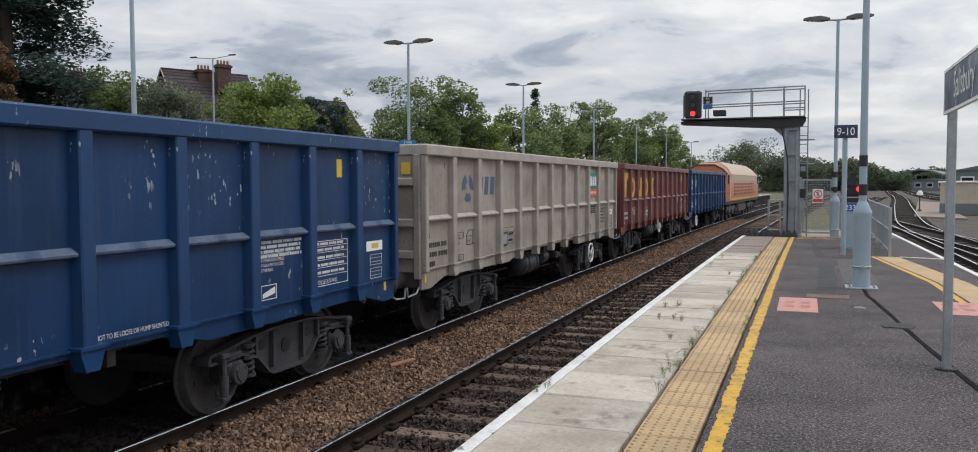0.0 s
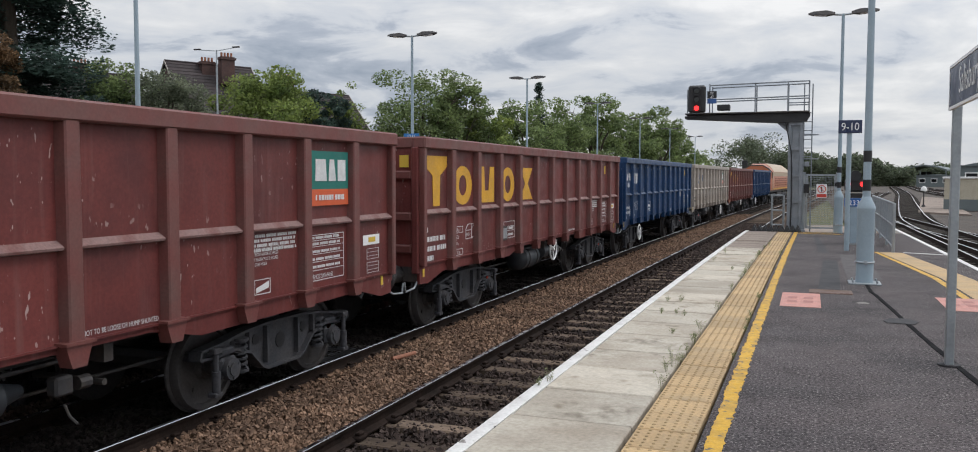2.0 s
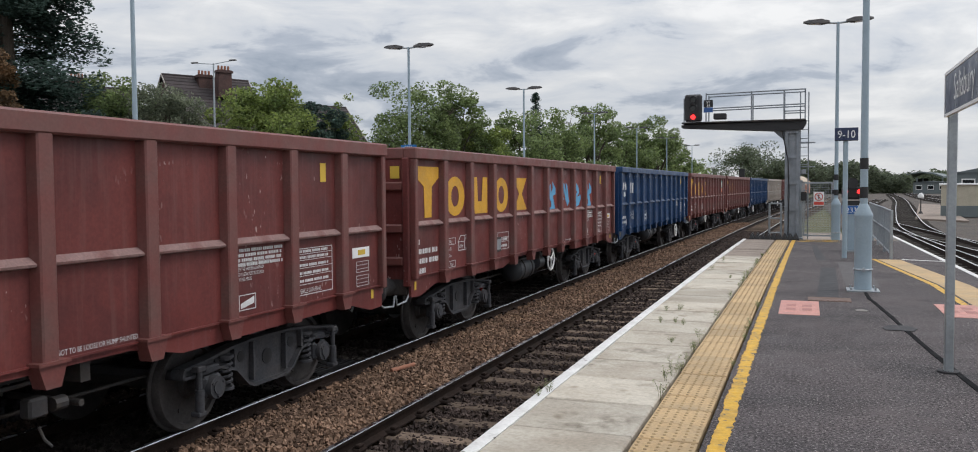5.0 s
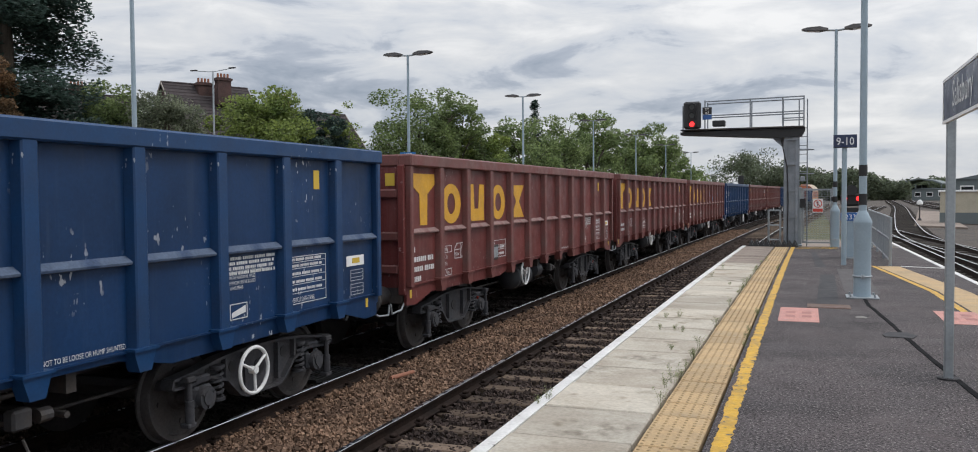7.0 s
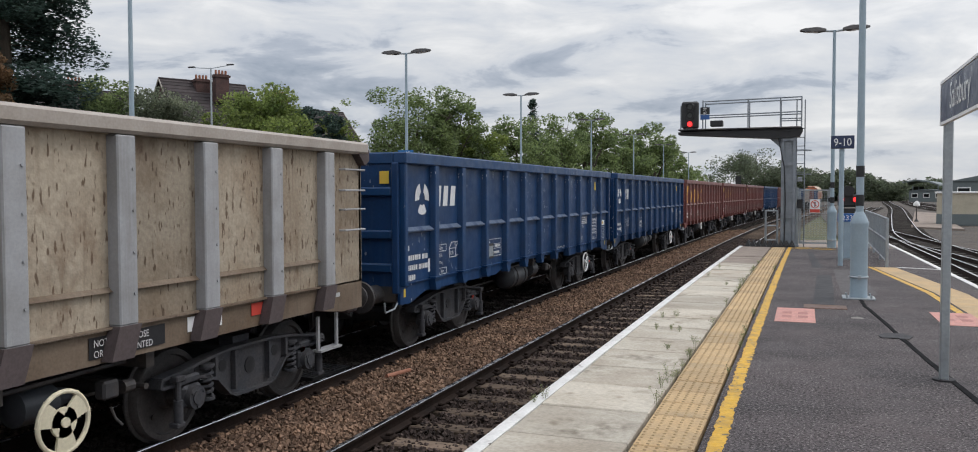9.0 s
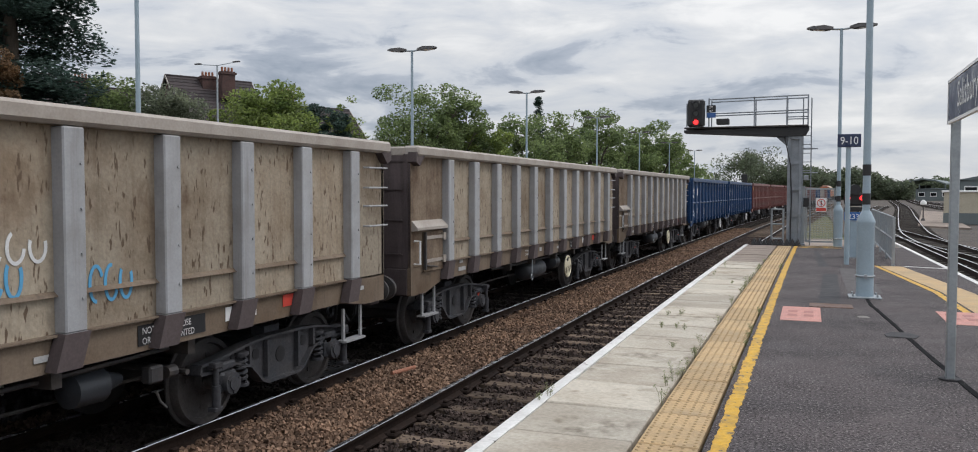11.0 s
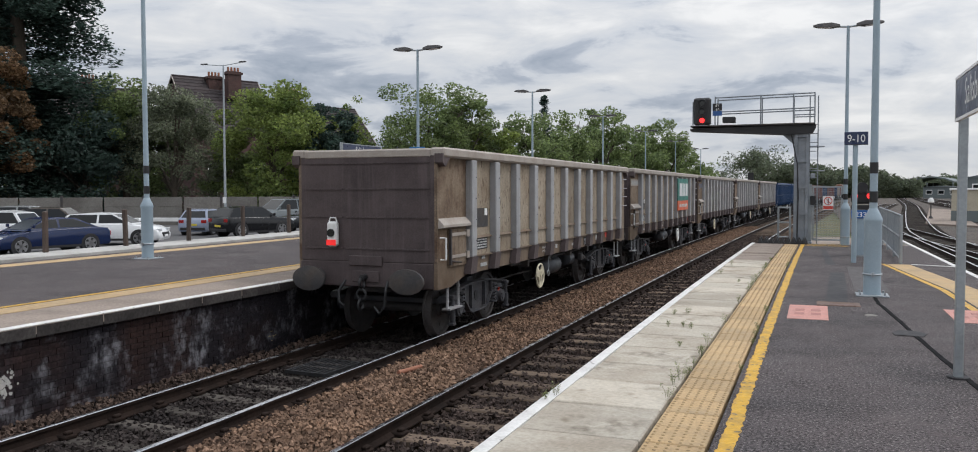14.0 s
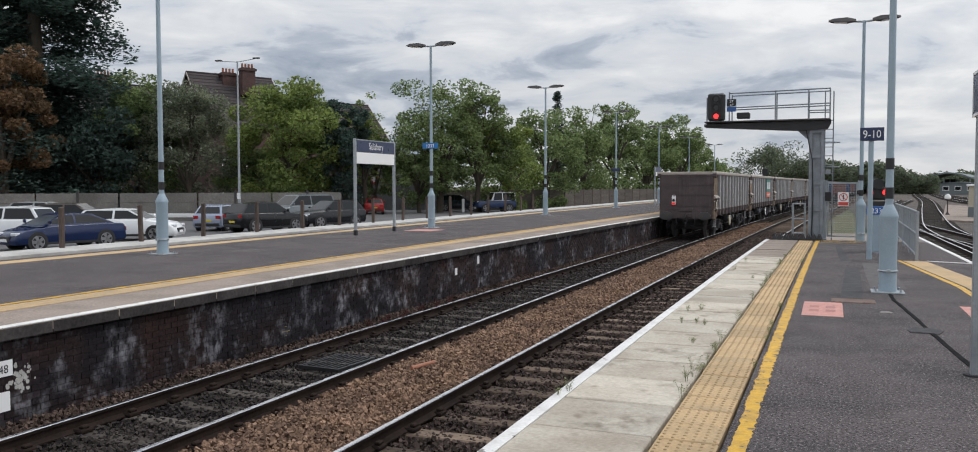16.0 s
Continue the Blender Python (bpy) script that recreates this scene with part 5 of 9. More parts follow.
def sill_b_geo():
    g = Geo()
    h = HALF_B
    for (a, za), (b, zb) in zip([(-h, 0.90), (-h + 0.5, 0.90), (-h + 1.1, 1.04), (h - 1.1, 1.04), (h - 0.5, 0.96)], [(-h + 0.5, 0.90), (-h + 1.1, 1.04), (h - 1.1, 1.04), (h - 0.5, 0.96), (h, 0.96)]):
        g.prism([(a, za), (b, zb), (b, 1.32), (a, 1.32)], 0, XB - 0.06, XB)
    g.box(XB - 0.02, XB + 0.055, -h + 1.1, h - 1.0, 1.315, 1.335)
    return g


def end_b_geo(e):
    g = Geo()
    h = HALF_B
    a, b = sorted((e * (h - 0.07), e * h))
    g.box(-XB, XB, a, b, 1.30, 2.98, 0.01)
    return g


def headstock_b_geo(e):
    g = Geo()
    h = HALF_B
    a, b = sorted((e * (h - 0.25), e * (h + 0.005)))
    g.box(-XB + 0.02, XB - 0.065, a, b, 0.90, 1.30, 0.015)
    c, d = sorted((e * h, e * (h + 0.04)))
    g.box(-0.30, 0.30, c, d, 1.24, 1.40, 0.01)
    g.box(-0.24, 0.24, c, d, 0.98, 1.16, 0.01)
    return g


def buffer_b_geo(e, s):
    g = Geo()
    h = HALF_B
    g.cyl((s * 0.87, e * h, 1.04), (s * 0.87, e * (h + 0.26), 1.04), 0.13, 0.11, 16)
    # oval head
    n = 24
    vs = []
    for y, k in ((0.26, 0.8), (0.29, 1.0), (0.33, 0.98), (0.345, 0.6)):
        for i in range(n):
            t = 2 * math.pi * i / n
            vs.append((s * 0.87 + 0.30 * k * math.cos(t), e * (h + y), 1.04 + 0.20 * k * math.sin(t)))
    fs = [(k * n + i, k * n + (i + 1) % n, (k + 1) * n + (i + 1) % n, (k + 1) * n + i) for k in range(3) for i in range(n)]
    g.add(vs, fs + [tuple(range(n)), tuple(range(3 * n, 4 * n))])
    return g


def coupling_b_geo(e):
    h = HALF_B
    g = Geo()
    g.cyl((0, e * h, 1.06), (0, e * (h + 0.16), 1.06), 0.05, n=10)
    for k, z in enumerate((0.98, 0.80, 0.64)):
        g.ring((0, e * (h + 0.14 + 0.02 * k), z), (1, 0, 0) if k % 2 == 0 else (0, 1, 0), 0.08, 0.022, 14, 6)
    g.tube([(0.38, e * h, 1.0), (0.42, e * (h + 0.14), 0.86), (0.40, e * (h + 0.16), 0.62), (0.30, e * (h + 0.12), 0.50), (0.18, e * (h + 0.08), 0.60)], 0.022, 6)
    g.tube([(-0.38, e * h, 1.0), (-0.44, e * (h + 0.12), 0.84), (-0.42, e * (h + 0.14), 0.66), (-0.36, e * (h + 0.10), 0.60)], 0.022, 6)
    return g


def step_geo(e):
    h = HALF_B
    g = Geo()
    y0, y1 = sorted((e * (h - 0.52), e * (h - 0.95)))
    for y in (y0, y1):
        g.box(1.16, 1.19, y - 0.02, y + 0.02, 0.52, 0.95)
    g.box(1.10, 1.24, y0 - 0.03, y1 + 0.03, 0.52, 0.545)
    return g


def wild_style(w):
    """A spray-painted piece in three panels: pale yellow halo, black arched bodies, white inner lines."""
    halo, black, line, sky = Geo(), Geo(), Geo(), Geo()
    x = XB + 0.002

    def rough_disc(g, cy, cz, ry, rz, xx, seed):
        rnd = random.Random(seed)
        pts = []
        for i in range(20):
            t = 2 * math.pi * i / 20
            k = 0.93 + 0.14 * rnd.random()
            pts.append((max(cy - 0.43, min(cy + 0.43, cy + ry * k * math.cos(t))), max(1.34, cz + rz * k * math.sin(t))))
        g.prism(pts, 0, xx, xx + 0.003)

    def hoop(g, cy, cz, ry, rz, thick, a0, a1, xx):
        n = 18
        o = [(cy + ry * math.cos(a0 + (a1 - a0) * i / n), cz + rz * math.sin(a0 + (a1 - a0) * i / n)) for i in range(n + 1)]
        q = [(cy + (ry - thick) * math.cos(a0 + (a1 - a0) * i / n), cz + (rz - thick) * math.sin(a0 + (a1 - a0) * i / n)) for i in range(n, -1, -1)]
        strip(g, o + q, xx)

    for k, (i, cz, ry, rz) in enumerate(((2, 1.98, 0.42, 0.62), (3, 1.98, 0.38, 0.56), (4, 2.18, 0.36, 0.42))):
        cy = POSTS_B[i] + 1.078 * 0.5
        rough_disc(halo, cy, cz, ry * 1.12, rz * 1.12, x, k)
        rough_disc(black, cy, cz, ry * 0.93, rz * 0.95, x + 0.004, k + 10)
        hoop(line, cy, cz + 0.02, ry * 0.80, rz * 0.84, 0.045, -0.5 + 0.4 * k, 3.3 + 0.3 * k, x + 0.008)
        hoop(line, cy + 0.03, cz - 0.05, ry * 0.42, rz * 0.40, 0.04, 0.3, 5.2 - 0.6 * k, x + 0.008)
        hoop(line, cy - 0.04, cz - rz * 0.72, ry * 0.6, rz * 0.26, 0.035, 3.4, 6.1, x + 0.008)
        if k == 0:
            rough_disc(halo, cy + 0.04, cz - 0.10, 0.09, 0.12, x + 0.008, 33)
    for k in range(2):
        for m in range(3):
            hoop(sky, POSTS_B[5 + k] + 0.30 + 0.16 * m, 1.80 - 0.12 * k, 0.08, 0.16, 0.03, 0.4 + m, 4.8 + m, x)
    for m in range(4):
        hoop(line, POSTS_B[5] + 0.26 + 0.19 * m, 2.02, 0.085, 0.13, 0.028, 0.6 + 0.7 * m, 5.4 + 0.4 * m, x)
    t = part("spray_piece", halo, PALE_YELLOW, w, "spray-painted graffiti in pale yellow, black and white", smooth=0)
    part("spray_body", black, MARK_BLACK, t, smooth=0)
    part("spray_line", line, MARK_WHITE, t, smooth=0)
    part("spray_tag", sky, SKY_PAINT, t, smooth=0)
    at = pose(0.487, -2.74, 1.18) @ Matrix.Scale(0.6, 4)
    for k in range(6):
        shared("emblem_piece%d" % k, lambda: emblem_piece(k), FADED_BLUE, w, "faded navy emblem piece", "owner_mark", at, smooth=0)


def locomotive():
    """A six-axle diesel with a cab at each end; 21.3 m long."""
    w = thing("diesel_locomotive", "orange and cream diesel locomotive with yellow cab ends", "locomotive")
    h = 10.2
    prof = [(-1.32, 1.25), (-1.32, 2.95), (-1.05, 3.35), (-0.55, 3.72), (0.55, 3.72), (1.05, 3.35), (1.32, 2.95), (1.32, 1.25)]
    part("body", Geo().prism([(x, z) for x, z in prof], 1, -h + 2.4, h - 2.4), LOCO_ORANGE, w)
    for e in (-1, 1):
        c = Geo()
        n = len(prof)
        a = [(x, e * (h - 2.4), z) for x, z in prof]
        b = [(x, e * (h - 0.35), z if z < 3 else 2.95 + (z - 2.95) * 0.75) for x, z in prof]
        d = [(x * 0.98, e * h, min(z, 2.2)) for x, z in prof]
        c.add(a + b + d, [(i, (i + 1) % n, n + (i + 1) % n, n + i) for i in range(n)] + [(n + i, n + (i + 1) % n, 2 * n + (i + 1) % n, 2 * n + i) for i in range(n)] + [tuple(range(2 * n, 3 * n)), tuple(range(n))])
        cb = part("cab", c, LOCO_ORANGE, w, "orange driving cab")
        y0, y1 = sorted((e * (h - 0.01), e * (h + 0.012)))
        part("end_panel", Geo().box(-1.2, 1.2, y0, y1, 1.3, 2.15), LOCO_YELLOW, cb, "yellow warning panel")
        cap = [(x, 2.95 + (z - 2.95) * 0.75) for x, z in prof[1:-1]]
        y0, y1 = sorted((e * (h - 0.30), e * (h - 0.75)))
        part("roof_edge", Geo().prism([(x * 1.02, z + 0.05) for x, z in cap] + [(x * 0.97, z - 0.04) for x, z in reversed(cap)], 1, y0, y1), LOCO_DARK, cb, "dark roof edge over the cab end")
        y0, y1 = sorted((e * (h - 0.36), e * (h - 0.345)))
        part("upper_panel", Geo().prism([(x * 0.96, z - 0.03) for x, z in cap], 1, y0, y1), LOCO_YELLOW, cb, "yellow panel above the windscreen")
        for s in (-1, 1):
            g = Geo()
            g.add([(s * 0.12, e * (h - 0.24), 2.42), (s * 1.1, e * (h - 0.24), 2.42), (s * 1.1, e * (h - 0.36), 3.02), (s * 0.12, e * (h - 0.36), 3.02)], [(0, 1, 2, 3)])
            g.v = [(x, y + e * 0.06, z) for x, y, z in g.v]
            part("windscreen", g, GLASS_DARK, cb)
            a0, a1 = sorted((s * 1.321, s * 1.335))
            y0, y1 = sorted((e * (h - 0.7), e * (h - 1.35)))
            part("cab_window", Geo().box(a0, a1, y0, y1, 2.35, 2.90), GLASS_DARK, cb)
            y0, y1 = sorted((e * (h - 1.6), e * (h - 2.25)))
            part("cab_door", Geo().box(a0, a1, y0, y1, 1.3, 2.95), LOCO_CREAM, cb)
            part("buffer", buffer_geo(e, s), DARK_STEEL, w).location = (0, e * (h - HALF), 0)
    for s in (-1, 1):
        a0, a1 = sorted((s * 1.321, s * 1.332))
        part("lower_stripe", Geo().box(a0, a1, -h + 2.4, h - 2.4, 1.30, 1.42), LOCO_YELLOW, w)
        part("cream_band", Geo().box(a0, a1, -h + 2.4, h - 2.4, 2.55, 2.92), LOCO_CREAM, w)
        for k in range(6):
            y = -6.2 + k * 2.1
            for q in range(4):
                part("louvre", Geo().box(a0, a1 + 0.008 * max(s, 0), y, y + 1.7, 1.62 + q * 0.22, 1.74 + q * 0.22), LOCO_LOUVRE, w)
    for s in (-1, 1):
        part("roof_side", Geo().prism([(s * 1.325, 2.95), (s * 1.06, 3.36), (s * 0.56, 3.73), (s * 0.55, 3.76), (s * 1.07, 3.385), (s * 1.345, 2.96)], 1, -h + 2.4, h - 2.4), LOCO_CREAM, w)
    part("roof_vents", Geo().box(-0.5, 0.5, -6, -2, 3.7, 3.80, 0.03).box(-0.5, 0.5, 0, 4.5, 3.7, 3.82, 0.03).cyl((0, 5.5, 3.7), (0, 5.5, 3.9), 0.3), LOCO_DARK, w)
    part("underframe", Geo().box(-1.25, 1.25, -h + 0.05, h - 0.05, 1.05, 1.25, 0.02), DARK_STEEL, w)
    part("fuel_tank", Geo().box(-1.15, 1.15, -2.3, 2.3, 0.35, 1.05, 0.12), DARK_STEEL, w)
    for e in (-1, 1):
        b = part("bogie", Geo().box(-1.1, -0.95, e * 5.9 - 2.3, e * 5.9 + 2.3, 0.5, 0.9, 0.04).box(0.95, 1.1, e * 5.9 - 2.3, e * 5.9 + 2.3, 0.5, 0.9, 0.04).box(-1, 1, e * 5.9 - 0.3, e * 5.9 + 0.3, 0.5, 1.05), BOGIE, w)
        for k in (-1, 0, 1):
            y = e * 5.9 + k * 1.85
            part("wheel", Geo().lathe([(-0.82, 0.2), (-0.82, 0.52), (-0.69, 0.53), (-0.69, 0.2), (0.69, 0.2), (0.69, 0.53), (0.82, 0.52), (0.82, 0.2)], (0, y, 0.53), (1, 0, 0), 24), WHEEL, b)
            part("axle_box", Geo().box(0.98, 1.2, y - 0.2, y + 0.2, 0.4, 0.7, 0.03), BOGIE, b)
    return w


TRAIN = []     # (object, offset of its middle from the twelfth wagon's rear corner)
NOTE = {1: "clean dark blue", 2: "maroon", 3: "dusty grey", 4: "dark blue", 5: "maroon", 6: "maroon", 7: "scuffed dark blue", 8: "maroon", 9: "maroon", 10: "faded maroon", 11: "speckled dark blue", 12: "dark blue"}
PITCH = 13.97
for n in range(1, 13):
    k = brand_key(n)
    p3 = {"blue": (BLUE, BLUE_TRIM, LEDGE), "red": (RED, RED_TRIM, LEDGE_RED), "grey": (GREY, GREY_TRIM, GREY_TRIM)}[k]
    lab = {"blue": "%s steel box wagon with ribbed sides and white emblem", "red": "%s steel box wagon with ribbed sides and large yellow mark",
           "grey": "%s steel box wagon with ribbed sides and faded emblem"}[k] % NOTE[n]
    TRAIN.append((ealnos(*p3, lab, "newer box wagons of the train", n), (12 - n) * PITCH + HALF))
for n in range(13, 18):
    lab = "dirty beige box wagon with light grey ribs"
    lab += {13: "", 14: "", 15: " and graffiti", 16: " and a green board", 17: " and a tail lamp"}[n]
    TRAIN.append((older_wagon(lab, "older box wagons of the train", n), -14.05 - (n - 13) * 13.80 + HALF_B))
TRAIN.append((locomotive(), 11 * PITCH + 2 * HALF + 0.9 + 10.2))

# ---- far platform and its brick wall ----
BACK_X = -15.6
KERB = material("pale_kerb_concrete", (0.44, 0.43, 0.41), 0.85, second=(0.27, 0.26, 0.24), patch=0.8, patch_scale=1.2, grain=0.15)


def far_platform():
    vs, fs = [], []
    ys = [-12 + 2.0 * i for i in range(63)]
    for y in ys:
        e = EDGE_FAR - 0.10 + bend(y)
        vs += [(e, y, -1.1), (e, y, FAR_Z - 0.10), (e - 0.9, y, FAR_Z - 0.10), (e - 0.9, y, FAR_Z), (-13.0, y, FAR_Z), (BACK_X, y, FAR_Z), (BACK_X, y, -0.6)]
    m = 7
    for k in range(len(ys) - 1):
        fs += [(k * m + i, k * m + i + 1, (k + 1) * m + i + 1, (k + 1) * m + i) for i in range(m - 1)]
    ob = tagged(part("far_platform", Geo().add(vs, fs), ASPHALT), "grey asphalt platform across the tracks", "platform", kind="structure")
    tagged(part("platform_coping", Geo().sweep([(EDGE_FAR - 1.0, FAR_Z - 0.10), (EDGE_FAR + 0.05, FAR_Z - 0.10), (EDGE_FAR + 0.05, FAR_Z + 0.0), (EDGE_FAR - 1.0, FAR_Z + 0.004)], -12, 112, 1.5, bend), SLAB_FAR),
           "worn concrete coping along the far platform", "platform edge", kind="structure")
    tagged(part("far_white_line", Geo().sweep([(EDGE_FAR - 0.08, FAR_Z + 0.001), (EDGE_FAR + 0.048, FAR_Z - 0.012), (EDGE_FAR + 0.052, FAR_Z + 0.003), (EDGE_FAR - 0.08, FAR_Z + 0.007)], -12, 112, 1.5, bend), WHITE_LINE),
           "white line along the far platform edge", "platform line", kind="structure")
    front = Geo()
    y = -11.0
    rnd = random.Random(31)
    while y < 60:   # the stones' sooty front faces, with open joints
        L = rnd.uniform(0.82, 1.0)
        out = rnd.uniform(0.050, 0.058)
        b0_, b1_ = bend(y), bend(y + L)
        front.add([(EDGE_FAR + b0_ + d, y + 0.008, z) for d, z in ((0.0, FAR_Z - 0.135), (out, FAR_Z - 0.135), (out, FAR_Z - 0.012), (0.0, FAR_Z - 0.012))]
                  + [(EDGE_FAR + b1_ + d, y + L - 0.008, z) for d, z in ((0.0, FAR_Z - 0.135), (out, FAR_Z - 0.135), (out, FAR_Z - 0.012), (0.0, FAR_Z - 0.012))],
                  [(0, 1, 5, 4), (1, 2, 6, 5), (2, 3, 7, 6), (0, 3, 2, 1), (4, 5, 6, 7)])
        y += L
    tagged(part("coping_stone_face", front, material("sooty_coping_stone", (0.052, 0.047, 0.045), 0.9, second=(0.018, 0.016, 0.016), patch=0.9, patch_scale=1.5, grain=0.3, grain_scale=25, island=0.35, gloss=0.15)),
           "sooty front faces of the coping stones", "platform edge", kind="structure")
    tagged(part("far_tactile_strip", Geo().sweep([(EDGE_FAR - 1.44, FAR_Z), (EDGE_FAR - 1.02, FAR_Z), (EDGE_FAR - 1.02, FAR_Z + 0.008), (EDGE_FAR - 1.44, FAR_Z + 0.008)], -12, 112, 1.5, bend), TACTILE),
           "yellow tactile strip on the far platform", "tactile strip", kind="structure")
    tagged(part("far_yellow_line", Geo().sweep([(EDGE_FAR - 1.62, FAR_Z), (EDGE_FAR - 1.53, FAR_Z), (EDGE_FAR - 1.53, FAR_Z + 0.005), (EDGE_FAR - 1.62, FAR_Z + 0.005)], -12, 112, 1.5, bend), YELLOW),
           "yellow painted line on the far platform", "platform line", kind="structure")
    flat_ = lambda y: 0.0
    tagged(part("back_yellow_strip", Geo().sweep([(-15.25, FAR_Z), (-14.75, FAR_Z), (-14.75, FAR_Z + 0.006), (-15.25, FAR_Z + 0.006)], -12, 112, 3, flat_), TACTILE),
           "faded yellow strip at the back of the platform", "platform line", kind="structure")
    tagged(part("back_kerb", Geo().sweep([(-16.6, -1.0), (-15.62, -1.0), (-15.62, FAR_Z + 0.06), (-15.75, FAR_Z + 0.09), (-16.6, FAR_Z + 0.09)], -12, 112, 3, flat_), KERB),
           "pale concrete kerb behind the platform", "kerb", kind="structure")
    wall = tagged(part("platform_wall", Geo().sweep([(EDGE_FAR - 0.10, -1.12), (EDGE_FAR - 0.045, -1.12), (EDGE_FAR - 0.045, FAR_Z - 0.10), (EDGE_FAR - 0.10, FAR_Z - 0.10)], -12, 112, 1.5, bend), MORTAR),
                  "sooty dark brick platform wall with pale lime stains", "wall", kind="structure")
    return ob, wall


FAR_PLATFORM, FAR_WALL = far_platform()
tagged(sheet("car_park", -110, -16.6, -20, 150, -0.9, 10, 10, CAR_PARK), "grey asphalt car park surface", "car park", kind="structure")

# patches and marks on the near platform
for x0, x1, y0, y1 in ((-0.32, 0.17, 11.2, 12.55), (1.62, 2.12, 11.55, 12.75)):
    tagged(part("pink_patch", Geo().box(x0, x1, y0, y1, 0.0005, 0.005), PINK), "faded pink painted patch on asphalt", "painted patch", "pink patches", "structure")
tagged(part("pink_patch", Geo().box(-13.2, -12.2, 25.0, 26.1, FAR_Z, FAR_Z + 0.006), PINK), "faded pink painted patch on asphalt", "painted patch", "pink patches", "structure")
COVER = material("rusty_cover_plate", (0.13, 0.075, 0.055), 0.7, second=(0.08, 0.06, 0.05), patch=0.8, grain=0.25, bump=0.6, bump_scale=35)
cov = tagged(part("drain_cover", Geo().box(0.03, 0.60, 12.62, 13.04, 0.0005, 0.008, 0.003), COVER), "rusty ribbed metal cover set in asphalt", "access cover", kind="structure")
for i in range(7):
    part("cover_rib", Geo().box(0.05 + i * 0.077, 0.08 + i * 0.077, 12.65, 13.01, 0.008, 0.012), COVER, cov)
PATCH_DARK = material("newer_asphalt", (0.034, 0.033, 0.036), 0.85, patch_scale=2, grain=0.3, grain_scale=80, bump=0.6, bump_scale=90)
PATCH_LIGHT = material("repaired_asphalt", (0.20, 0.185, 0.17), 0.85, patch_scale=2, grain=0.25, grain_scale=80, bump=0.6, bump_scale=90)


def ground_strip(name, label, category, left, right, mat_, z=0.006):
    """A thin layer on the asphalt between two rows of points."""
    n = len(left)
    g = Geo().add([(x, y, z) for x, y in left] + [(x, y, z) for x, y in right] + [(x, y, -0.01) for x, y in left] + [(x, y, -0.01) for x, y in right],
                  [f for i in range(n - 1) for f in ((i, n + i, n + i + 1, i + 1), (i, i + 1, 2 * n + i + 1, 2 * n + i), (n + i, 3 * n + i, 3 * n + i + 1, n + i + 1))])
    return tagged(part(name, g, mat_), label, category, kind="structure")


def wavy(pts, half, seed):
    """Both uneven edges of a narrow band along a line."""
    rnd = random.Random(seed)
    line = [(a[0] + (b[0] - a[0]) * t / 6, a[1] + (b[1] - a[1]) * t / 6) for a, b in zip(pts[:-1], pts[1:]) for t in range(6)] + [pts[-1]]
    return [(x - half * rnd.uniform(0.7, 1.2), y) for x, y in line], [(x + half * rnd.uniform(0.7, 1.2), y) for x, y in line]


ground_strip("asphalt_strip", "dark strip of newer asphalt", "asphalt patch", [(0.15, 13.1), (0.21, 15.2), (0.28, 17.8)], [(0.45, 13.1), (0.50, 15.2), (0.54, 17.8)], PATCH_DARK, 0.004)
ground_strip("asphalt_strip", "narrow dark trench repair in asphalt", "asphalt patch", [(0.22, 19.5), (0.14, 24.5)], [(0.42, 19.5), (0.26, 24.5)], PATCH_DARK, 0.004)
ground_strip("bitumen_joint", "black bitumen joint running across the asphalt", "bitumen joint", *wavy([(0.84, 13.95), (0.85, 13.05), (0.89, 12.70), (1.03, 10.69), (1.18, 8.63), (1.42, 6.0)], 0.027, 9), material("black_bitumen", (0.010, 0.010, 0.011), 0.9, grain=0.3, gloss=0.08))
ground_strip("asphalt_patch", "dark trowelled repair over the joint", "asphalt patch", [(0.84, 10.30), (0.82, 10.45), (0.90, 10.66)], [(1.12, 10.28), (1.18, 10.48), (1.10, 10.68)], PATCH_DARK, 0.008)
ground_strip("repair_patch", "small pale repaired patch in the asphalt", "asphalt patch", [(0.62, 11.74), (0.60, 11.82), (0.64, 11.92)], [(0.73, 11.74), (0.76, 11.84), (0.70, 11.93)], PATCH_LIGHT)
ground_strip("repair_patch", "square of smoother repaired asphalt", "asphalt patch", [(0.60, 14.6), (0.62, 19.2)], [(1.12, 14.6), (1.10, 19.2)], material("smooth_asphalt", (0.078, 0.070, 0.071), 0.85, patch_scale=2, grain=0.3, grain_scale=60, bump=0.5, bump_scale=80), 0.003)
ground_strip("white_cross_line", "short white painted line across the platform edge", "platform line", [(1.93, 20.12), (2.72, 19.83)], [(1.93, 20.22), (2.72, 19.93)], WHITE_LINE)
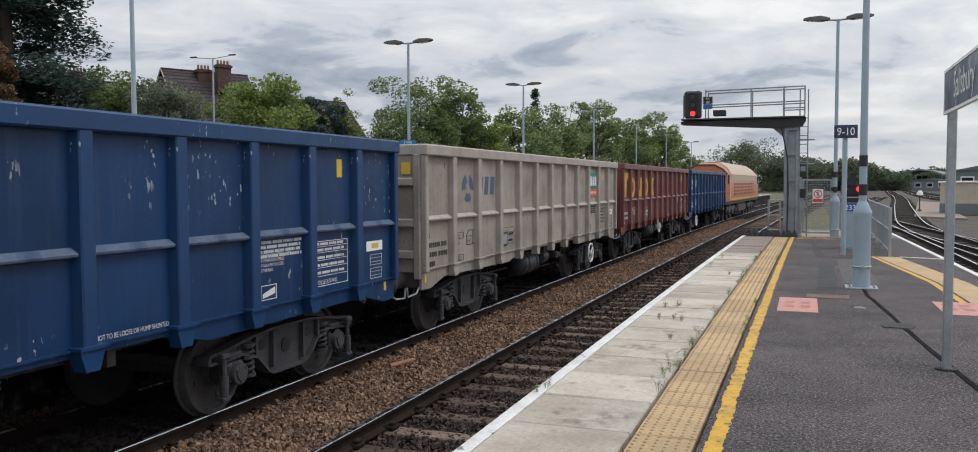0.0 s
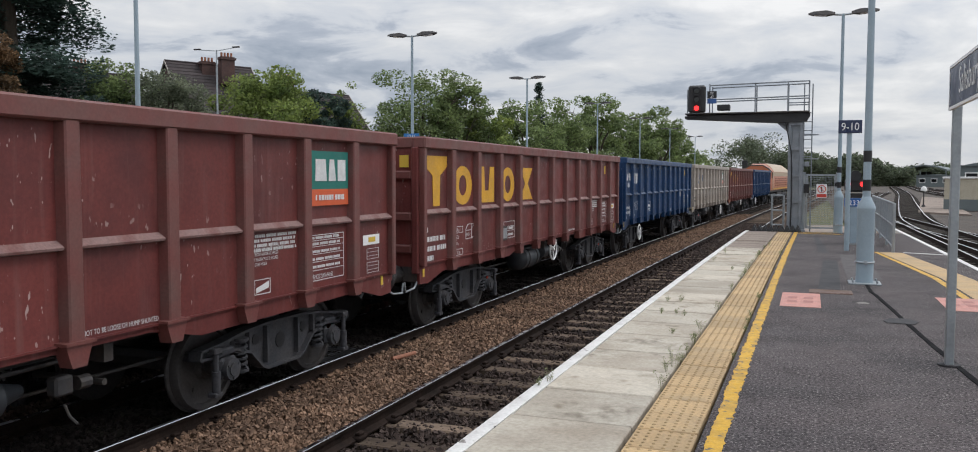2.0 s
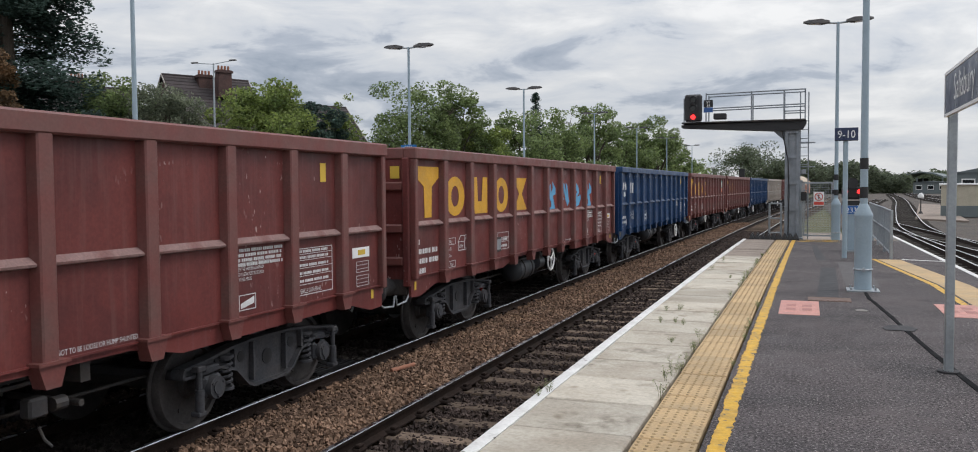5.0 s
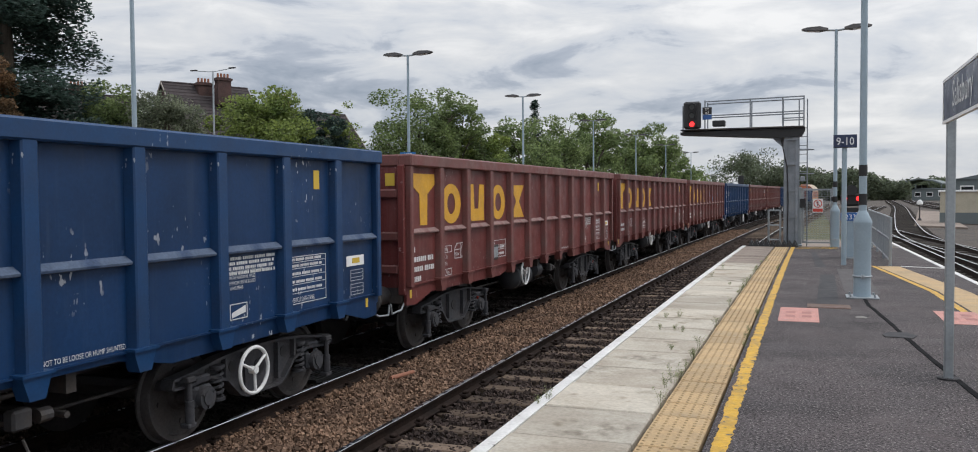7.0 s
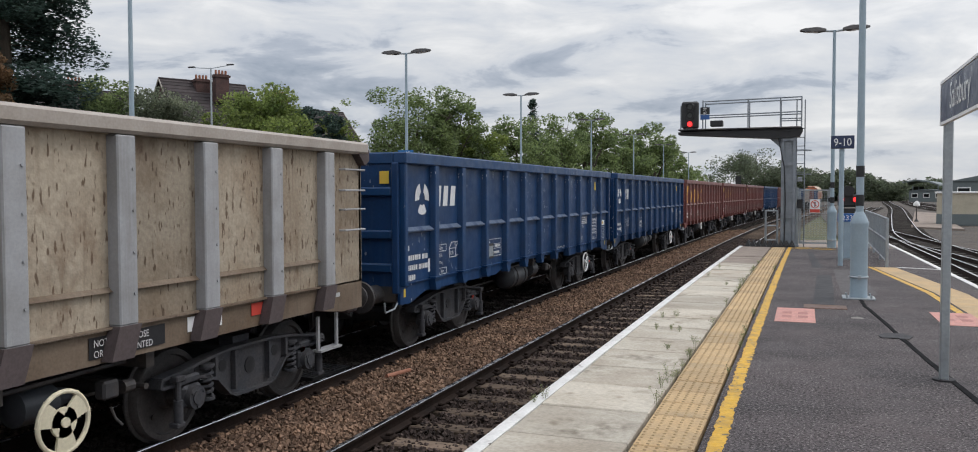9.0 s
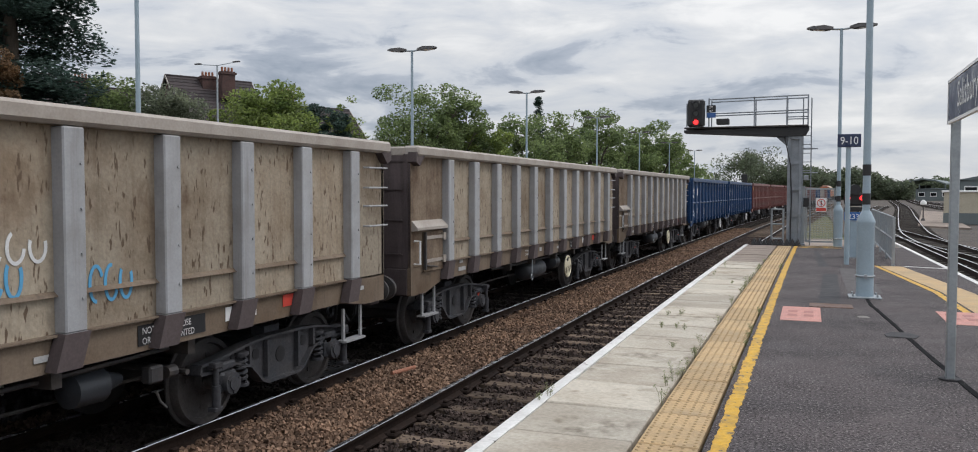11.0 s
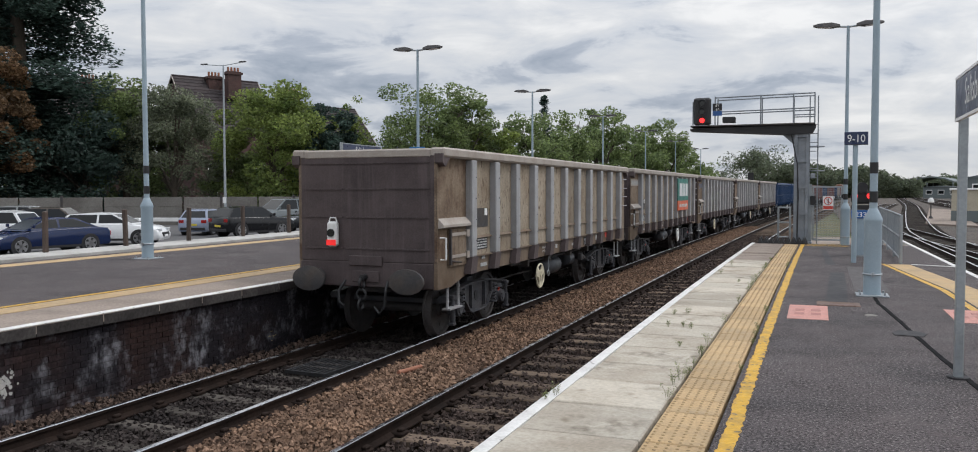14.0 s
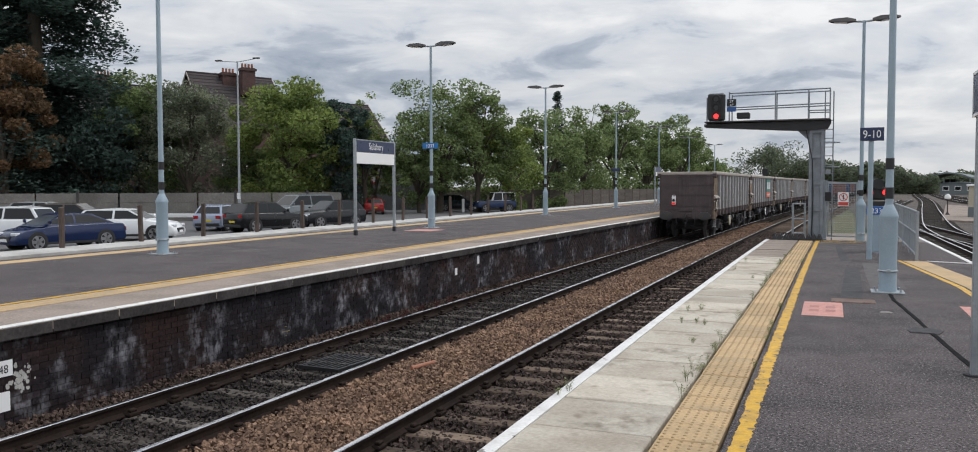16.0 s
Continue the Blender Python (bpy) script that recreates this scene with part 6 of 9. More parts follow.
for px_, py_ in ((-0.32, 11.2), (1.62, 11.55)):   # faded unreadable stencilling
    for r_ in range(2):
        for c_ in range(2):
            ground_strip("stencil_bar", "faded dark stencilled bar on pink paint", "stencil mark", [(px_ + 0.08 + 0.2 * c_, py_ + 0.38 + 0.36 * r_), (px_ + 0.08 + 0.2 * c_, py_ + 0.58 + 0.36 * r_)], [(px_ + 0.20 + 0.2 * c_, py_ + 0.38 + 0.36 * r_), (px_ + 0.20 + 0.2 * c_, py_ + 0.58 + 0.36 * r_)], material("faded_stencil_brown", (0.36, 0.17, 0.15), 0.8) if not (r_ or c_) else bpy.data.materials["faded_stencil_brown"], 0.008)
tagged(part("right_tactile_strip", Geo().add([(1.45, 20.1, 0.004), (1.9, 20.1, 0.004), (2.48, 15.2, 0.004), (2.75, 6.0, 0.004), (2.3, 6.0, 0.004), (2.02, 15.2, 0.004)], [(0, 1, 2, 5), (5, 2, 3, 4)]), TACTILE), "worn yellow tactile strip", "tactile strip", kind="structure")
tagged(part("right_yellow_line", Geo().add([(1.33, 20.15, 0.004), (1.42, 20.12, 0.004), (1.98, 15.2, 0.004), (2.26, 6.0, 0.004), (2.16, 6.0, 0.004), (1.88, 15.2, 0.004)], [(0, 1, 2, 5), (5, 2, 3, 4)]), YELLOW), "worn yellow painted line", "platform line", kind="structure")
g = Geo()
for a, b in (((-0.3, 25.9), (0.9, 25.9)), ((-0.3, 26.6), (0.9, 26.6)), ((-0.3, 25.9), (0.9, 26.6)), ((-0.3, 26.6), (0.9, 25.9))):
    d = (Vector(b) - Vector(a)).normalized()
    n = Vector((-d.y, d.x)) * 0.04
    g.add([(a[0] - n.x, a[1] - n.y, 0.004), (b[0] - n.x, b[1] - n.y, 0.004), (b[0] + n.x, b[1] + n.y, 0.004), (a[0] + n.x, a[1] + n.y, 0.004)], [(0, 1, 2, 3)])
tagged(part("keep_clear_box", g, YELLOW), "worn yellow crossed box before the gate", "platform marking", kind="structure")

# ---- lamps ----


def platform_lamp():
    w = thing("platform_lamp", "grey-blue steel platform lamp post with two flat lanterns", "lamp post", "platform lamps")
    part("base_plate", Geo().box(-0.23, 0.23, -0.23, 0.23, 0.0, 0.02, 0.004), GALV, w)
    for sx in (-1, 1):
        for sy in (-1, 1):
            part("bolt", Geo().cyl((sx * 0.17, sy * 0.17, 0.02), (sx * 0.17, sy * 0.17, 0.06), 0.016, n=6), GALV, w)
    part("sleeve", Geo().lathe([(0.02, 0.13), (0.12, 0.125), (1.10, 0.125), (1.14, 0.135), (1.17, 0.135), (1.32, 0.065), (1.33, 0.06)], (0, 0, 0), (0, 0, 1), 20), POST_BLUE, w, "thick grey-blue lower sleeve")
    part("clamp", Geo().ring((0, 0, 0.33), (0, 0, 1), 0.13, 0.016, 18, 6).box(-0.02, 0.02, -0.19, -0.12, 0.30, 0.36), GALV, w)
    part("pole", Geo().cyl((0, 0, 1.30), (0, 0, 6.45), 0.058, 0.042, 14), POST_BLUE, w)
    for z in (1.42, 1.86):
        part("band", Geo().cyl((0, 0, z), (0, 0, z + 0.17), 0.062, n=14), BLACK, w, "black band")
    part("crossarm", Geo().tube([(-0.35, 0, 6.45), (0, 0, 6.42), (0.35, 0, 6.45)], 0.03, 8), GALV, w)
    for s in (-1, 1):
        l = part("lantern", Geo().add([(s * x, y, z) for x, ww, z0, z1 in ((0.22, 0.10, 6.44, 6.50), (0.45, 0.17, 6.42, 6.56), (0.80, 0.15, 6.45, 6.55), (0.95, 0.06, 6.48, 6.52)) for y, z in ((-ww, z0), (ww, z0), (ww * 0.6, z1), (-ww * 0.6, z1))],
                                      [(k * 4 + i, k * 4 + (i + 1) % 4, k * 4 + 4 + (i + 1) % 4, k * 4 + 4 + i) for k in range(3) for i in range(4)] + [(3, 2, 1, 0), (12, 13, 14, 15)]), DARK_STEEL, w, "dark flat lantern")
        part("lens", Geo().add([(s * 0.45, -0.12, 6.417), (s * 0.45, 0.12, 6.417), (s * 0.80, 0.11, 6.444), (s * 0.80, -0.11, 6.444)], [(0, 1, 2, 3)]), SIGN_WHITE, l)
    return w


lp = platform_lamp()
lp.matrix_basis = pose(0.82, 14.1, 0)
copy_thing(lp, pose(0.81, 26.75, -0.1))
for x, y, tw in ((-13.62, 14.5, 0), (-13.2, 27.15, 0), (-13.42, 40.8, 2), (-13.5, 56.3, 0), (-13.57, 72.0, 3), (-13.5, 88.0, 0), (-13.2, 106.0, 0)):
    copy_thing(lp, pose(x, y, FAR_Z, 0, 0, tw))


def car_park_lamp(x, y, h, turn_, arm):
    w = thing("car_park_lamp", "slim galvanised car park lamp with two small lanterns", "lamp post", "car park lamps", at=pose(x, y, -0.9, 0, 0, turn_))
    part("pole", Geo().cyl((0, 0, 0), (0, 0, h), 0.095, 0.045, 12), GALV, w)
    part("notice_board", Geo().box(-0.12, 0.12, -0.09, -0.07, 1.7, 2.1), SIGN_WHITE, w, "small white notice")
    for s in (-1, 1):
        part("arm", Geo().cyl((0, 0, h - 0.05), (s * arm, 0, h + 0.1), 0.025, n=8), GALV, w)
        part("lantern", Geo().box(s * arm - 0.25, s * arm + 0.25, -0.10, 0.10, h + 0.08, h + 0.16, 0.03), DARK_STEEL, w)


car_park_lamp(-35.7, 44.9, 10.6, 0, 1.5)
car_park_lamp(-30.9, 79.5, 10.2, 0, 0.3)

# ---- signs ----


def sign_text(txt, size, m, parent, matrix, squeeze=1.0):
    ob = part("lettering", text_mesh(txt, size, m, squeeze, "CENTER"), None, parent)
    ob.matrix_basis = matrix
    return ob


def station_sign():
    w = thing("station_name_sign", "navy and white station name board on two pale posts", "station sign")
    for y in (22.18, 24.63):
        p = part("post", Geo().box(-13.38, -13.30, y - 0.04, y + 0.04, FAR_Z, 3.06, 0.008), GALV, w)
        part("post_foot", Geo().box(-13.385, -13.295, y - 0.045, y + 0.045, FAR_Z, FAR_Z + 0.16), BLACK, p)
    part("navy_panel", Geo().box(-13.36, -13.30, 22.23, 24.58, 2.66, 3.02, 0.006), NAVY, w)
    part("white_panel", Geo().box(-13.36, -13.30, 22.23, 24.58, 2.31, 2.655, 0.006), SIGN_WHITE, w)
    part("border", Geo().box(-13.37, -13.29, 22.22, 24.59, 3.02, 3.05), GALV, w)
    sign_text("Salisbury", 0.30, SIGN_WHITE, w, pose(-13.294, 23.4, 2.76), 0.85)


def near_sign():
    w = thing("station_name_sign", "navy station name board with white rim on grey posts", "station sign")
    x = 1.16
    for y in (8.15, 5.1):
        part("post", Geo().box(x - 0.035, x + 0.035, y - 0.035, y + 0.035, 0.0, 2.56, 0.008), GALV, w)
        part("post_collar", Geo().cyl((x, y, 0.0), (x, y, 0.015), 0.09, n=16), PATCH_DARK, w)
    part("navy_panel", Geo().box(x - 0.055, x - 0.036, 5.12, 8.19, 2.22, 2.545, 0.004), NAVY, w)
    for z in (2.195, 2.545):
        part("rim", Geo().box(x - 0.06, x - 0.03, 5.1, 8.2, z, z + 0.024), SIGN_WHITE, w)
    part("rim", Geo().box(x - 0.06, x - 0.03, 8.19, 8.21, 2.195, 2.569), SIGN_WHITE, w)
    t = part("lettering", text_mesh("Salisbury", 0.30, SIGN_WHITE, 0.85), None, w)
    t.matrix_basis = Matrix.Translation((x - 0.058, 7.72, 2.30)) @ Matrix.Rotation(math.pi, 4, "Z")


station_sign()
near_sign()


def stop_board():
    w = thing("car_stop_sign", "dark stop board reading 9-10 on a slim grey post", "stop sign")
    part("post", Geo().cyl((0.80, 20.3, 0), (0.80, 20.3, 2.62), 0.055, n=12), POST_BLUE, w)
    part("panel", Geo().box(0.57, 1.05, 20.22, 20.25, 2.60, 2.88, 0.004), NAVY, w)
    part("panel_rim", Geo().box(0.57, 1.05, 20.218, 20.222, 2.59, 2.605), BLACK, w)
    sign_text("9-10", 0.24, SIGN_WHITE, w, Matrix.Translation((0.81, 20.213, 2.655)) @ Matrix.Rotation(-math.pi / 2, 4, "Z"), 0.85)


stop_board()


def platform_signal():
    w = thing("platform_signal", "black two-light signal showing red on a grey box post", "railway signal")
    x, y = 1.04, 22.3
    part("base", Geo().box(x - 0.16, x + 0.16, y - 0.12, y + 0.12, 0.0, 0.03), GALV, w)
    part("post", Geo().box(x - 0.10, x + 0.10, y - 0.06, y + 0.06, 0.03, 1.05, 0.01), POST_BLUE, w)
    part("blue_plate", Geo().box(x - 0.24, x + 0.18, y - 0.08, y - 0.065, 0.92, 1.12, 0.003), plain("blue_enamel", (0.02, 0.11, 0.36), 0.4), w)
    part("black_plate", Geo().box(x - 0.24, x + 0.18, y - 0.082, y - 0.065, 1.13, 1.24, 0.003), BLACK, w)
    sign_text("233", 0.17, SIGN_WHITE, w, Matrix.Translation((x - 0.02, y - 0.086, 0.955)) @ Matrix.Rotation(-math.pi / 2, 4, "Z"))
    h = part("signal_head", Geo().box(x - 0.24, x + 0.24, y - 0.10, y + 0.14, 1.27, 1.58, 0.05).cyl((x, y - 0.16, 1.66), (x, y + 0.12, 1.66), 0.13, n=16), BLACK, w)
    for s in (-1, 1):
        part("red_light", Geo().cyl((x + s * 0.16, y - 0.125, 1.46), (x + s * 0.16, y - 0.10, 1.46), 0.06, n=16), RED_GLOW, h)
        part("hood", Geo().ring((x + s * 0.16, y - 0.14, 1.46), (0, 1, 0), 0.085, 0.012, 18, 6), BLACK, h)
    part("cable_cabinet", Geo().box(x - 0.02, x + 0.26, y + 0.2, y + 0.5, 0, 0.95, 0.02), POST_BLUE, w)


platform_signal()


def small_sign():
    w = thing("station_name_sign", "small far station name board on two posts", "station sign")
    for y in (62.0, 64.2):
        part("post", Geo().box(-12.0, -11.92, y - 0.04, y + 0.04, FAR_Z, 3.0, 0.008), GALV, w)
    part("navy_panel", Geo().box(-12.0, -11.93, 62.05, 64.15, 2.64, 2.98, 0.006), NAVY, w)
    part("white_panel", Geo().box(-12.0, -11.93, 62.05, 64.15, 2.35, 2.635, 0.006), SIGN_WHITE, w)


small_sign()
for x, y, z in ((-13.2, 27.15, 2.95), (-13.5, 56.3, 2.6)):
    nb = thing("lamp_plate", "small blue plate fixed to a platform lamp", "plate", "lamp plates")
    part("plate", Geo().box(x - 0.30, x + 0.30, y - 0.09, y - 0.07, z, z + 0.2, 0.004), NAVY if y > 30 else plain("bright_blue_plate", (0.02, 0.16, 0.42), 0.4), nb)
    part("bracket", Geo().box(x - 0.05, x + 0.05, y - 0.075, y + 0.05, z + 0.06, z + 0.14), GALV, nb)
    if y < 30:
        sign_text("1235", 0.17, SIGN_WHITE, nb, Matrix.Translation((x, y - 0.093, z + 0.04)) @ Matrix.Rotation(-math.pi / 2, 4, "Z"))

# ---- cantilever signal gantry ----


GANTRY_STEEL = material("weathered_galvanised_steel", (0.25, 0.272, 0.30), 0.6, 0.2, second=(0.16, 0.175, 0.19), patch=0.7, patch_scale=3, grain=0.12)


def gantry():
    w = thing("signal_gantry", "grey steel cantilever signal gantry with railed walkway", "signal gantry")
    x, y = -0.42, 27.5
    for s in (-1, 1):
        part("post_channel", Geo().box(x + s * 0.165 - 0.045, x + s * 0.165 + 0.045, y - 0.20, y - 0.17, -0.3, 3.45, 0.006).box(x + s * 0.20 - 0.012, x + s * 0.20 + 0.012, y - 0.17, y + 0.17, -0.3, 3.45).box(x + s * 0.165 - 0.045, x + s * 0.165 + 0.045, y + 0.17, y + 0.20, -0.3, 3.45, 0.006), GANTRY_STEEL, w)
    part("post_web", Geo().box(x - 0.18, x + 0.18, y - 0.15, y - 0.13, -0.3, 3.45), GANTRY_STEEL, w)
    for z in (0.05, 0.85, 1.65, 2.45, 3.2):
        part("tie_plate", Geo().box(x - 0.19, x + 0.19, y - 0.212, y - 0.202, z, z + 0.10), GANTRY_STEEL, w)
    part("foot_plate", Geo().box(x - 0.32, x + 0.32, y - 0.32, y + 0.32, -0.3, 0.03), GANTRY_STEEL, w)
    part("boom", Geo().prism([(-3.72, 3.46), (-3.72, 3.54), (-0.02, 3.58), (-0.02, 3.50), (-0.12, 3.32), (-0.75, 3.28)], 1, y - 0.28, y + 0.28), BLACK, w, "dark tapered steel boom")
    part("brace", Geo().prism([(-0.98, 3.30), (-0.62, 3.30), (-0.62, 3.0), (-0.66, 3.0)], 1, y - 0.1, y + 0.1), GANTRY_STEEL, w)
    part("deck", Geo().box(-3.70, -0.04, y - 0.40, y + 0.40, 3.58, 3.62), DARK_STEEL, w)
    for yy in (y - 0.40, y + 0.40):
        for xx in (-3.62, -2.95, -1.6, -0.66, -0.06):
            part("rail_post", Geo().cyl((xx, yy, 3.6), (xx, yy, 4.50 if xx > -3.3 else 4.36), 0.02, n=8), GANTRY_STEEL, w)
        for z in (4.06, 4.50):
            part("handrail", Geo().cyl((-2.95, yy, z - 0.04), (-0.06, yy, z), 0.02, n=8), GANTRY_STEEL, w)
        part("knee_rail", Geo().cyl((-0.66, yy, 3.86), (-0.06, yy, 3.86), 0.018, n=8), GANTRY_STEEL, w)
    part("end_rail", Geo().tube([(-0.06, y - 0.4, 4.5), (-0.06, y + 0.4, 4.5)], 0.02, 8), GANTRY_STEEL, w)
    h = part("signal_head", Geo().box(-3.58, -3.06, y - 0.62, y - 0.40, 3.62, 4.46, 0.05), BLACK, w, "black three-aspect signal head")
    for k, z in enumerate((4.28, 4.02, 3.76)):
        part("lens", Geo().cyl((-3.32, y - 0.645, z), (-3.32, y - 0.62, z), 0.075, n=18), RED_GLOW if k == 2 else LENS_DARK, h)
        part("hood", Geo().ring((-3.32, y - 0.66, z), (0, 1, 0), 0.125, 0.014, 20, 6), BLACK, h)
    p = part("identity_plate", Geo().box(-3.02, -2.74, y - 0.46, y - 0.44, 4.06, 4.28), BLACK, w, "black identity plate")
    part("blue_plate", Geo().box(-3.02, -2.74, y - 0.46, y - 0.44, 3.90, 4.05), plain("blue_plate_enamel", (0.03, 0.10, 0.3), 0.4), p)
    ob = part("lettering", text_mesh("SY\n47", 0.11, SIGN_WHITE, 1.0, "CENTER"), None, w)
    ob.matrix_basis = Matrix.Translation((-2.88, y - 0.465, 4.18)) @ Matrix.Rotation(-math.pi / 2, 4, "Z")
    part("equipment_box", Geo().box(-2.72, -2.34, y - 0.5, y - 0.2, 3.68, 3.86, 0.02), BLACK, w)
    # caged ladder behind the post
    for s in (-1, 1):
        part("ladder_stile", Geo().cyl((x + 0.34 + s * 0.12, y + 0.5, -0.3), (x + 0.34 + s * 0.12, y + 0.5, 4.5), 0.018, n=8), GANTRY_STEEL, w)
    for k in range(14):
        part("rung", Geo().cyl((x + 0.22, y + 0.5, 0.1 + k * 0.27), (x + 0.46, y + 0.5, 0.1 + k * 0.27), 0.012, n=6), GANTRY_STEEL, w)
    for z in (2.2, 2.95):
        part("ladder_hoop", Geo().ring((x + 0.34, y + 0.75, z), (0, 0, 1), 0.32, 0.014, 20, 6), GANTRY_STEEL, w)
    part("cable", Geo().tube([(x - 0.1, y - 0.215, 0.1), (x - 0.08, y - 0.215, 1.4), (x - 0.12, y - 0.215, 2.4), (x - 0.3, y - 0.215, 3.3)], 0.016, 6), BLACK, w)
    lb = part("light_box", Geo().box(x + 0.26, x + 0.40, y - 0.25, y - 0.10, 1.95, 2.10, 0.02), GANTRY_STEEL, w)


gantry()


def gate():
    w = thing("mesh_gate", "galvanised steel mesh gate closing the platform end", "gate")
    y = 27.6
    for x in (-0.16, 0.80):
        part("gate_post", Geo().box(x - 0.05, x + 0.05, y - 0.05, y + 0.05, -0.1, 1.78, 0.008), GALV, w)
    part("gate_frame", Geo().box(-0.10, -0.05, y - 0.02, y + 0.02, 0.06, 1.72).box(0.70, 0.745, y - 0.02, y + 0.02, 0.06, 1.72).box(-0.05, 0.70, y - 0.02, y + 0.02, 0.06, 0.11).box(-0.05, 0.70, y - 0.02, y + 0.02, 1.67, 1.72), GALV, w)
    for i in range(17):
        part("mesh_bar", Geo().box(-0.03 + i * 0.043, -0.024 + i * 0.043, y - 0.005, y + 0.005, 0.11, 1.67), GALV, w)
    for k in range(22):
        part("mesh_wire", Geo().box(-0.05, 0.70, y - 0.012, y - 0.006, 0.15 + k * 0.07, 0.158 + k * 0.07), GALV, w)
    part("lock_box", Geo().box(-0.16, 0.0, y - 0.10, y - 0.02, 1.15, 1.42, 0.01), BLACK, w)
    for z in (0.35, 1.35):
        part("hinge", Geo().box(0.72, 0.84, y - 0.08, y - 0.04, z, z + 0.12, 0.01), BLACK, w)
    s = part("notice", Geo().box(0.20, 0.50, y - 0.04, y - 0.03, 1.0, 1.42), SIGN_WHITE, w, "white and red no-walking notice")
    part("notice_ring", Geo().ring((0.35, y - 0.045, 1.27), (0, 1, 0), 0.11, 0.012, 24, 6), LABEL_RED, s)
    part("notice_bar", Geo().cyl((0.28, y - 0.046, 1.35), (0.42, y - 0.046, 1.19), 0.010, n=6), LABEL_RED, s)
    part("notice_figure", Geo().box(0.335, 0.365, y - 0.043, y - 0.040, 1.19, 1.34), MARK_BLACK, s)
    part("notice_strip", Geo().box(0.21, 0.49, y - 0.044, y - 0.041, 1.02, 1.12), LABEL_RED, s)


gate()


def spikes():
    w = thing("anti_trespass_panel", "black ridged anti-trespass panels at the platform end", "trespass guard")
    part("base_sheet", Geo().box(-1.62, -0.2, 26.65, 27.35, 0.0, 0.03), BLACK, w)
    for r in range(3):
        for k in range(9):
            x, y = -1.55 + k * 0.155 + 0.03 * (r % 2), 26.72 + r * 0.22
            part("ridge", Geo().add([(x - 0.07, y - 0.07, 0.03), (x + 0.07, y - 0.07, 0.03), (x + 0.07, y + 0.12, 0.03), (x - 0.07, y + 0.12, 0.03), (x, y - 0.03, 0.19), (x, y + 0.08, 0.19)],
                                    [(0, 1, 4), (1, 2, 5, 4), (2, 3, 5), (3, 0, 4, 5), (3, 2, 1, 0)]), BLACK, w)


spikes()


def railing(pts, h, infill, label):
    w = thing("handrail", label, "railing", "platform railings")
    for (a, b) in zip(pts[:-1], pts[1:]):
        A, B = Vector((*a, 0)), Vector((*b, 0))
        for z in (h, h * 0.55, 0.12):
            part("rail", Geo().cyl(A + Vector((0, 0, z)), B + Vector((0, 0, z)), 0.024, n=8), GALV, w)
        if infill:
            n = int((B - A).length / 0.12)
            for i in range(1, n):
                p = A.lerp(B, i / n)
                part("baluster", Geo().cyl(p + Vector((0, 0, 0.12)), p + Vector((0, 0, h)), 0.008, n=6), GALV, w)
    for p in pts:
        part("post", Geo().box(p[0] - 0.03, p[0] + 0.03, p[1] - 0.03, p[1] + 0.03, -0.25, h + 0.02, 0.006), GALV, w)


railing([(1.73, 20.2), (1.78, 22.5), (1.82, 25.0), (1.86, 27.5), (1.90, 29.5)], 1.05, True, "galvanised railing with upright bars beside the platform")
railing([(-1.10, 28.3), (-0.75, 28.3)], 1.05, False, "short galvanised hoop railing by the track")

# wooden bollards at the back of the far platform
WOOD = material("weathered_bollard_wood", (0.085, 0.060, 0.048), 0.85, second=(0.05, 0.038, 0.032), patch=0.8, patch_scale=5, grain=0.3, grain_scale=30, stretch=(1, 1, 0.15), each=0.2)
b0 = thing("wooden_bollard", "weathered brown wooden bollard behind the platform", "bollard", "bollards")
part("post", Geo().box(-0.05, 0.05, -0.05, 0.05, -0.1, 0.93, 0.012), WOOD, b0)
part("top", Geo().add([(-0.05, -0.05, 0.93), (0.05, -0.05, 0.93), (0.05, 0.05, 0.93), (-0.05, 0.05, 0.93), (0, 0, 0.945)], [(0, 1, 4), (1, 2, 4), (2, 3, 4), (3, 0, 4)]), WOOD, b0)
b0.matrix_basis = pose(-16.35, 11.86, FAR_Z + 0.08, 1, 0, 3)
for k in range(1, 17):
    copy_thing(b0, pose(-16.35 + 0.03 * (k % 3), 11.86 + 2.37 * k, FAR_Z + 0.08, (k * 7 % 5 - 2) * 0.5, (k * 3 % 5 - 2) * 0.5, k * 13 % 8))

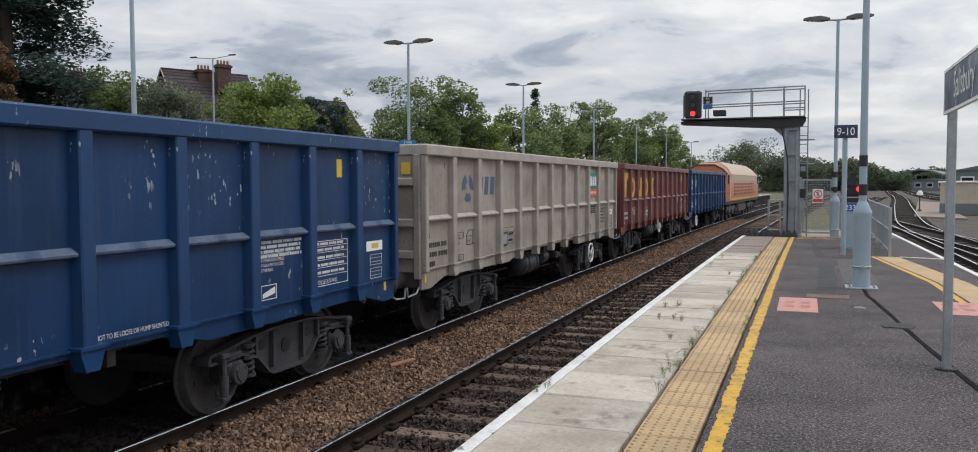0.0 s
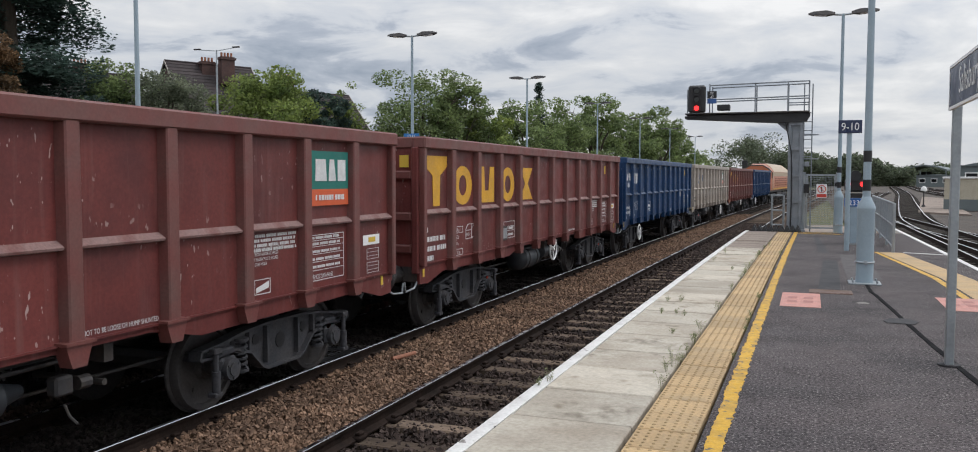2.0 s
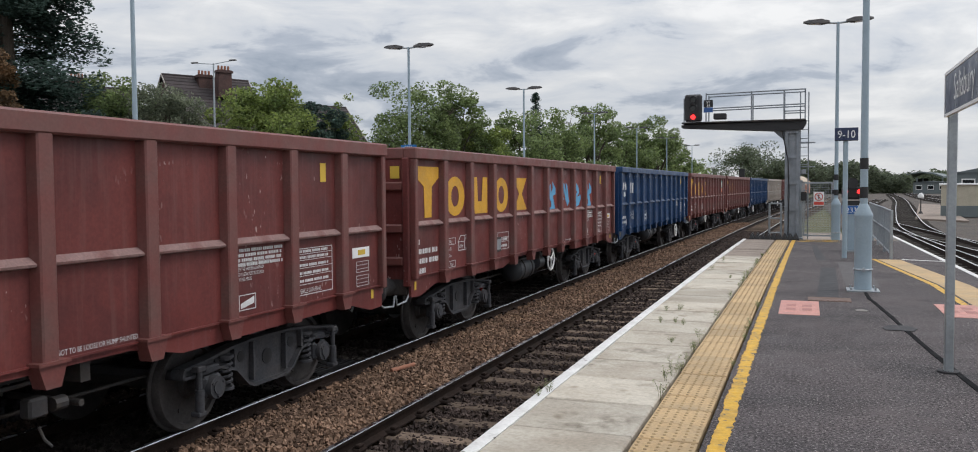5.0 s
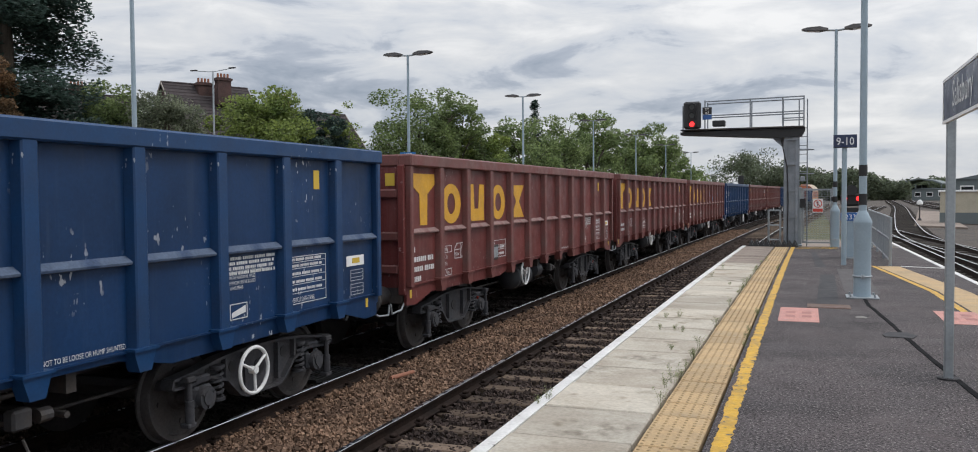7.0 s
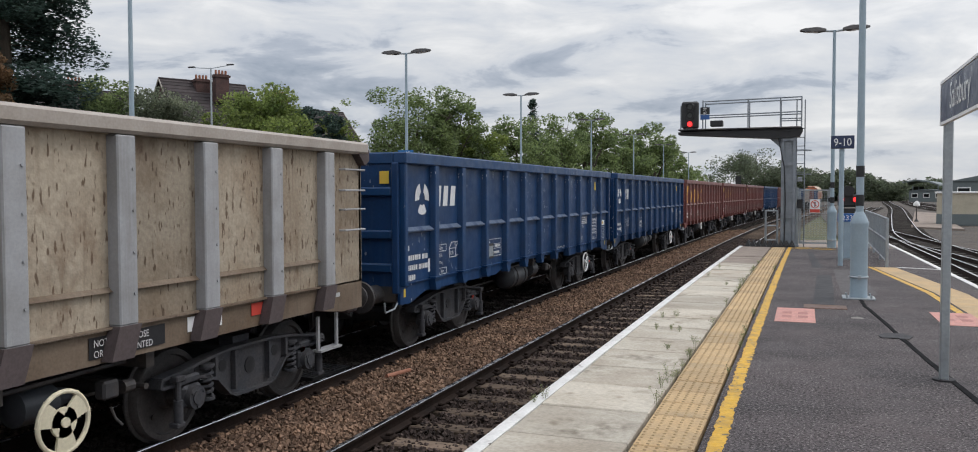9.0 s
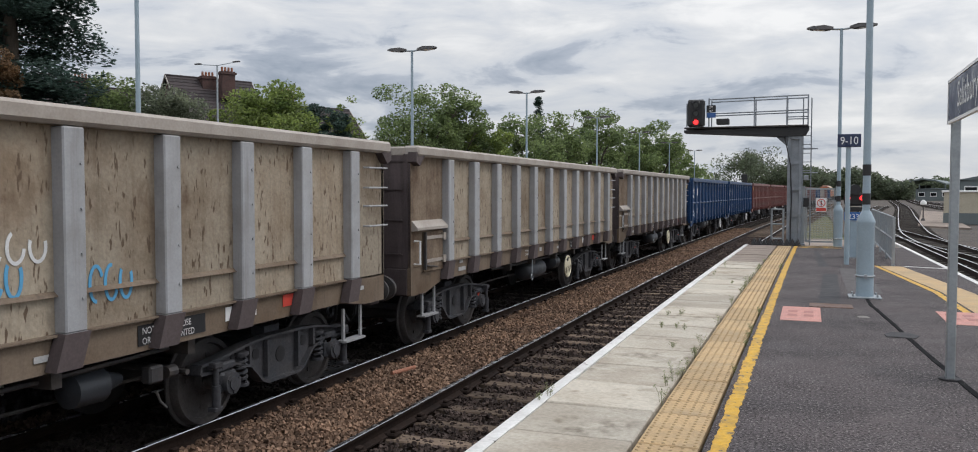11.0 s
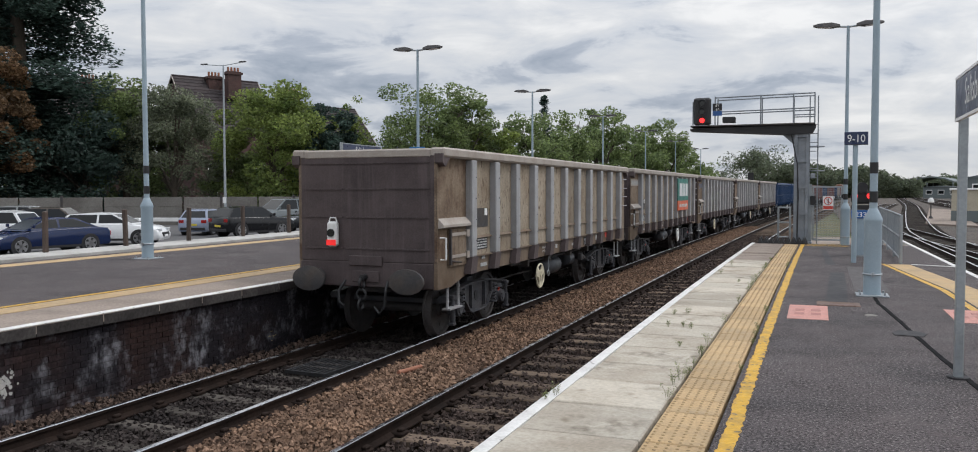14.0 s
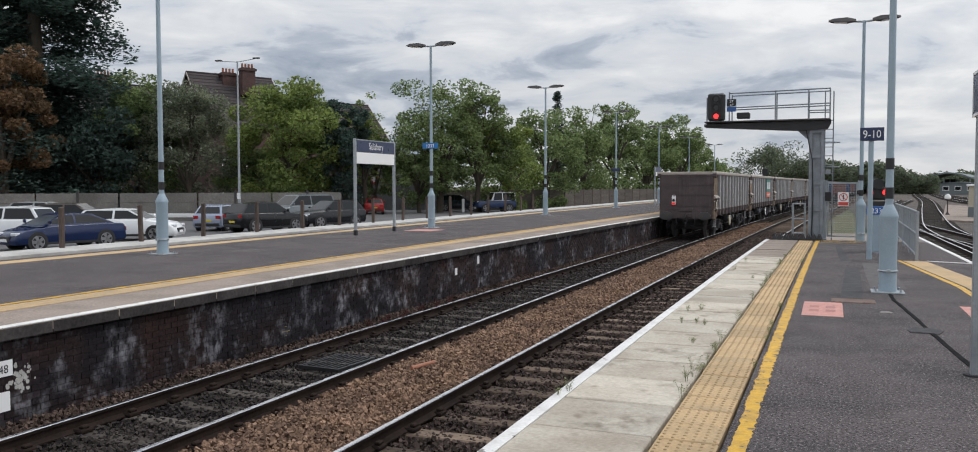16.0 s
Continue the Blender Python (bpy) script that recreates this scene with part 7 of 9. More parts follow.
# ---- parked cars ----
TYRE, RIM = RUBBER, material("alloy_wheel", (0.35, 0.35, 0.36), 0.35, 0.9, patch=0.2)
RED_LENS = plain("red_lamp_lens", (0.30, 0.01, 0.01), 0.2)
CLEAR_LENS = plain("clear_lamp_lens", (0.6, 0.62, 0.64), 0.15)
PLATE = plain("yellow_plate", (0.6, 0.48, 0.05), 0.5)
CAR_SHAPES = {
    # body side, roof side, width, wheel positions, wheel radius
    "saloon": ([(0, 0.34), (0.02, 0.80), (0.12, 0.96), (0.9, 1.02), (3.3, 0.96), (4.2, 0.80), (4.6, 0.62), (4.68, 0.40), (4.62, 0.24), (0.1, 0.24)], [(0.55, 1.0), (1.45, 1.40), (2.2, 1.45), (2.7, 1.40), (3.65, 0.93)], 1.84, (0.95, 3.80), 0.34),
    "estate": ([(0, 0.34), (0.0, 0.90), (0.10, 1.02), (3.3, 0.99), (4.35, 0.86), (4.72, 0.66), (4.80, 0.40), (4.72, 0.22), (0.1, 0.22)], [(0.18, 1.0), (0.62, 1.42), (1.6, 1.50), (2.6, 1.46), (3.55, 0.97)], 1.84, (0.95, 3.85), 0.34),
    "suv": ([(0, 0.40), (0.0, 0.98), (0.10, 1.08), (3.1, 1.06), (4.10, 0.96), (4.42, 0.78), (4.48, 0.45), (4.4, 0.28), (0.1, 0.28)], [(0.10, 1.07), (0.50, 1.56), (1.4, 1.66), (2.4, 1.62), (3.25, 1.05)], 1.86, (0.88, 3.55), 0.37),
    "hatch": ([(0, 0.36), (0.0, 0.86), (0.08, 0.96), (2.7, 0.93), (3.6, 0.82), (3.95, 0.62), (4.0, 0.36), (3.9, 0.22), (0.1, 0.22)], [(0.10, 0.95), (0.45, 1.40), (1.3, 1.48), (2.1, 1.42), (2.95, 0.90)], 1.74, (0.72, 3.22), 0.31),
    "van": ([(0, 0.40), (0.0, 1.15), (0.05, 1.22), (4.1, 1.18), (4.75, 1.02), (5.0, 0.75), (5.05, 0.42), (4.95, 0.26), (0.1, 0.26)], [(0.06, 1.2), (0.22, 1.85), (0.8, 1.95), (3.3, 1.93), (4.35, 1.14)], 1.92, (1.0, 4.05), 0.34),
    "offroad": ([(0, 0.50), (0.0, 1.05), (0.04, 1.12), (2.6, 1.12), (3.85, 1.10), (3.95, 0.95), (3.97, 0.55), (3.9, 0.45), (0.1, 0.45)], [(0.04, 1.12), (0.08, 1.86), (0.3, 1.93), (2.2, 1.92), (2.6, 1.12)], 1.80, (0.75, 3.15), 0.40),
}


def paint_of(name, c):
    return material(name, c, 0.18, second=tuple(v * 0.85 for v in c), patch=0.4, patch_scale=2, grain=0.03, bump=0.0, gloss=0.4)


def car(shape, paint, x, y, ang, label, roof_paint=None):
    body, roof, W, axles, R = CAR_SHAPES[shape]
    L = max(p[0] for p in body)
    w = thing("parked_car" if shape != "van" else "parked_van", label, "car" if shape != "van" else "van", "parked vehicles", at=pose(x, y, -0.9, 0, 0, ang))
    off = -L / 2

    def slab(prof, xs):
        """Slices of one outline, drawn in towards its middle by the second number."""
        cy = sum(p[0] for p in prof) / len(prof)
        cz = sum(p[1] for p in prof) / len(prof)
        n = len(prof)
        vs, fs = [], []
        for xx, k in xs:
            vs += [(xx, off + p[0] + (cy - p[0]) * k * 0.35, p[1] + (cz - p[1]) * k) for p in prof]
        for s in range(len(xs) - 1):
            fs += [(s * n + i, s * n + (i + 1) % n, (s + 1) * n + (i + 1) % n, (s + 1) * n + i) for i in range(n)]
        fs += [tuple(range(n - 1, -1, -1)), tuple((len(xs) - 1) * n + i for i in range(n))]
        return Geo().add(vs, fs)

    h = W / 2
    part("body", slab(body, [(-h, 0.14), (-h * 0.97, 0.04), (-h * 0.88, 0), (h * 0.88, 0), (h * 0.97, 0.04), (h, 0.14)]), paint, w, smooth=50)
    rt = roof_paint or paint
    base = roof[0][1]
    # cabin: narrower towards the top
    n = len(roof)
    top = max(p[1] for p in roof)
    vs = []
    for s in (-1, 1):
        vs += [(s * (h * 0.93 - (p[1] - base) / (top - base + 1e-6) * 0.20), off + p[0], p[1]) for p in roof]
    fs = [(i, i + 1, n + i + 1, n + i) for i in range(n - 1)] + [tuple(range(n)), tuple(range(2 * n - 1, n - 1, -1))]
    part("cabin", Geo().add(vs, fs), rt, w, smooth=25)

    def lerp(a, b, t):
        return (a[0] + (b[0] - a[0]) * t, a[1] + (b[1] - a[1]) * t)

    def xat(z, out):
        return h * 0.93 - (z - base) / (top - base) * 0.20 + out

    # side glass, two panes a side
    z0, z1 = base + 0.03, top - 0.09
    ya0, ya1 = off + roof[0][0] + (roof[1][0] - roof[0][0]) * 0.10 + 0.10, off + roof[1][0] + 0.12
    yb0, yb1 = off + roof[-1][0] - 0.22, off + roof[-2][0] - 0.02
    mid = (ya0 + yb0) / 2 + 0.15
    for s in (-1, 1):
        for q in (((ya0, z0), (mid - 0.05, z0), (mid - 0.05, z1), (ya1, z1)), ((mid + 0.05, z0), (yb0, z0), (yb1, z1), (mid + 0.05, z1))):
            part("side_window", Geo().add([(s * xat(z, 0.006), yy, z) for yy, z in q] + [(s * xat(z, -0.02), yy, z) for yy, z in q], [(0, 1, 2, 3), (7, 6, 5, 4), (0, 4, 5, 1), (1, 5, 6, 2), (2, 6, 7, 3), (3, 7, 4, 0)]), GLASS_DARK, w)
        part("mirror", Geo().box(min(s * h, s * (h + 0.16)), max(s * h, s * (h + 0.16)), yb0 - 0.12, yb0 - 0.02, z0 + 0.02, z0 + 0.16, 0.03), paint, w)
        part("sill_trim", Geo().box(min(s * (h - 0.04), s * (h + 0.004)), max(s * (h - 0.04), s * (h + 0.004)), off + axles[0] + R, off + axles[1] - R, 0.22, 0.32), BLACK, w)
        for k, a in enumerate(axles):
            yy = off + a
            part("wheel_arch", Geo().cyl((s * (h - 0.22), yy, R), (s * (h + 0.003), yy, R), R + 0.06, n=24), BLACK, w)
            wh = part("wheel", Geo().lathe([(s * (h - 0.20), R * 0.7), (s * (h - 0.18), R * 0.97), (s * (h - 0.02), R), (s * (h + 0.01), R * 0.92), (s * (h + 0.012), R * 0.72)], (0, yy, R), (1, 0, 0), 24), TYRE, w, "black tyre")
            rim = Geo()
            for j in range(5):
                t = j * 2 * math.pi / 5
                c, d = math.cos(t), math.sin(t)
                e = 0.05
                rim.prism([(yy - d * e, R + c * e), (yy + c * R * 0.70 - d * e * 1.4, R + d * R * 0.70 + c * e * 1.4), (yy + c * R * 0.70 + d * e * 1.4, R + d * R * 0.70 - c * e * 1.4), (yy + d * e, R - c * e)], 0, min(s * (h + 0.0125), s * (h + 0.02)), max(s * (h + 0.0125), s * (h + 0.02)))
            rim.ring((s * (h + 0.014), yy, R), (1, 0, 0), R * 0.70, 0.018, 24, 6)
            part("rim", rim, RIM, wh, "alloy rim")
        # lamps
        part("tail_lamp", Geo().box(min(s * (h - 0.36), s * (h - 0.06)), max(s * (h - 0.36), s * (h - 0.06)), off - 0.012, off + 0.06, body[1][1] - 0.16, body[1][1] + 0.02, 0.01), RED_LENS, w)
        part("head_lamp", Geo().box(min(s * (h - 0.46), s * (h - 0.09)), max(s * (h - 0.46), s * (h - 0.09)), off + L - 0.24, off + L - 0.04, body[-4][1] - 0.02, body[-4][1] + 0.10, 0.02), CLEAR_LENS, w)
    # screens, set proud of the cabin's slopes
    for a, b in ((roof[-1], roof[-2]), (roof[0], roof[1])):
        p, q = lerp(a, b, 0.10), lerp(a, b, 0.92)
        d = Vector((b[0] - a[0], b[1] - a[1])).normalized()
        nrm = Vector((d.y, -d.x)) if a is roof[-1] else Vector((-d.y, d.x))
        if nrm.y < 0:
            nrm = -nrm
        o = nrm * 0.008
        part("screen", Geo().add([(-xat(p[1], -0.08), off + p[0] + o.x, p[1] + o.y), (xat(p[1], -0.08), off + p[0] + o.x, p[1] + o.y), (xat(q[1], -0.08), off + q[0] + o.x, q[1] + o.y), (-xat(q[1], -0.08), off + q[0] + o.x, q[1] + o.y)], [(0, 1, 2, 3)]), GLASS_DARK, w)
    part("grille", Geo().box(-0.45, 0.45, off + L - 0.06, off + L + 0.012, 0.38, 0.58, 0.02), BLACK, w)
    part("rear_plate", Geo().box(-0.26, 0.26, off - 0.02, off + 0.02, 0.55, 0.66), PLATE, w)
    part("front_plate", Geo().box(-0.26, 0.26, off + L - 0.02, off + L + 0.02, 0.36, 0.47), SIGN_WHITE, w)
    part("rear_bumper", Geo().box(-h * 0.85, h * 0.85, off - 0.015, off + 0.05, 0.30, 0.46, 0.02), BLACK, w)
    return w


def face(dx, dy):
    """Turn that points a car's front along (dx, dy)."""
    return math.degrees(math.atan2(-dx, dy))


car("saloon", paint_of("navy_car_paint", (0.007, 0.017, 0.062)), -29.5, 25.75, face(-0.22, -0.97), "dark blue saloon car parked behind the platform")
car("estate", paint_of("white_car_paint", (0.72, 0.73, 0.74)), -30.8, 30.65, face(0.90, 0.43), "white estate car parked beside a blue saloon")
car("suv", paint_of("white_suv_paint", (0.70, 0.71, 0.72)), -34.65, 27.2, face(-0.95, -0.3), "white sport utility car parked in the car park")
car("suv", paint_of("bronze_car_paint", (0.085, 0.070, 0.058)), -37.4, 33.7, face(0.9, 0.43), "bronze brown estate car with roof rails")
car("suv", paint_of("silver_car_paint", (0.26, 0.27, 0.27)), -43.3, 36.8, face(0.9, 0.43), "silver grey utility car parked by the wall")
car("hatch", paint_of("pale_blue_car_paint", (0.30, 0.34, 0.44)), -32.95, 39.9, face(-0.25, 0.97), "pale silver-blue hatchback seen from behind")
car("suv", paint_of("black_suv_paint", (0.007, 0.0075, 0.009)), -29.4, 39.3, face(0.30, 0.95), "black sport utility car with red tail lamps")
car("suv", paint_of("deep_grey_suv_paint", (0.010, 0.011, 0.014)), -28.9, 44.9, face(-0.35, -0.94), "dark grey sport utility car facing the platform")
car("van", paint_of("grey_van_paint", (0.14, 0.16, 0.17)), -34.6, 50.2, face(-0.25, -0.97), "grey-green van with a pale roof box")
car("hatch", paint_of("red_car_paint", (0.34, 0.02, 0.018)), -38.90, 68.00, face(-0.5, 0.87), "red hatchback seen from behind")
car("suv", paint_of("dark_teal_paint", (0.02, 0.026, 0.03)), -34.90, 78.30, face(0.95, 0.3), "dark car parked against a wooden fence")
car("offroad", paint_of("blue_offroad_paint", (0.03, 0.05, 0.12)), -30.30, 76.30, face(-0.75, -0.66), "blue boxy off-road car with a white roof", paint_of("white_roof_paint", (0.7, 0.7, 0.7)))

# ---- walls and fences round the car park ----
AHEAD, ASIDE = Vector((-0.375, 0.927)), Vector((0.927, 0.375))


def spot(px, depth):
    """A place so far along the view's middle line and so far to its side."""
    p = AHEAD * depth + ASIDE * ((px - 784) / 1353.65 * depth)
    return p.x, p.y


BLOCK = material("grey_block_wall", (0.19, 0.18, 0.165), 0.9, second=(0.11, 0.10, 0.09), patch=0.8, patch_scale=0.6, grain=0.25, grain_scale=12, each=0.15)
FENCE = material("grey_timber_fence", (0.12, 0.10, 0.085), 0.85, second=(0.07, 0.06, 0.052), patch=0.8, patch_scale=1.5, grain=0.3, grain_scale=20, stretch=(0.2, 0.2, 2), each=0.2)
STEEL_FENCE = material("grey_palisade", (0.13, 0.135, 0.14), 0.6, 0.3, patch_scale=3, each=0.1)


def run_wall(name, label, a, b, h, step, mat_, post_mat, thick, base=0.0, post_every=1):
    """A wall of panels between posts."""
    w = thing(name, label, "wall" if "wall" in name else "fence", kind="structure")
    A, B = Vector((*a, 0)), Vector((*b, 0))
    n = max(1, int((B - A).length / step))
    d = (B - A).normalized()
    ang = math.degrees(math.atan2(d.y, d.x))
    s = (B - A).length / n
    pan = Geo()
    k = 3
    for j in range(k):
        pan.box(0.06, s - 0.06, -thick / 2, thick / 2, h * j / k + 0.006, h * (j + 1) / k - 0.006, 0.008)
    me = pan.mesh("panel")
    me.materials.append(mat_)
    po = Geo().box(-0.08, 0.08, -thick * 0.8, thick * 0.8, 0, h + 0.12, 0.015).mesh("post")
    po.materials.append(post_mat)
    for i in range(n):
        p = A + d * s * i
        o = part("panel", me, None, w)
        o.matrix_basis = pose(p.x, p.y, base, 0, 0, ang)
        if i % post_every == 0:
            o = part("post", po, None, w)
            o.matrix_basis = pose(p.x, p.y, base, 0, 0, ang)
    return w


run_wall("block_wall", "low grey concrete block wall behind the car park", spot(-160, 56), spot(548, 66), 2.05, 2.6, BLOCK, DARK_STEEL, 0.2, -0.9, 2)
run_wall("palisade_fence", "grey steel panel gates at the car park's end", (-45.0, 78.0), (-37.2, 80.4), 3.0, 1.3, STEEL_FENCE, STEEL_FENCE, 0.06, -0.9)
run_wall("timber_fence", "weathered horizontal board fence behind parked cars", (-37.2, 80.4), (-27.5, 90.5), 2.1, 1.9, FENCE, WOOD, 0.08, -0.9)
run_wall("timber_fence", "weathered horizontal board fence beside the railway", (-27.5, 90.5), (-17.2, 130.0), 2.1, 2.0, FENCE, WOOD, 0.08, -0.9)

gx, gy = spot(150, 52)
gr_ = thing("guard_rail", "low pale steel guard rail behind parked cars", "guard rail", at=pose(gx, gy, -0.9, 0, 0, 22))
part("beam", Geo().box(0, 8.4, -0.03, 0.03, 0.62, 0.86, 0.02), WHITE, gr_)
for k in range(5):
    part("post", Geo().box(0.2 + k * 2.0, 0.32 + k * 2.0, 0.03, 0.13, 0, 0.84, 0.01), GALV, gr_)

tri = thing("give_way_sign", "red and white triangular give way sign on a post", "road sign", at=pose(-40.0, 69.9, -0.9, 0, 0, 25))
part("pole", Geo().cyl((0, 0, 0), (0, 0, 3.0), 0.04, n=10), GALV, tri)
part("red_triangle", Geo().prism([(-0.5, 3.5), (0.5, 3.5), (0, 2.65)], 1, -0.06, -0.045), LABEL_RED, tri)
part("white_triangle", Geo().prism([(-0.33, 3.4), (0.33, 3.4), (0, 2.84)], 1, -0.066, -0.061), SIGN_WHITE, tri)
pst = thing("white_marker_post", "short white marker post in the car park", "marker post", at=pose(-32.7, 74.2, -0.9))
part("post", Geo().box(-0.12, 0.12, -0.06, 0.06, 0, 1.3, 0.02), WHITE, pst)

# ---- houses beyond ----
HOUSE_BRICK = material("red_house_brick", (0.090, 0.048, 0.042), 0.85, second=(0.05, 0.032, 0.03), patch=0.8, patch_scale=1.2, grain=0.25, grain_scale=9)
ROOF_TILE = material("brown_roof_tile", (0.042, 0.032, 0.033), 0.85, second=(0.034, 0.027, 0.028), patch=0.8, patch_scale=0.8, grain=0.25, grain_scale=10, each=0.2)
POT = material("clay_chimney_pot", (0.30, 0.13, 0.08), 0.85)


def house(name, label, at, L, W, eaves, ridge, stacks, win=3):
    w = thing(name, label, "house", "houses", at=at)
    part("wall", Geo().box(-L / 2, L / 2, -W / 2, W / 2, -1, eaves).prism([(-W / 2, eaves), (W / 2, eaves), (0, ridge - 0.25)], 0, -L / 2, L / 2), HOUSE_BRICK, w)
    # tile courses, each a stepped strip
    n = 16
    for s in (-1, 1):
        for k in range(n):
            t0, t1 = k / n, (k + 1) / n
            y0, y1 = s * (W / 2 + 0.4) * (1 - t0), s * (W / 2 + 0.4) * (1 - t1)
            z0, z1 = eaves - 0.2 + (ridge - eaves + 0.2) * t0, eaves - 0.2 + (ridge - eaves + 0.2) * t1
            part("tile_course", Geo().prism([(y0, z0 + 0.02), (y1, z1), (y1, z1 + 0.03), (y0, z0 + 0.11)], 0, -L / 2 - 0.3, L / 2 + 0.3), ROOF_TILE, w)
    part("ridge", Geo().cyl((-L / 2 - 0.3, 0, ridge + 0.02), (L / 2 + 0.3, 0, ridge + 0.02), 0.13, n=8), ROOF_TILE, w)
    for s in (-1, 1):
        for k in (-1, 1):
            g = Geo()
            xx = s * (L / 2 + 0.32)
            g.prism([(k * (W / 2 + 0.4), eaves - 0.25), (k * (W / 2 + 0.4), eaves - 0.05), (0, ridge + 0.1), (0, ridge - 0.15)], 0, xx - 0.04, xx + 0.04)
            part("barge_board", g, GREY_TRIM, w, "pale barge board")
    for x, y, h in stacks:
        st = part("chimney", Geo().box(x - 0.80, x + 0.80, y - 0.5, y + 0.5, ridge - 2.5, ridge + h).box(x - 0.95, x + 0.95, y - 0.6, y + 0.6, ridge + h - 0.35, ridge + h - 0.1), HOUSE_BRICK, w)
        for j in range(4):
            part("pot", Geo().cyl((x - 0.6 + j * 0.4, y, ridge + h), (x - 0.6 + j * 0.4, y, ridge + h + 0.5), 0.14, 0.12, 10), POT, st)
    for i in range(win):
        for z in (1.2, 4.2):
            for face_y in (-1, 1):
                x = -L / 2 + (i + 0.75) * L / (win + 0.5)
                fr = part("window", Geo().box(x - 0.55, x + 0.55, face_y * W / 2 - 0.03, face_y * W / 2 + 0.03, z, z + 1.5), WHITE, w)
                part("pane", Geo().box(x - 0.46, x + 0.46, face_y * W / 2 - 0.04, face_y * W / 2 + 0.04, z + 0.09, z + 1.41), GLASS_DARK, fr)
    # gable windows
    for s in (-1, 1):
        fr = part("window", Geo().box(s * L / 2 - 0.03, s * L / 2 + 0.03, -0.6, 0.6, eaves - 1.6, eaves), WHITE, w)
        part("pane", Geo().box(s * L / 2 - 0.04, s * L / 2 + 0.04, -0.5, 0.5, eaves - 1.5, eaves - 0.1), GLASS_DARK, fr)
    return w


hx, hy = spot(372, 102)
house("brick_house", "red brick house with brown tiled roof and tall chimneys", pose(hx, hy, -1, 0, 0, 62), 10.0, 11.0, 9.5, 15.9, ((-0.6, -0.8, 0.2), (1.0, -2.6, 0.7)))
hx, hy = spot(522, 108)
house("brick_house", "brick house with dark tiled roof half hidden by trees", pose(hx, hy, -1, 0, 0, 60), 12, 10, 8.5, 13.2, ((-2.5, 0, 1.6),))
hx, hy = spot(170, 102)
house("brick_house", "red brick house behind dark conifers", pose(hx, hy, -1, 0, 0, 62), 12, 9, 10.8, 15.0, ((0, 0, 1.0),))
hx, hy = spot(625, 97)
house("brick_cottage", "low brick house behind the car park gates", pose(hx, hy, -0.9, 0, 0, 15), 9, 7, 3.6, 6.0, (), 2)

# ---- trees ----
BARK = material("tree_bark", (0.085, 0.068, 0.052), 0.95, second=(0.05, 0.042, 0.035), patch=0.8, patch_scale=3, grain=0.3, stretch=(1, 1, 0.2), bump=0.8, bump_scale=14, bump_dist=0.03)


def leaf_material(name, c, c2):
    m = material(name, c, 0.6, second=c2, patch=0.9, patch_scale=0.35, grain=0.25, grain_scale=3, bump=0, island=0.5)
    bs = m.node_tree.nodes["Principled BSDF"]
    nt = m.node_tree
    thin, both = nt.nodes.new("ShaderNodeBsdfTranslucent"), nt.nodes.new("ShaderNodeMixShader")
    both.inputs[0].default_value = 0.55
    nt.links.new(bs.inputs["Base Color"].links[0].from_socket, thin.inputs[0])
    nt.links.new(bs.outputs[0], both.inputs[1])
    nt.links.new(thin.outputs[0], both.inputs[2])
    nt.links.new(both.outputs[0], nt.nodes["Material Output"].inputs[0])
    return m


L_MID = leaf_material("mid_green_leaves", (0.20, 0.255, 0.098), (0.122, 0.175, 0.074))
L_BRIGHT = leaf_material("fresh_green_leaves", (0.215, 0.265, 0.070), (0.105, 0.160, 0.050))
L_DARK = leaf_material("dark_conifer_needles", (0.062, 0.100, 0.080), (0.036, 0.060, 0.052))
L_GREY = leaf_material("grey_green_leaves", (0.180, 0.200, 0.130), (0.115, 0.136, 0.092))
L_BROWN = leaf_material("copper_brown_leaves", (0.215, 0.130, 0.068), (0.120, 0.085, 0.050))
L_FAR = leaf_material("far_tree_leaves", (0.125, 0.148, 0.09), (0.080, 0.102, 0.068))


def leaves(centres, radii, count, size, rng):
    """Small tilted leaf quads about the middles of clumps."""
    idx = rng.randint(0, len(centres), count)
    d = rng.normal(size=(count, 3))
    d /= np.linalg.norm(d, axis=1)[:, None]
    P = centres[idx] + d * (radii[idx] * rng.uniform(0.35, 1.05, count) ** 0.6)[:, None] * np.array([1, 1, 0.72])
    a = rng.normal(size=(count, 3))
    a[:, 2] *= 0.6
    a /= np.linalg.norm(a, axis=1)[:, None]
    b = np.cross(a, rng.normal(size=(count, 3)))
    b /= np.linalg.norm(b, axis=1)[:, None]
    s = (size * rng.uniform(0.6, 1.3, count))[:, None]
    V = np.stack([P - a * s, P + b * s * 0.55, P + a * s, P - b * s * 0.55], 1)
    return V.reshape(-1, 3)


def leaf_mesh(name, V, mat_):
    me = bpy.data.meshes.new(name)
    n = len(V) // 4
    me.from_pydata(V.tolist(), [], np.arange(n * 4).reshape(-1, 4).tolist())
    me.materials.append(mat_)
    return me


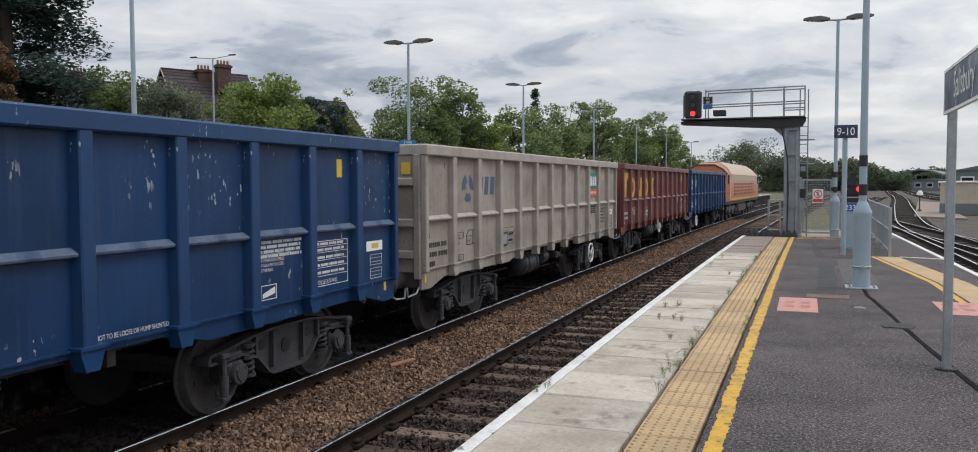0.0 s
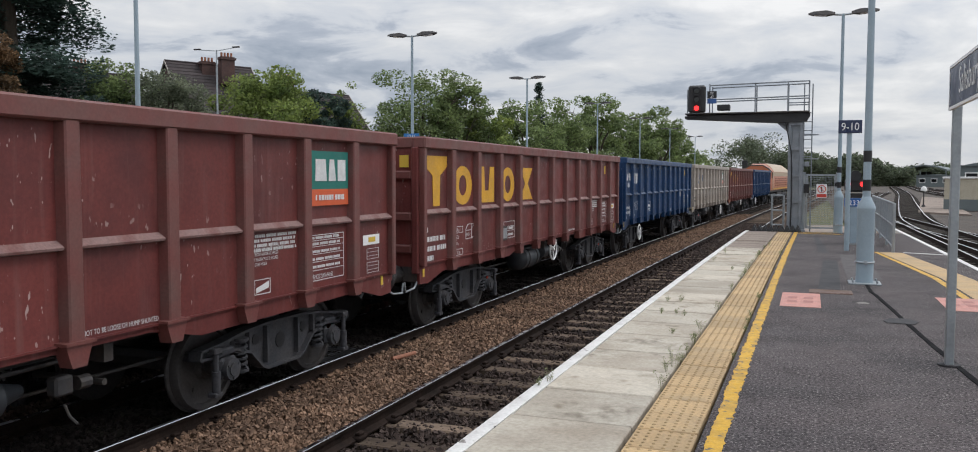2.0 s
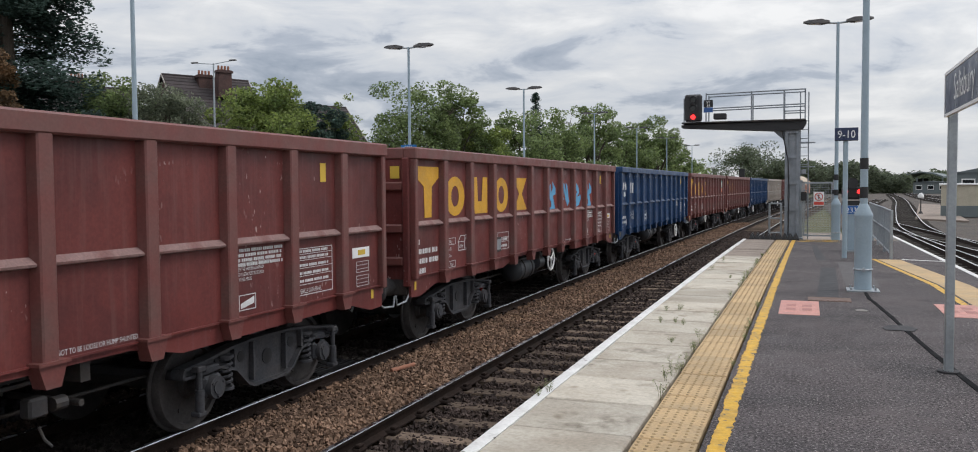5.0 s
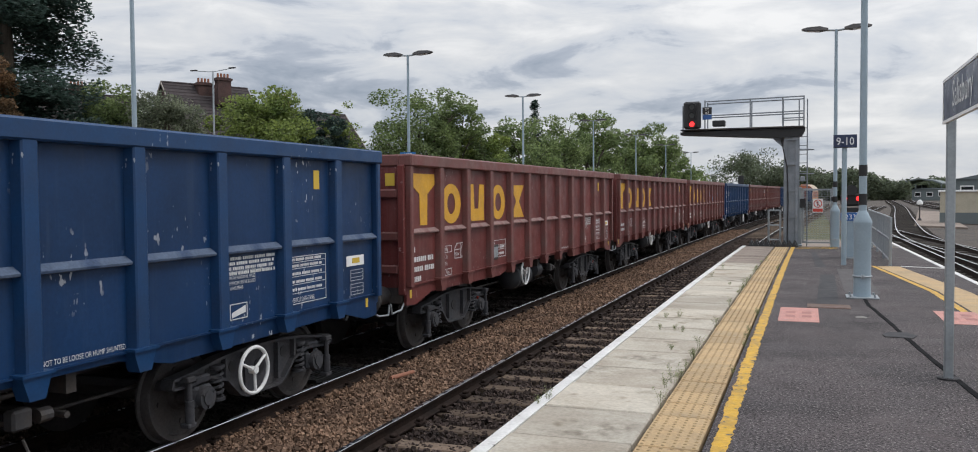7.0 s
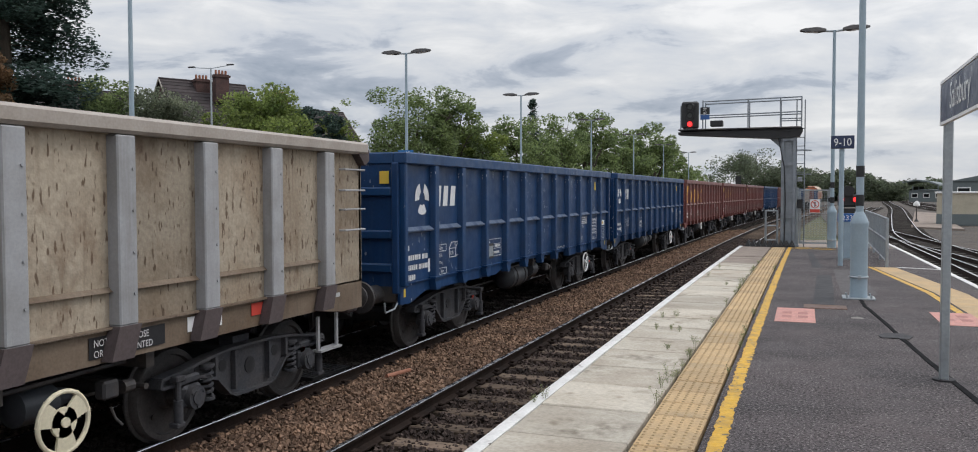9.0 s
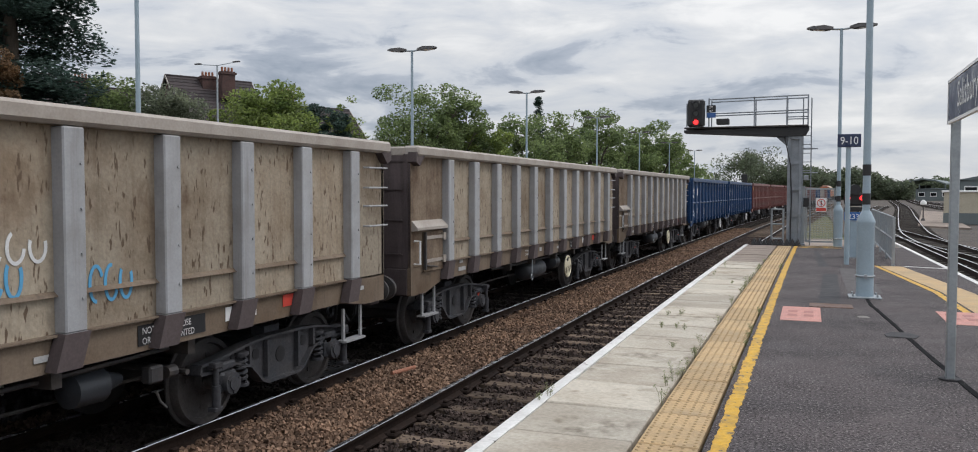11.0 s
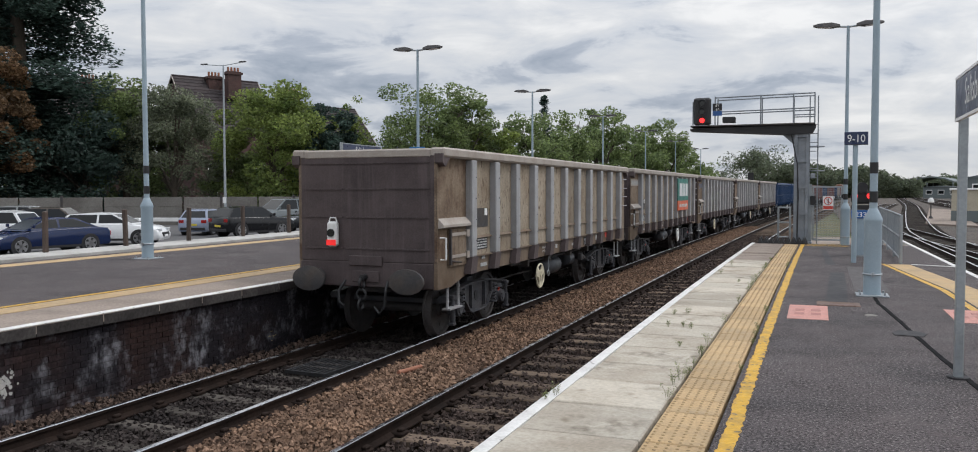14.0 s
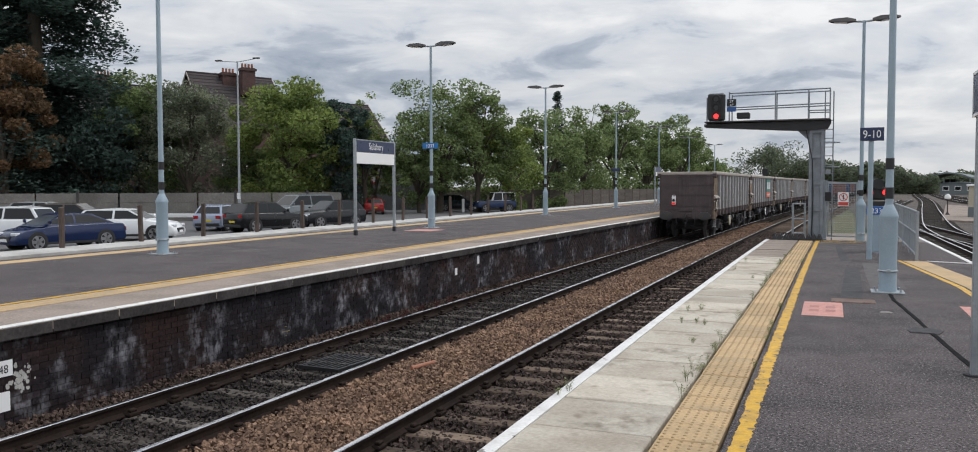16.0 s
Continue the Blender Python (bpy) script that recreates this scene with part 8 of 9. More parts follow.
def tree(x, y, height, spread, mat_, label, seed, kind="broad", count=7000, leaf=0.17, gaps=0.25, low=0.18):
    rng = np.random.RandomState(seed)
    w = thing("tree" if kind != "conifer" else "conifer_tree", label, "tree", "trees", at=pose(x, y, -1.0, 0, 0, seed * 37 % 360))
    tr = Geo()
    r0 = height * 0.022 + 0.06
    tips = []
    if kind == "conifer":
        tr.cyl((0, 0, 0), (0, 0, height * 0.97), r0 * 1.2, 0.03, 10)
        cs, rs = [], []
        n = 210
        for k in range(n):
            t = rng.uniform(low, 1.0)
            reach = spread * (1.05 - t) ** 0.75 * rng.uniform(0.45, 1.12)
            a = rng.uniform(0, 2 * math.pi)
            z = height * t
            tr.cyl((0, 0, z), (reach * math.cos(a), reach * math.sin(a), z - reach * 0.10), 0.05, 0.015, 5, False)
            for f in (0.4, 0.7, 0.95):
                cs.append((reach * f * math.cos(a), reach * f * math.sin(a), z - reach * 0.10 * f))
                rs.append(0.35 + 0.20 * reach)
        cs, rs = np.array(cs), np.array(rs)
        V = leaves(cs, rs, int(count * 1.5), leaf * 0.8, rng)
        V = V.reshape(-1, 4, 3)
        V[:, :, 2] = V[:, :, 2].mean(1)[:, None] + (V[:, :, 2] - V[:, :, 2].mean(1)[:, None]) * 0.5
        V = V.reshape(-1, 3)
    else:
        fork = height * rng.uniform(0.22, 0.3)
        tr.cyl((0, 0, 0), (0.1, 0, fork), r0, r0 * 0.75, 10)
        cs, rs = [], []
        limbs = 9
        for k in range(limbs):
            a = 2 * math.pi * k / limbs + rng.uniform(-0.3, 0.3)
            top = height * rng.uniform(0.5, 0.97)
            reach = spread * rng.uniform(0.45, 0.95) * (1.0 if top < height * 0.8 else 0.45)
            p0, p1 = Vector((0.1, 0, fork * rng.uniform(0.8, 1))), Vector((reach * 0.5 * math.cos(a), reach * 0.5 * math.sin(a), (fork + top) * 0.55))
            p2 = Vector((reach * math.cos(a), reach * math.sin(a), top * 0.93))
            tr.cyl(p0, p1, r0 * 0.5, r0 * 0.3, 7, False)
            tr.cyl(p1, p2, r0 * 0.3, 0.02, 6, False)
            for m in range(4):
                b = rng.uniform(0, 2 * math.pi)
                q = p1.lerp(p2, rng.uniform(0.0, 0.9))
                e = q + Vector((math.cos(b), math.sin(b), rng.uniform(0.0, 0.7))) * spread * 0.35
                tr.cyl(q, e, r0 * 0.12, 0.012, 5, False)
                cs.append(e)
                rs.append(spread * rng.uniform(0.14, 0.30))
        # a skin of clumps over an uneven crown
        n = int(46 * (1 - gaps)) + 14
        zc, hz = height * (0.5 + low * 0.5), height * (0.5 - low * 0.5)
        for k in range(n):
            d = Vector(rng.normal(size=3)).normalized()
            k2 = 0.74 + 0.36 * noise.noise((d.x * 1.7 + seed, d.y * 1.7, d.z * 1.7)) + rng.uniform(-0.05, 0.12)
            cs.append((d.x * spread * k2 * 1.05, d.y * spread * k2 * 1.05, zc + d.z * hz * min(1.0, k2 * 1.22)))
            rs.append(spread * rng.uniform(0.16, 0.30))
        cs, rs = np.array([tuple(c) for c in cs]), np.array(rs)
        V = leaves(cs, rs, int(count * 1.9), leaf * 0.78, rng)
    part("trunk", tr, BARK, w)
    part("crown", leaf_mesh("crown", V, mat_), None, w)
    return w


def tree_at(px, top_y, half_px, depth, mat_, label, seed, **kw):
    near = depth
    depth = (67 if kw.pop("front", 0) else 62 + 0.25 * depth) if depth < 88 else depth
    kw["leaf"] = kw.get("leaf", 0.17) * depth / near * 0.95
    x, y = spot(px, depth)
    horizon = 298
    h = 1.62 + (horizon - top_y) / 1353.65 * depth + 1.0
    return tree(x, y, h, 1.18 * half_px / 1353.65 * depth, mat_, label, seed, **kw)


tree_at(62, -330, 150, 50, L_DARK, "tall dark conifer with drooping layered branches", 1, kind="conifer", count=76000, leaf=0.23, low=0.03)
tree_at(-80, -160, 130, 56, L_DARK, "tall dark conifer with drooping layered branches", 22, kind="conifer", count=30000, leaf=0.24, low=0.05)
tree_at(6, 70, 66, 46, L_BROWN, "copper-leaved tree beside dark conifers", 2, front=1, count=12000, leaf=0.15, low=0.05)
tree_at(160, 168, 95, 50, L_DARK, "dense dark evergreen over the car park wall", 3, count=12000, leaf=0.16, gaps=0.0, low=0.02)
tree_at(228, 122, 62, 56, L_MID, "green broadleaf tree beside the car park", 4, count=8000, leaf=0.16, low=0.05)
tree_at(305, 138, 78, 54, L_GREY, "grey-green broadleaf tree over the wall", 5, count=12000, leaf=0.13, gaps=0.1, low=0.04)
tree_at(462, 136, 82, 52, L_BRIGHT, "rounded yellow-green tree with dense crown", 6, count=15000, leaf=0.15, gaps=0.0, low=0.05)
tree_at(405, 235, 45, 58, L_MID, "green shrubby tree at the wall", 15, count=5000, leaf=0.15, low=0.02)
tree_at(545, 168, 48, 56, L_DARK, "dark ivy-clad tree beside the wall", 7, count=11000, leaf=0.15, gaps=0.0, low=0.02)
tree_at(585, 150, 34, 64, L_BRIGHT, "thin airy tree with sparse yellow leaves", 8, count=1300, leaf=0.15, gaps=0.8, low=0.3)
tree_at(600, 205, 30, 72, L_MID, "green tree behind the station sign", 9, count=3500, leaf=0.17)
tree_at(705, 112, 72, 76, L_MID, "tall airy broadleaf tree with open crown", 10, count=8500, leaf=0.17, gaps=0.6, low=0.12)
tree_at(672, 215, 45, 70, L_MID, "green tree at the edge of the car park", 16, count=6000, leaf=0.17, low=0.05)
tree_at(765, 148, 52, 80, L_MID, "broadleaf tree with uneven crown", 11, count=8000, leaf=0.18, gaps=0.3, low=0.05)
tree_at(815, 185, 50, 86, L_BRIGHT, "yellow-green tree along the railway", 12, count=7000, leaf=0.19, low=0.03)
tree_at(875, 178, 55, 92, L_MID, "green tree along the railway", 13, count=8000, leaf=0.20, gaps=0.1, low=0.03)
tree_at(893, 150, 22, 100, L_DARK, "dark narrow tree above the hedge line", 14, count=3000, leaf=0.20, kind="conifer", low=0.3)
tree_at(935, 170, 48, 104, L_MID, "green tree along the railway", 17, count=7000, leaf=0.21, gaps=0.3, low=0.03)
tree_at(985, 168, 44, 112, L_MID, "green tree along the railway", 18, count=6500, leaf=0.22, gaps=0.3, low=0.03)
tree_at(1035, 195, 42, 122, L_MID, "green tree beyond the far platform", 19, count=6500, leaf=0.24, low=0.03)
tree_at(1085, 192, 46, 128, L_MID, "green tree beyond the far platform", 20, count=7500, leaf=0.25, gaps=0.1, low=0.03)
tree_at(1120, 225, 26, 134, L_MID, "green tree beyond the far platform", 21, count=3500, leaf=0.25, low=0.05)
tree_at(1238, 243, 66, 240, L_FAR, "wide grey-green tree far along the line", 31, count=6000, leaf=0.42, gaps=0.4, low=0.02)
tree_at(1310, 262, 40, 230, L_FAR, "grey-green tree far along the line", 32, count=4000, leaf=0.42, low=0.02)


def far_woods(name, pxs, depth, tops, mat_, seed, label, thickness=22.0):
    """A far belt of trees as one mass of leaf clumps with an uneven top."""
    rng = np.random.RandomState(seed)
    cs, rs = [], []
    for i in range(1100):
        px = rng.uniform(*pxs)
        dd = depth + rng.uniform(0, thickness)
        top = 1.6 + (298 - np.interp(px, np.linspace(pxs[0], pxs[1], len(tops)), tops)) / 1353.65 * depth
        x, y = spot(px, dd)
        z = -1 + (top + 1) * rng.uniform(0.05, 1.0) * (0.86 + 0.2 * noise.noise((px * 0.06, dd * 0.1, 1.0)))
        cs.append((x, y, z))
        rs.append(rng.uniform(0.9, 2.2) * depth / 200)
    V = leaves(np.array(cs), np.array(rs), 26000, 0.42 * depth / 220, rng)
    ob = new(name, leaf_mesh(name, V, mat_))
    return tagged(ob, label, "trees", kind="stuff")


far_woods("far_woods", (1265, 1500), 250, (268, 262, 258, 256, 262, 256, 258, 270, 280, 284), L_FAR, 41, "belt of green trees across the railway yard")
far_woods("far_woods", (1490, 1800), 330, (280, 276, 284, 268, 272, 280), L_FAR, 42, "far belt of green trees")
far_woods("far_woods", (560, 1170), 150, (232, 236, 228, 232, 236, 230, 240, 244, 252), L_MID, 43, "belt of green trees behind the platform", 16)
far_woods("far_woods", (-220, 600), 122, (200, 210, 205, 215, 220, 215, 222, 226), L_MID, 44, "belt of trees behind the houses", 12)

# ---- the yard on the other side ----
YARD = material("brown_yard_ballast", (0.080, 0.064, 0.052), 0.95, second=(0.040, 0.034, 0.031), patch=0.8, patch_scale=0.4, grain=0.4, grain_scale=9, bump=1.0, bump_scale=12, bump_dist=0.04)
SHED_STEEL = material("grey_green_shed_steel", (0.13, 0.155, 0.16), 0.6, patch_scale=0.5, grain=0.08)
HUT_CREAM = material("cream_hut_panel", (0.45, 0.41, 0.32), 0.6, patch=0.4)


def yard_track(pts, label, seed):
    """A track whose middle passes through (x, y) points."""
    t = thing("yard_track", label, "railway track", "yard tracks", "structure")
    P = []
    for k in range(len(pts) - 1):
        for i in range(10):
            u = i / 10
            p0, p1, p2, p3 = (Vector((*pts[max(0, min(len(pts) - 1, j))], 0)) for j in (k - 1, k, k + 1, k + 2))
            P.append(0.5 * ((2 * p1) + (p2 - p0) * u + (2 * p0 - 5 * p1 + 4 * p2 - p3) * u * u + (3 * p1 - p0 - 3 * p2 + p3) * u ** 3))
    P.append(Vector((*pts[-1], 0)))
    for s in (-1, 1):
        side, topg = Geo(), Geo()
        vs, vt = [], []
        for i, p in enumerate(P):
            d = (P[min(i + 1, len(P) - 1)] - P[max(i - 1, 0)]).normalized()
            nrm = Vector((d.y, -d.x, 0))
            c = p + nrm * s * 0.7525
            for o, z in ((-0.06, -0.16), (0.06, -0.16), (0.035, -0.01), (-0.035, -0.01)):
                q = c + nrm * o
                vs.append((q.x, q.y, RAIL_Z + z))
            for o in (-0.033, 0.033):
                q = c + nrm * o
                vt.append((q.x, q.y, RAIL_Z))
        n = len(P)
        side.add(vs, [(i * 4 + j, i * 4 + (j + 1) % 4, i * 4 + 4 + (j + 1) % 4, i * 4 + 4 + j) for i in range(n - 1) for j in range(4)])
        topg.add(vt, [(i * 2, i * 2 + 1, i * 2 + 3, i * 2 + 2) for i in range(n - 1)])
        r = part("rail", side, RAIL_SIDE, t)
        part("running_surface", topg, RAIL_TOP, r)
    g = Geo()
    for a, b in zip(P[:-1], P[1:]):
        d = b - a
        L = d.length
        d.normalize()
        nrm = Vector((d.y, -d.x, 0))
        m = max(1, int(L / 0.7))
        for i in range(m):
            c = a + d * (L * i / m)
            q = [c + nrm * sx * 1.25 + d * sy * 0.12 for sx, sy in ((-1, -1), (1, -1), (1, 1), (-1, 1))]
            g.add([(v.x, v.y, z) for z in (RAIL_Z - 0.28, RAIL_Z - 0.15) for v in q], [(4, 5, 6, 7), (0, 1, 5, 4), (1, 2, 6, 5), (2, 3, 7, 6), (3, 0, 4, 7)])
    part("sleepers", g, SLEEPER_DARK, t)["kind"] = "stuff"


tagged(sheet("yard_ground", 2.0, 60, -30, 330, -1.03, 30, 120, YARD, None, 0.04), "brown stony yard ground", "yard", kind="structure")
yard_track([(3.9, -20), (4.0, 10), (4.05, 30), (3.9, 48), (4.0, 70), (6.5, 110), (12, 160)], "yard track beside the platform", 1)
yard_track([(6.6, 20), (5.9, 38), (5.75, 50), (6.4, 62), (9.0, 92), (14.5, 155), (22, 260), (30, 330)], "track curving away towards the shed", 2)
yard_track([(7.6, 15), (6.9, 32), (5.6, 46), (4.6, 60)], "crossover track between two lines", 3)
yard_track([(26, 80), (20, 110), (19, 150), (24, 230), (32, 330)], "track joining from the depot", 4)
yard_track([(36, 90), (27, 125), (24, 170), (27, 250)], "depot track on stony ground", 5)
tagged(part("yard_walkway", Geo().add([(7.6, 70, -0.9), (10.5, 66, -0.9), (15.5, 118, -0.9), (14.0, 125, -0.9), (7.6, 70, -1.1), (10.5, 66, -1.1), (15.5, 118, -1.1), (14, 125, -1.1)], [(0, 1, 2, 3), (0, 4, 5, 1), (1, 5, 6, 2), (2, 6, 7, 3), (3, 7, 4, 0)]), SLAB_FAR), "pale concrete walkway between yard tracks", "walkway", kind="structure")


def shed():
    x, y = spot(1518, 300)
    w = thing("train_shed", "dark grey-green open train shed across the yard", "shed", at=pose(x, y, -1, 0, 0, -14))
    arch = [(-7.2, 5.0), (-4, 6.2), (0, 6.8), (4, 6.2), (7.2, 5.0)]
    g = Geo()
    n = len(arch)
    for (a, b) in zip(arch[:-1], arch[1:]):
        g.prism([a, b, (b[0], b[1] + 0.5), (a[0], a[1] + 0.5)], 1, 0, 30)
    part("roof", g, SHED_STEEL, w)
    part("side_wall", Geo().box(-7.2, -6.9, 0, 30, 0, 5.0), SHED_STEEL, w)
    # black sheet across one bay paints in the shed's shaded inside
    part("back_wall", Geo().box(-6.9, -1.2, 29.6, 30, 0, 5.0), BLACK, w)
    for xx in (-7.0, -1.2, 7.0):
        part("column", Geo().box(xx - 0.2, xx + 0.2, 0, 0.4, 0, 5.0), SHED_STEEL, w)
        part("column", Geo().box(xx - 0.2, xx + 0.2, 15, 15.4, 0, 5.0), SHED_STEEL, w)
    x, y = spot(1468, 305)
    f = thing("portal_frame", "slim grey loading gauge frame beside the shed", "frame", at=pose(x, y, -1, 0, 0, -14))
    for xx in (-3, 3):
        part("column", Geo().box(xx - 0.15, xx + 0.15, -0.15, 0.15, 0, 5.2), SHED_STEEL, f)
    part("beam", Geo().box(-3.2, 3.2, -0.15, 0.15, 5.2, 5.6), SHED_STEEL, f)


shed()


def depot(px, depth, wd, h, ridge, label, mat_, turn_=-14):
    x, y = spot(px, depth)
    w = thing("depot_building", label, "building", "depot buildings", at=pose(x, y, -1, 0, 0, turn_))
    part("wall", Geo().box(-wd / 2, wd / 2, 0, wd * 0.8, 0, h), mat_, w)
    part("roof", Geo().prism([(-wd / 2 - 0.3, h), (wd / 2 + 0.3, h), (0, h + ridge)], 1, -0.3, wd * 0.8 + 0.3), SHED_STEEL, w)
    for i in range(3):
        xx = -wd / 2 + (i + 0.5) * wd / 3
        fr = part("window", Geo().box(xx - wd * 0.09, xx + wd * 0.09, -0.04, 0.02, h * 0.35, h * 0.75), WHITE, w)
        part("pane", Geo().box(xx - wd * 0.075, xx + wd * 0.075, -0.06, -0.045, h * 0.40, h * 0.70), GLASS_DARK, fr)


depot(1625, 190, 12, 3.6, 2.0, "grey depot shed with a pitched roof", SHED_STEEL)
depot(1640, 170, 14, 5, 1.5, "grey depot building beyond the yard", SHED_STEEL)
depot(1535, 235, 9, 3.2, 0.4, "low grey-blue depot store", SHED_STEEL)
x, y = spot(1590, 66)
hut = thing("lineside_hut", "small cream and grey lineside hut", "hut", at=pose(x, y, -1.0, 0, 0, -10))
part("wall", Geo().box(-1.6, 1.6, 0, 2.0, 0.9, 2.55), HUT_CREAM, hut)
part("plinth", Geo().box(-1.62, 1.62, -0.02, 2.02, 0, 0.9), SHED_STEEL, hut)
part("roof", Geo().box(-1.75, 1.75, -0.15, 2.15, 2.55, 2.7, 0.03), SIGN_WHITE, hut)
x, y = spot(1519, 72)
gs = thing("ground_signal", "small white-topped ground signal on a post", "railway signal", at=pose(x, y, -1.0))
part("post", Geo().cyl((0, 0, 0), (0, 0, 1.5), 0.05, n=8), DARK_STEEL, gs)
part("base", Geo().cyl((0, 0, 0), (0, 0, 0.3), 0.25, 0.1, 12), DARK_STEEL, gs)
part("head", Geo().lathe([(1.45, 0.1), (1.5, 0.26), (1.7, 0.24), (1.9, 0.08)], (0, 0, 0), (0, 0, 1), 14), WHITE, gs)
x, y = spot(1226, 118)
sg = thing("colour_light_signal", "black lineside signal showing a red light", "railway signal", at=pose(x, y, -1.0, 0, 0, 0))
part("post", Geo().cyl((0, 0, 0), (0, 0, 3.4), 0.09, n=10), GALV, sg)
part("head", Geo().box(-0.38, 0.38, -0.15, 0.15, 3.3, 5.0, 0.05), BLACK, sg)
part("red_light", Geo().cyl((0, -0.19, 3.65), (0, -0.15, 3.65), 0.17, n=16), RED_GLOW, sg)

# ---- weeds, drain grating and odd bits ----
WEED = leaf_material("weed_leaves", (0.27, 0.31, 0.15), (0.28, 0.25, 0.14))
RED_WEED = leaf_material("red_weed", (0.11, 0.030, 0.030), (0.07, 0.028, 0.022))


def weed(x, y, z, h, n, seed, mat_=None):
    rng = np.random.RandomState(seed)
    w = thing("weed", "small wiry weed growing in a paving joint" if mat_ is None else "low red-stemmed weed on ballast", "weed", "weeds", at=pose(x, y, z))
    st = Geo()
    cs = []
    for k in range(n):
        a, r = rng.uniform(0, 6.28), rng.uniform(0.02, 0.10) * h / 0.2
        e = (r * math.cos(a), r * math.sin(a), h * rng.uniform(0.5, 1.0))
        st.tube([(0.2 * r * math.cos(a), 0.2 * r * math.sin(a), -0.03), (e[0] * 0.5, e[1] * 0.5, e[2] * 0.6), e], 0.0012, 4)
        for f in (0.5, 0.75, 1.0):
            cs.append((e[0] * f, e[1] * f, e[2] * f))
    part("stem", st, mat_ or WEED, w)["kind"] = "stuff"
    part("leaves", leaf_mesh("leaves", leaves(np.array(cs), np.full(len(cs), 0.022), n * 22, 0.0055, rng), mat_ or WEED), None, w)


for k, (x, y, h) in enumerate(((-1.06, 7.25, 0.20), (-1.09, 7.05, 0.14), (-1.04, 9.0, 0.16), (-1.03, 10.6, 0.15), (-1.05, 12.6, 0.14), (-1.02, 14.1, 0.18), (-1.0, 15.4, 0.14), (-0.97, 18.0, 0.16), (-1.55, 11.1, 0.12), (-1.70, 11.0, 0.10),
                               (-1.45, 10.1, 0.09), (-1.35, 10.0, 0.08), (-1.9, 6.35, 0.12), (-1.93, 6.2, 0.09), (-0.60, 10.1, 0.13), (-0.60, 9.2, 0.10), (-1.62, 10.05, 0.09), (-1.3, 8.8, 0.08), (-0.62, 11.6, 0.12), (-0.95, 21.0, 0.15))):
    weed(x + bend(y), y, 0.0, h * 0.85, 6, 50 + k)
rj = random.Random(5)
for k in range(26):
    y = rj.uniform(6.0, 21.0)
    x = rj.choice((-1.035, -1.035, -1.035, -0.61, rj.uniform(-1.8, -1.1)))
    weed(x + bend(y), y, 0.0, rj.uniform(0.05, 0.15), rj.randint(3, 7), 200 + k)
weed(-2.75, 6.2, BED_Z, 0.26, 9, 90)
for k in range(16):
    weed(-7.80 + 0.2 * (k % 3), 13.4 + 0.24 * k, BED_Z + 0.05, 0.16, 18, 100 + k, RED_WEED)

gr = thing("drain_grating", "black iron grating lying between the rails", "grating", at=pose(X_FAR + 0.05, 10.45, -0.93, 0, 0, -4) @ Matrix.Scale(0.66, 4))
part("frame", Geo().box(-0.52, 0.52, -0.70, -0.64, -0.05, 0.02).box(-0.52, 0.52, 0.64, 0.70, -0.05, 0.02).box(-0.52, -0.46, -0.64, 0.64, -0.05, 0.02).box(0.46, 0.52, -0.64, 0.64, -0.05, 0.02), BLACK, gr)
for i in range(7):
    part("bar", Geo().box(-0.40 + i * 0.125, -0.36 + i * 0.125, -0.64, 0.64, -0.03, 0.025), BLACK, gr)
part("cross_bar", Geo().box(-0.46, 0.46, -0.22, -0.18, -0.035, 0.03).box(-0.46, 0.46, 0.18, 0.22, -0.035, 0.03), DARK_STEEL, gr)
pp = thing("clay_pipe", "short broken orange clay pipe lying on ballast", "pipe", at=pose(-5.3, 10.6, BED_Z + 0.09, 0, 0, 70))
part("barrel", Geo().cyl((-0.22, 0, 0), (0.22, 0, 0.02), 0.035, 0.03, 12), POT, pp)
lit = thing("litter", "crumpled pale paper lying between sleepers", "litter", at=pose(-2.95, 7.9, BED_Z + 0.05))
part("paper", Geo().add([(-0.12, -0.06, 0), (0.0, -0.09, 0.05), (0.12, -0.03, 0.01), (0.10, 0.08, 0.04), (-0.02, 0.05, 0.0), (-0.11, 0.07, 0.06), (0.01, 0.0, 0.08)], [(0, 1, 6), (1, 2, 6), (2, 3, 6), (3, 4, 6), (4, 5, 6), (5, 0, 6)]), SIGN_WHITE, lit, smooth=0)
# marks on the brick wall
YCROSS = material("pale_yellow_wall_paint", (0.42, 0.33, 0.13), 0.7, patch=0.5)
wx = EDGE_FAR - 0.046
cr = tagged(part("yellow_cross", Geo().box(wx + 0.012, wx + 0.018, 11.30, 11.36, -0.86, -0.60).box(wx + 0.012, wx + 0.018, 11.22, 11.30, -0.76, -0.70).box(wx + 0.012, wx + 0.018, 11.36, 11.44, -0.76, -0.70), YCROSS), "pale yellow cross painted on the brick wall", "wall mark")
for k, (y, z, a, b) in enumerate(((6.32, -0.40, 0.20, 0.17), (6.28, -0.775, 0.20, 0.21), (19.2, -0.30, 0.12, 0.2), (17.9, -0.45, 0.12, 0.16))):
    tagged(part("marker_plate", Geo().box(wx + 0.012 + bend(y), wx + 0.022 + bend(y), y - a / 2, y + a / 2, z, z + b), SIGN_WHITE), "small white marker plate on the brick wall", "marker plate", "marker plates")
plate_text = part("lettering", text_mesh("48", 0.13, MARK_BLACK, 0.9), None, bpy.data.objects["marker_plate"])
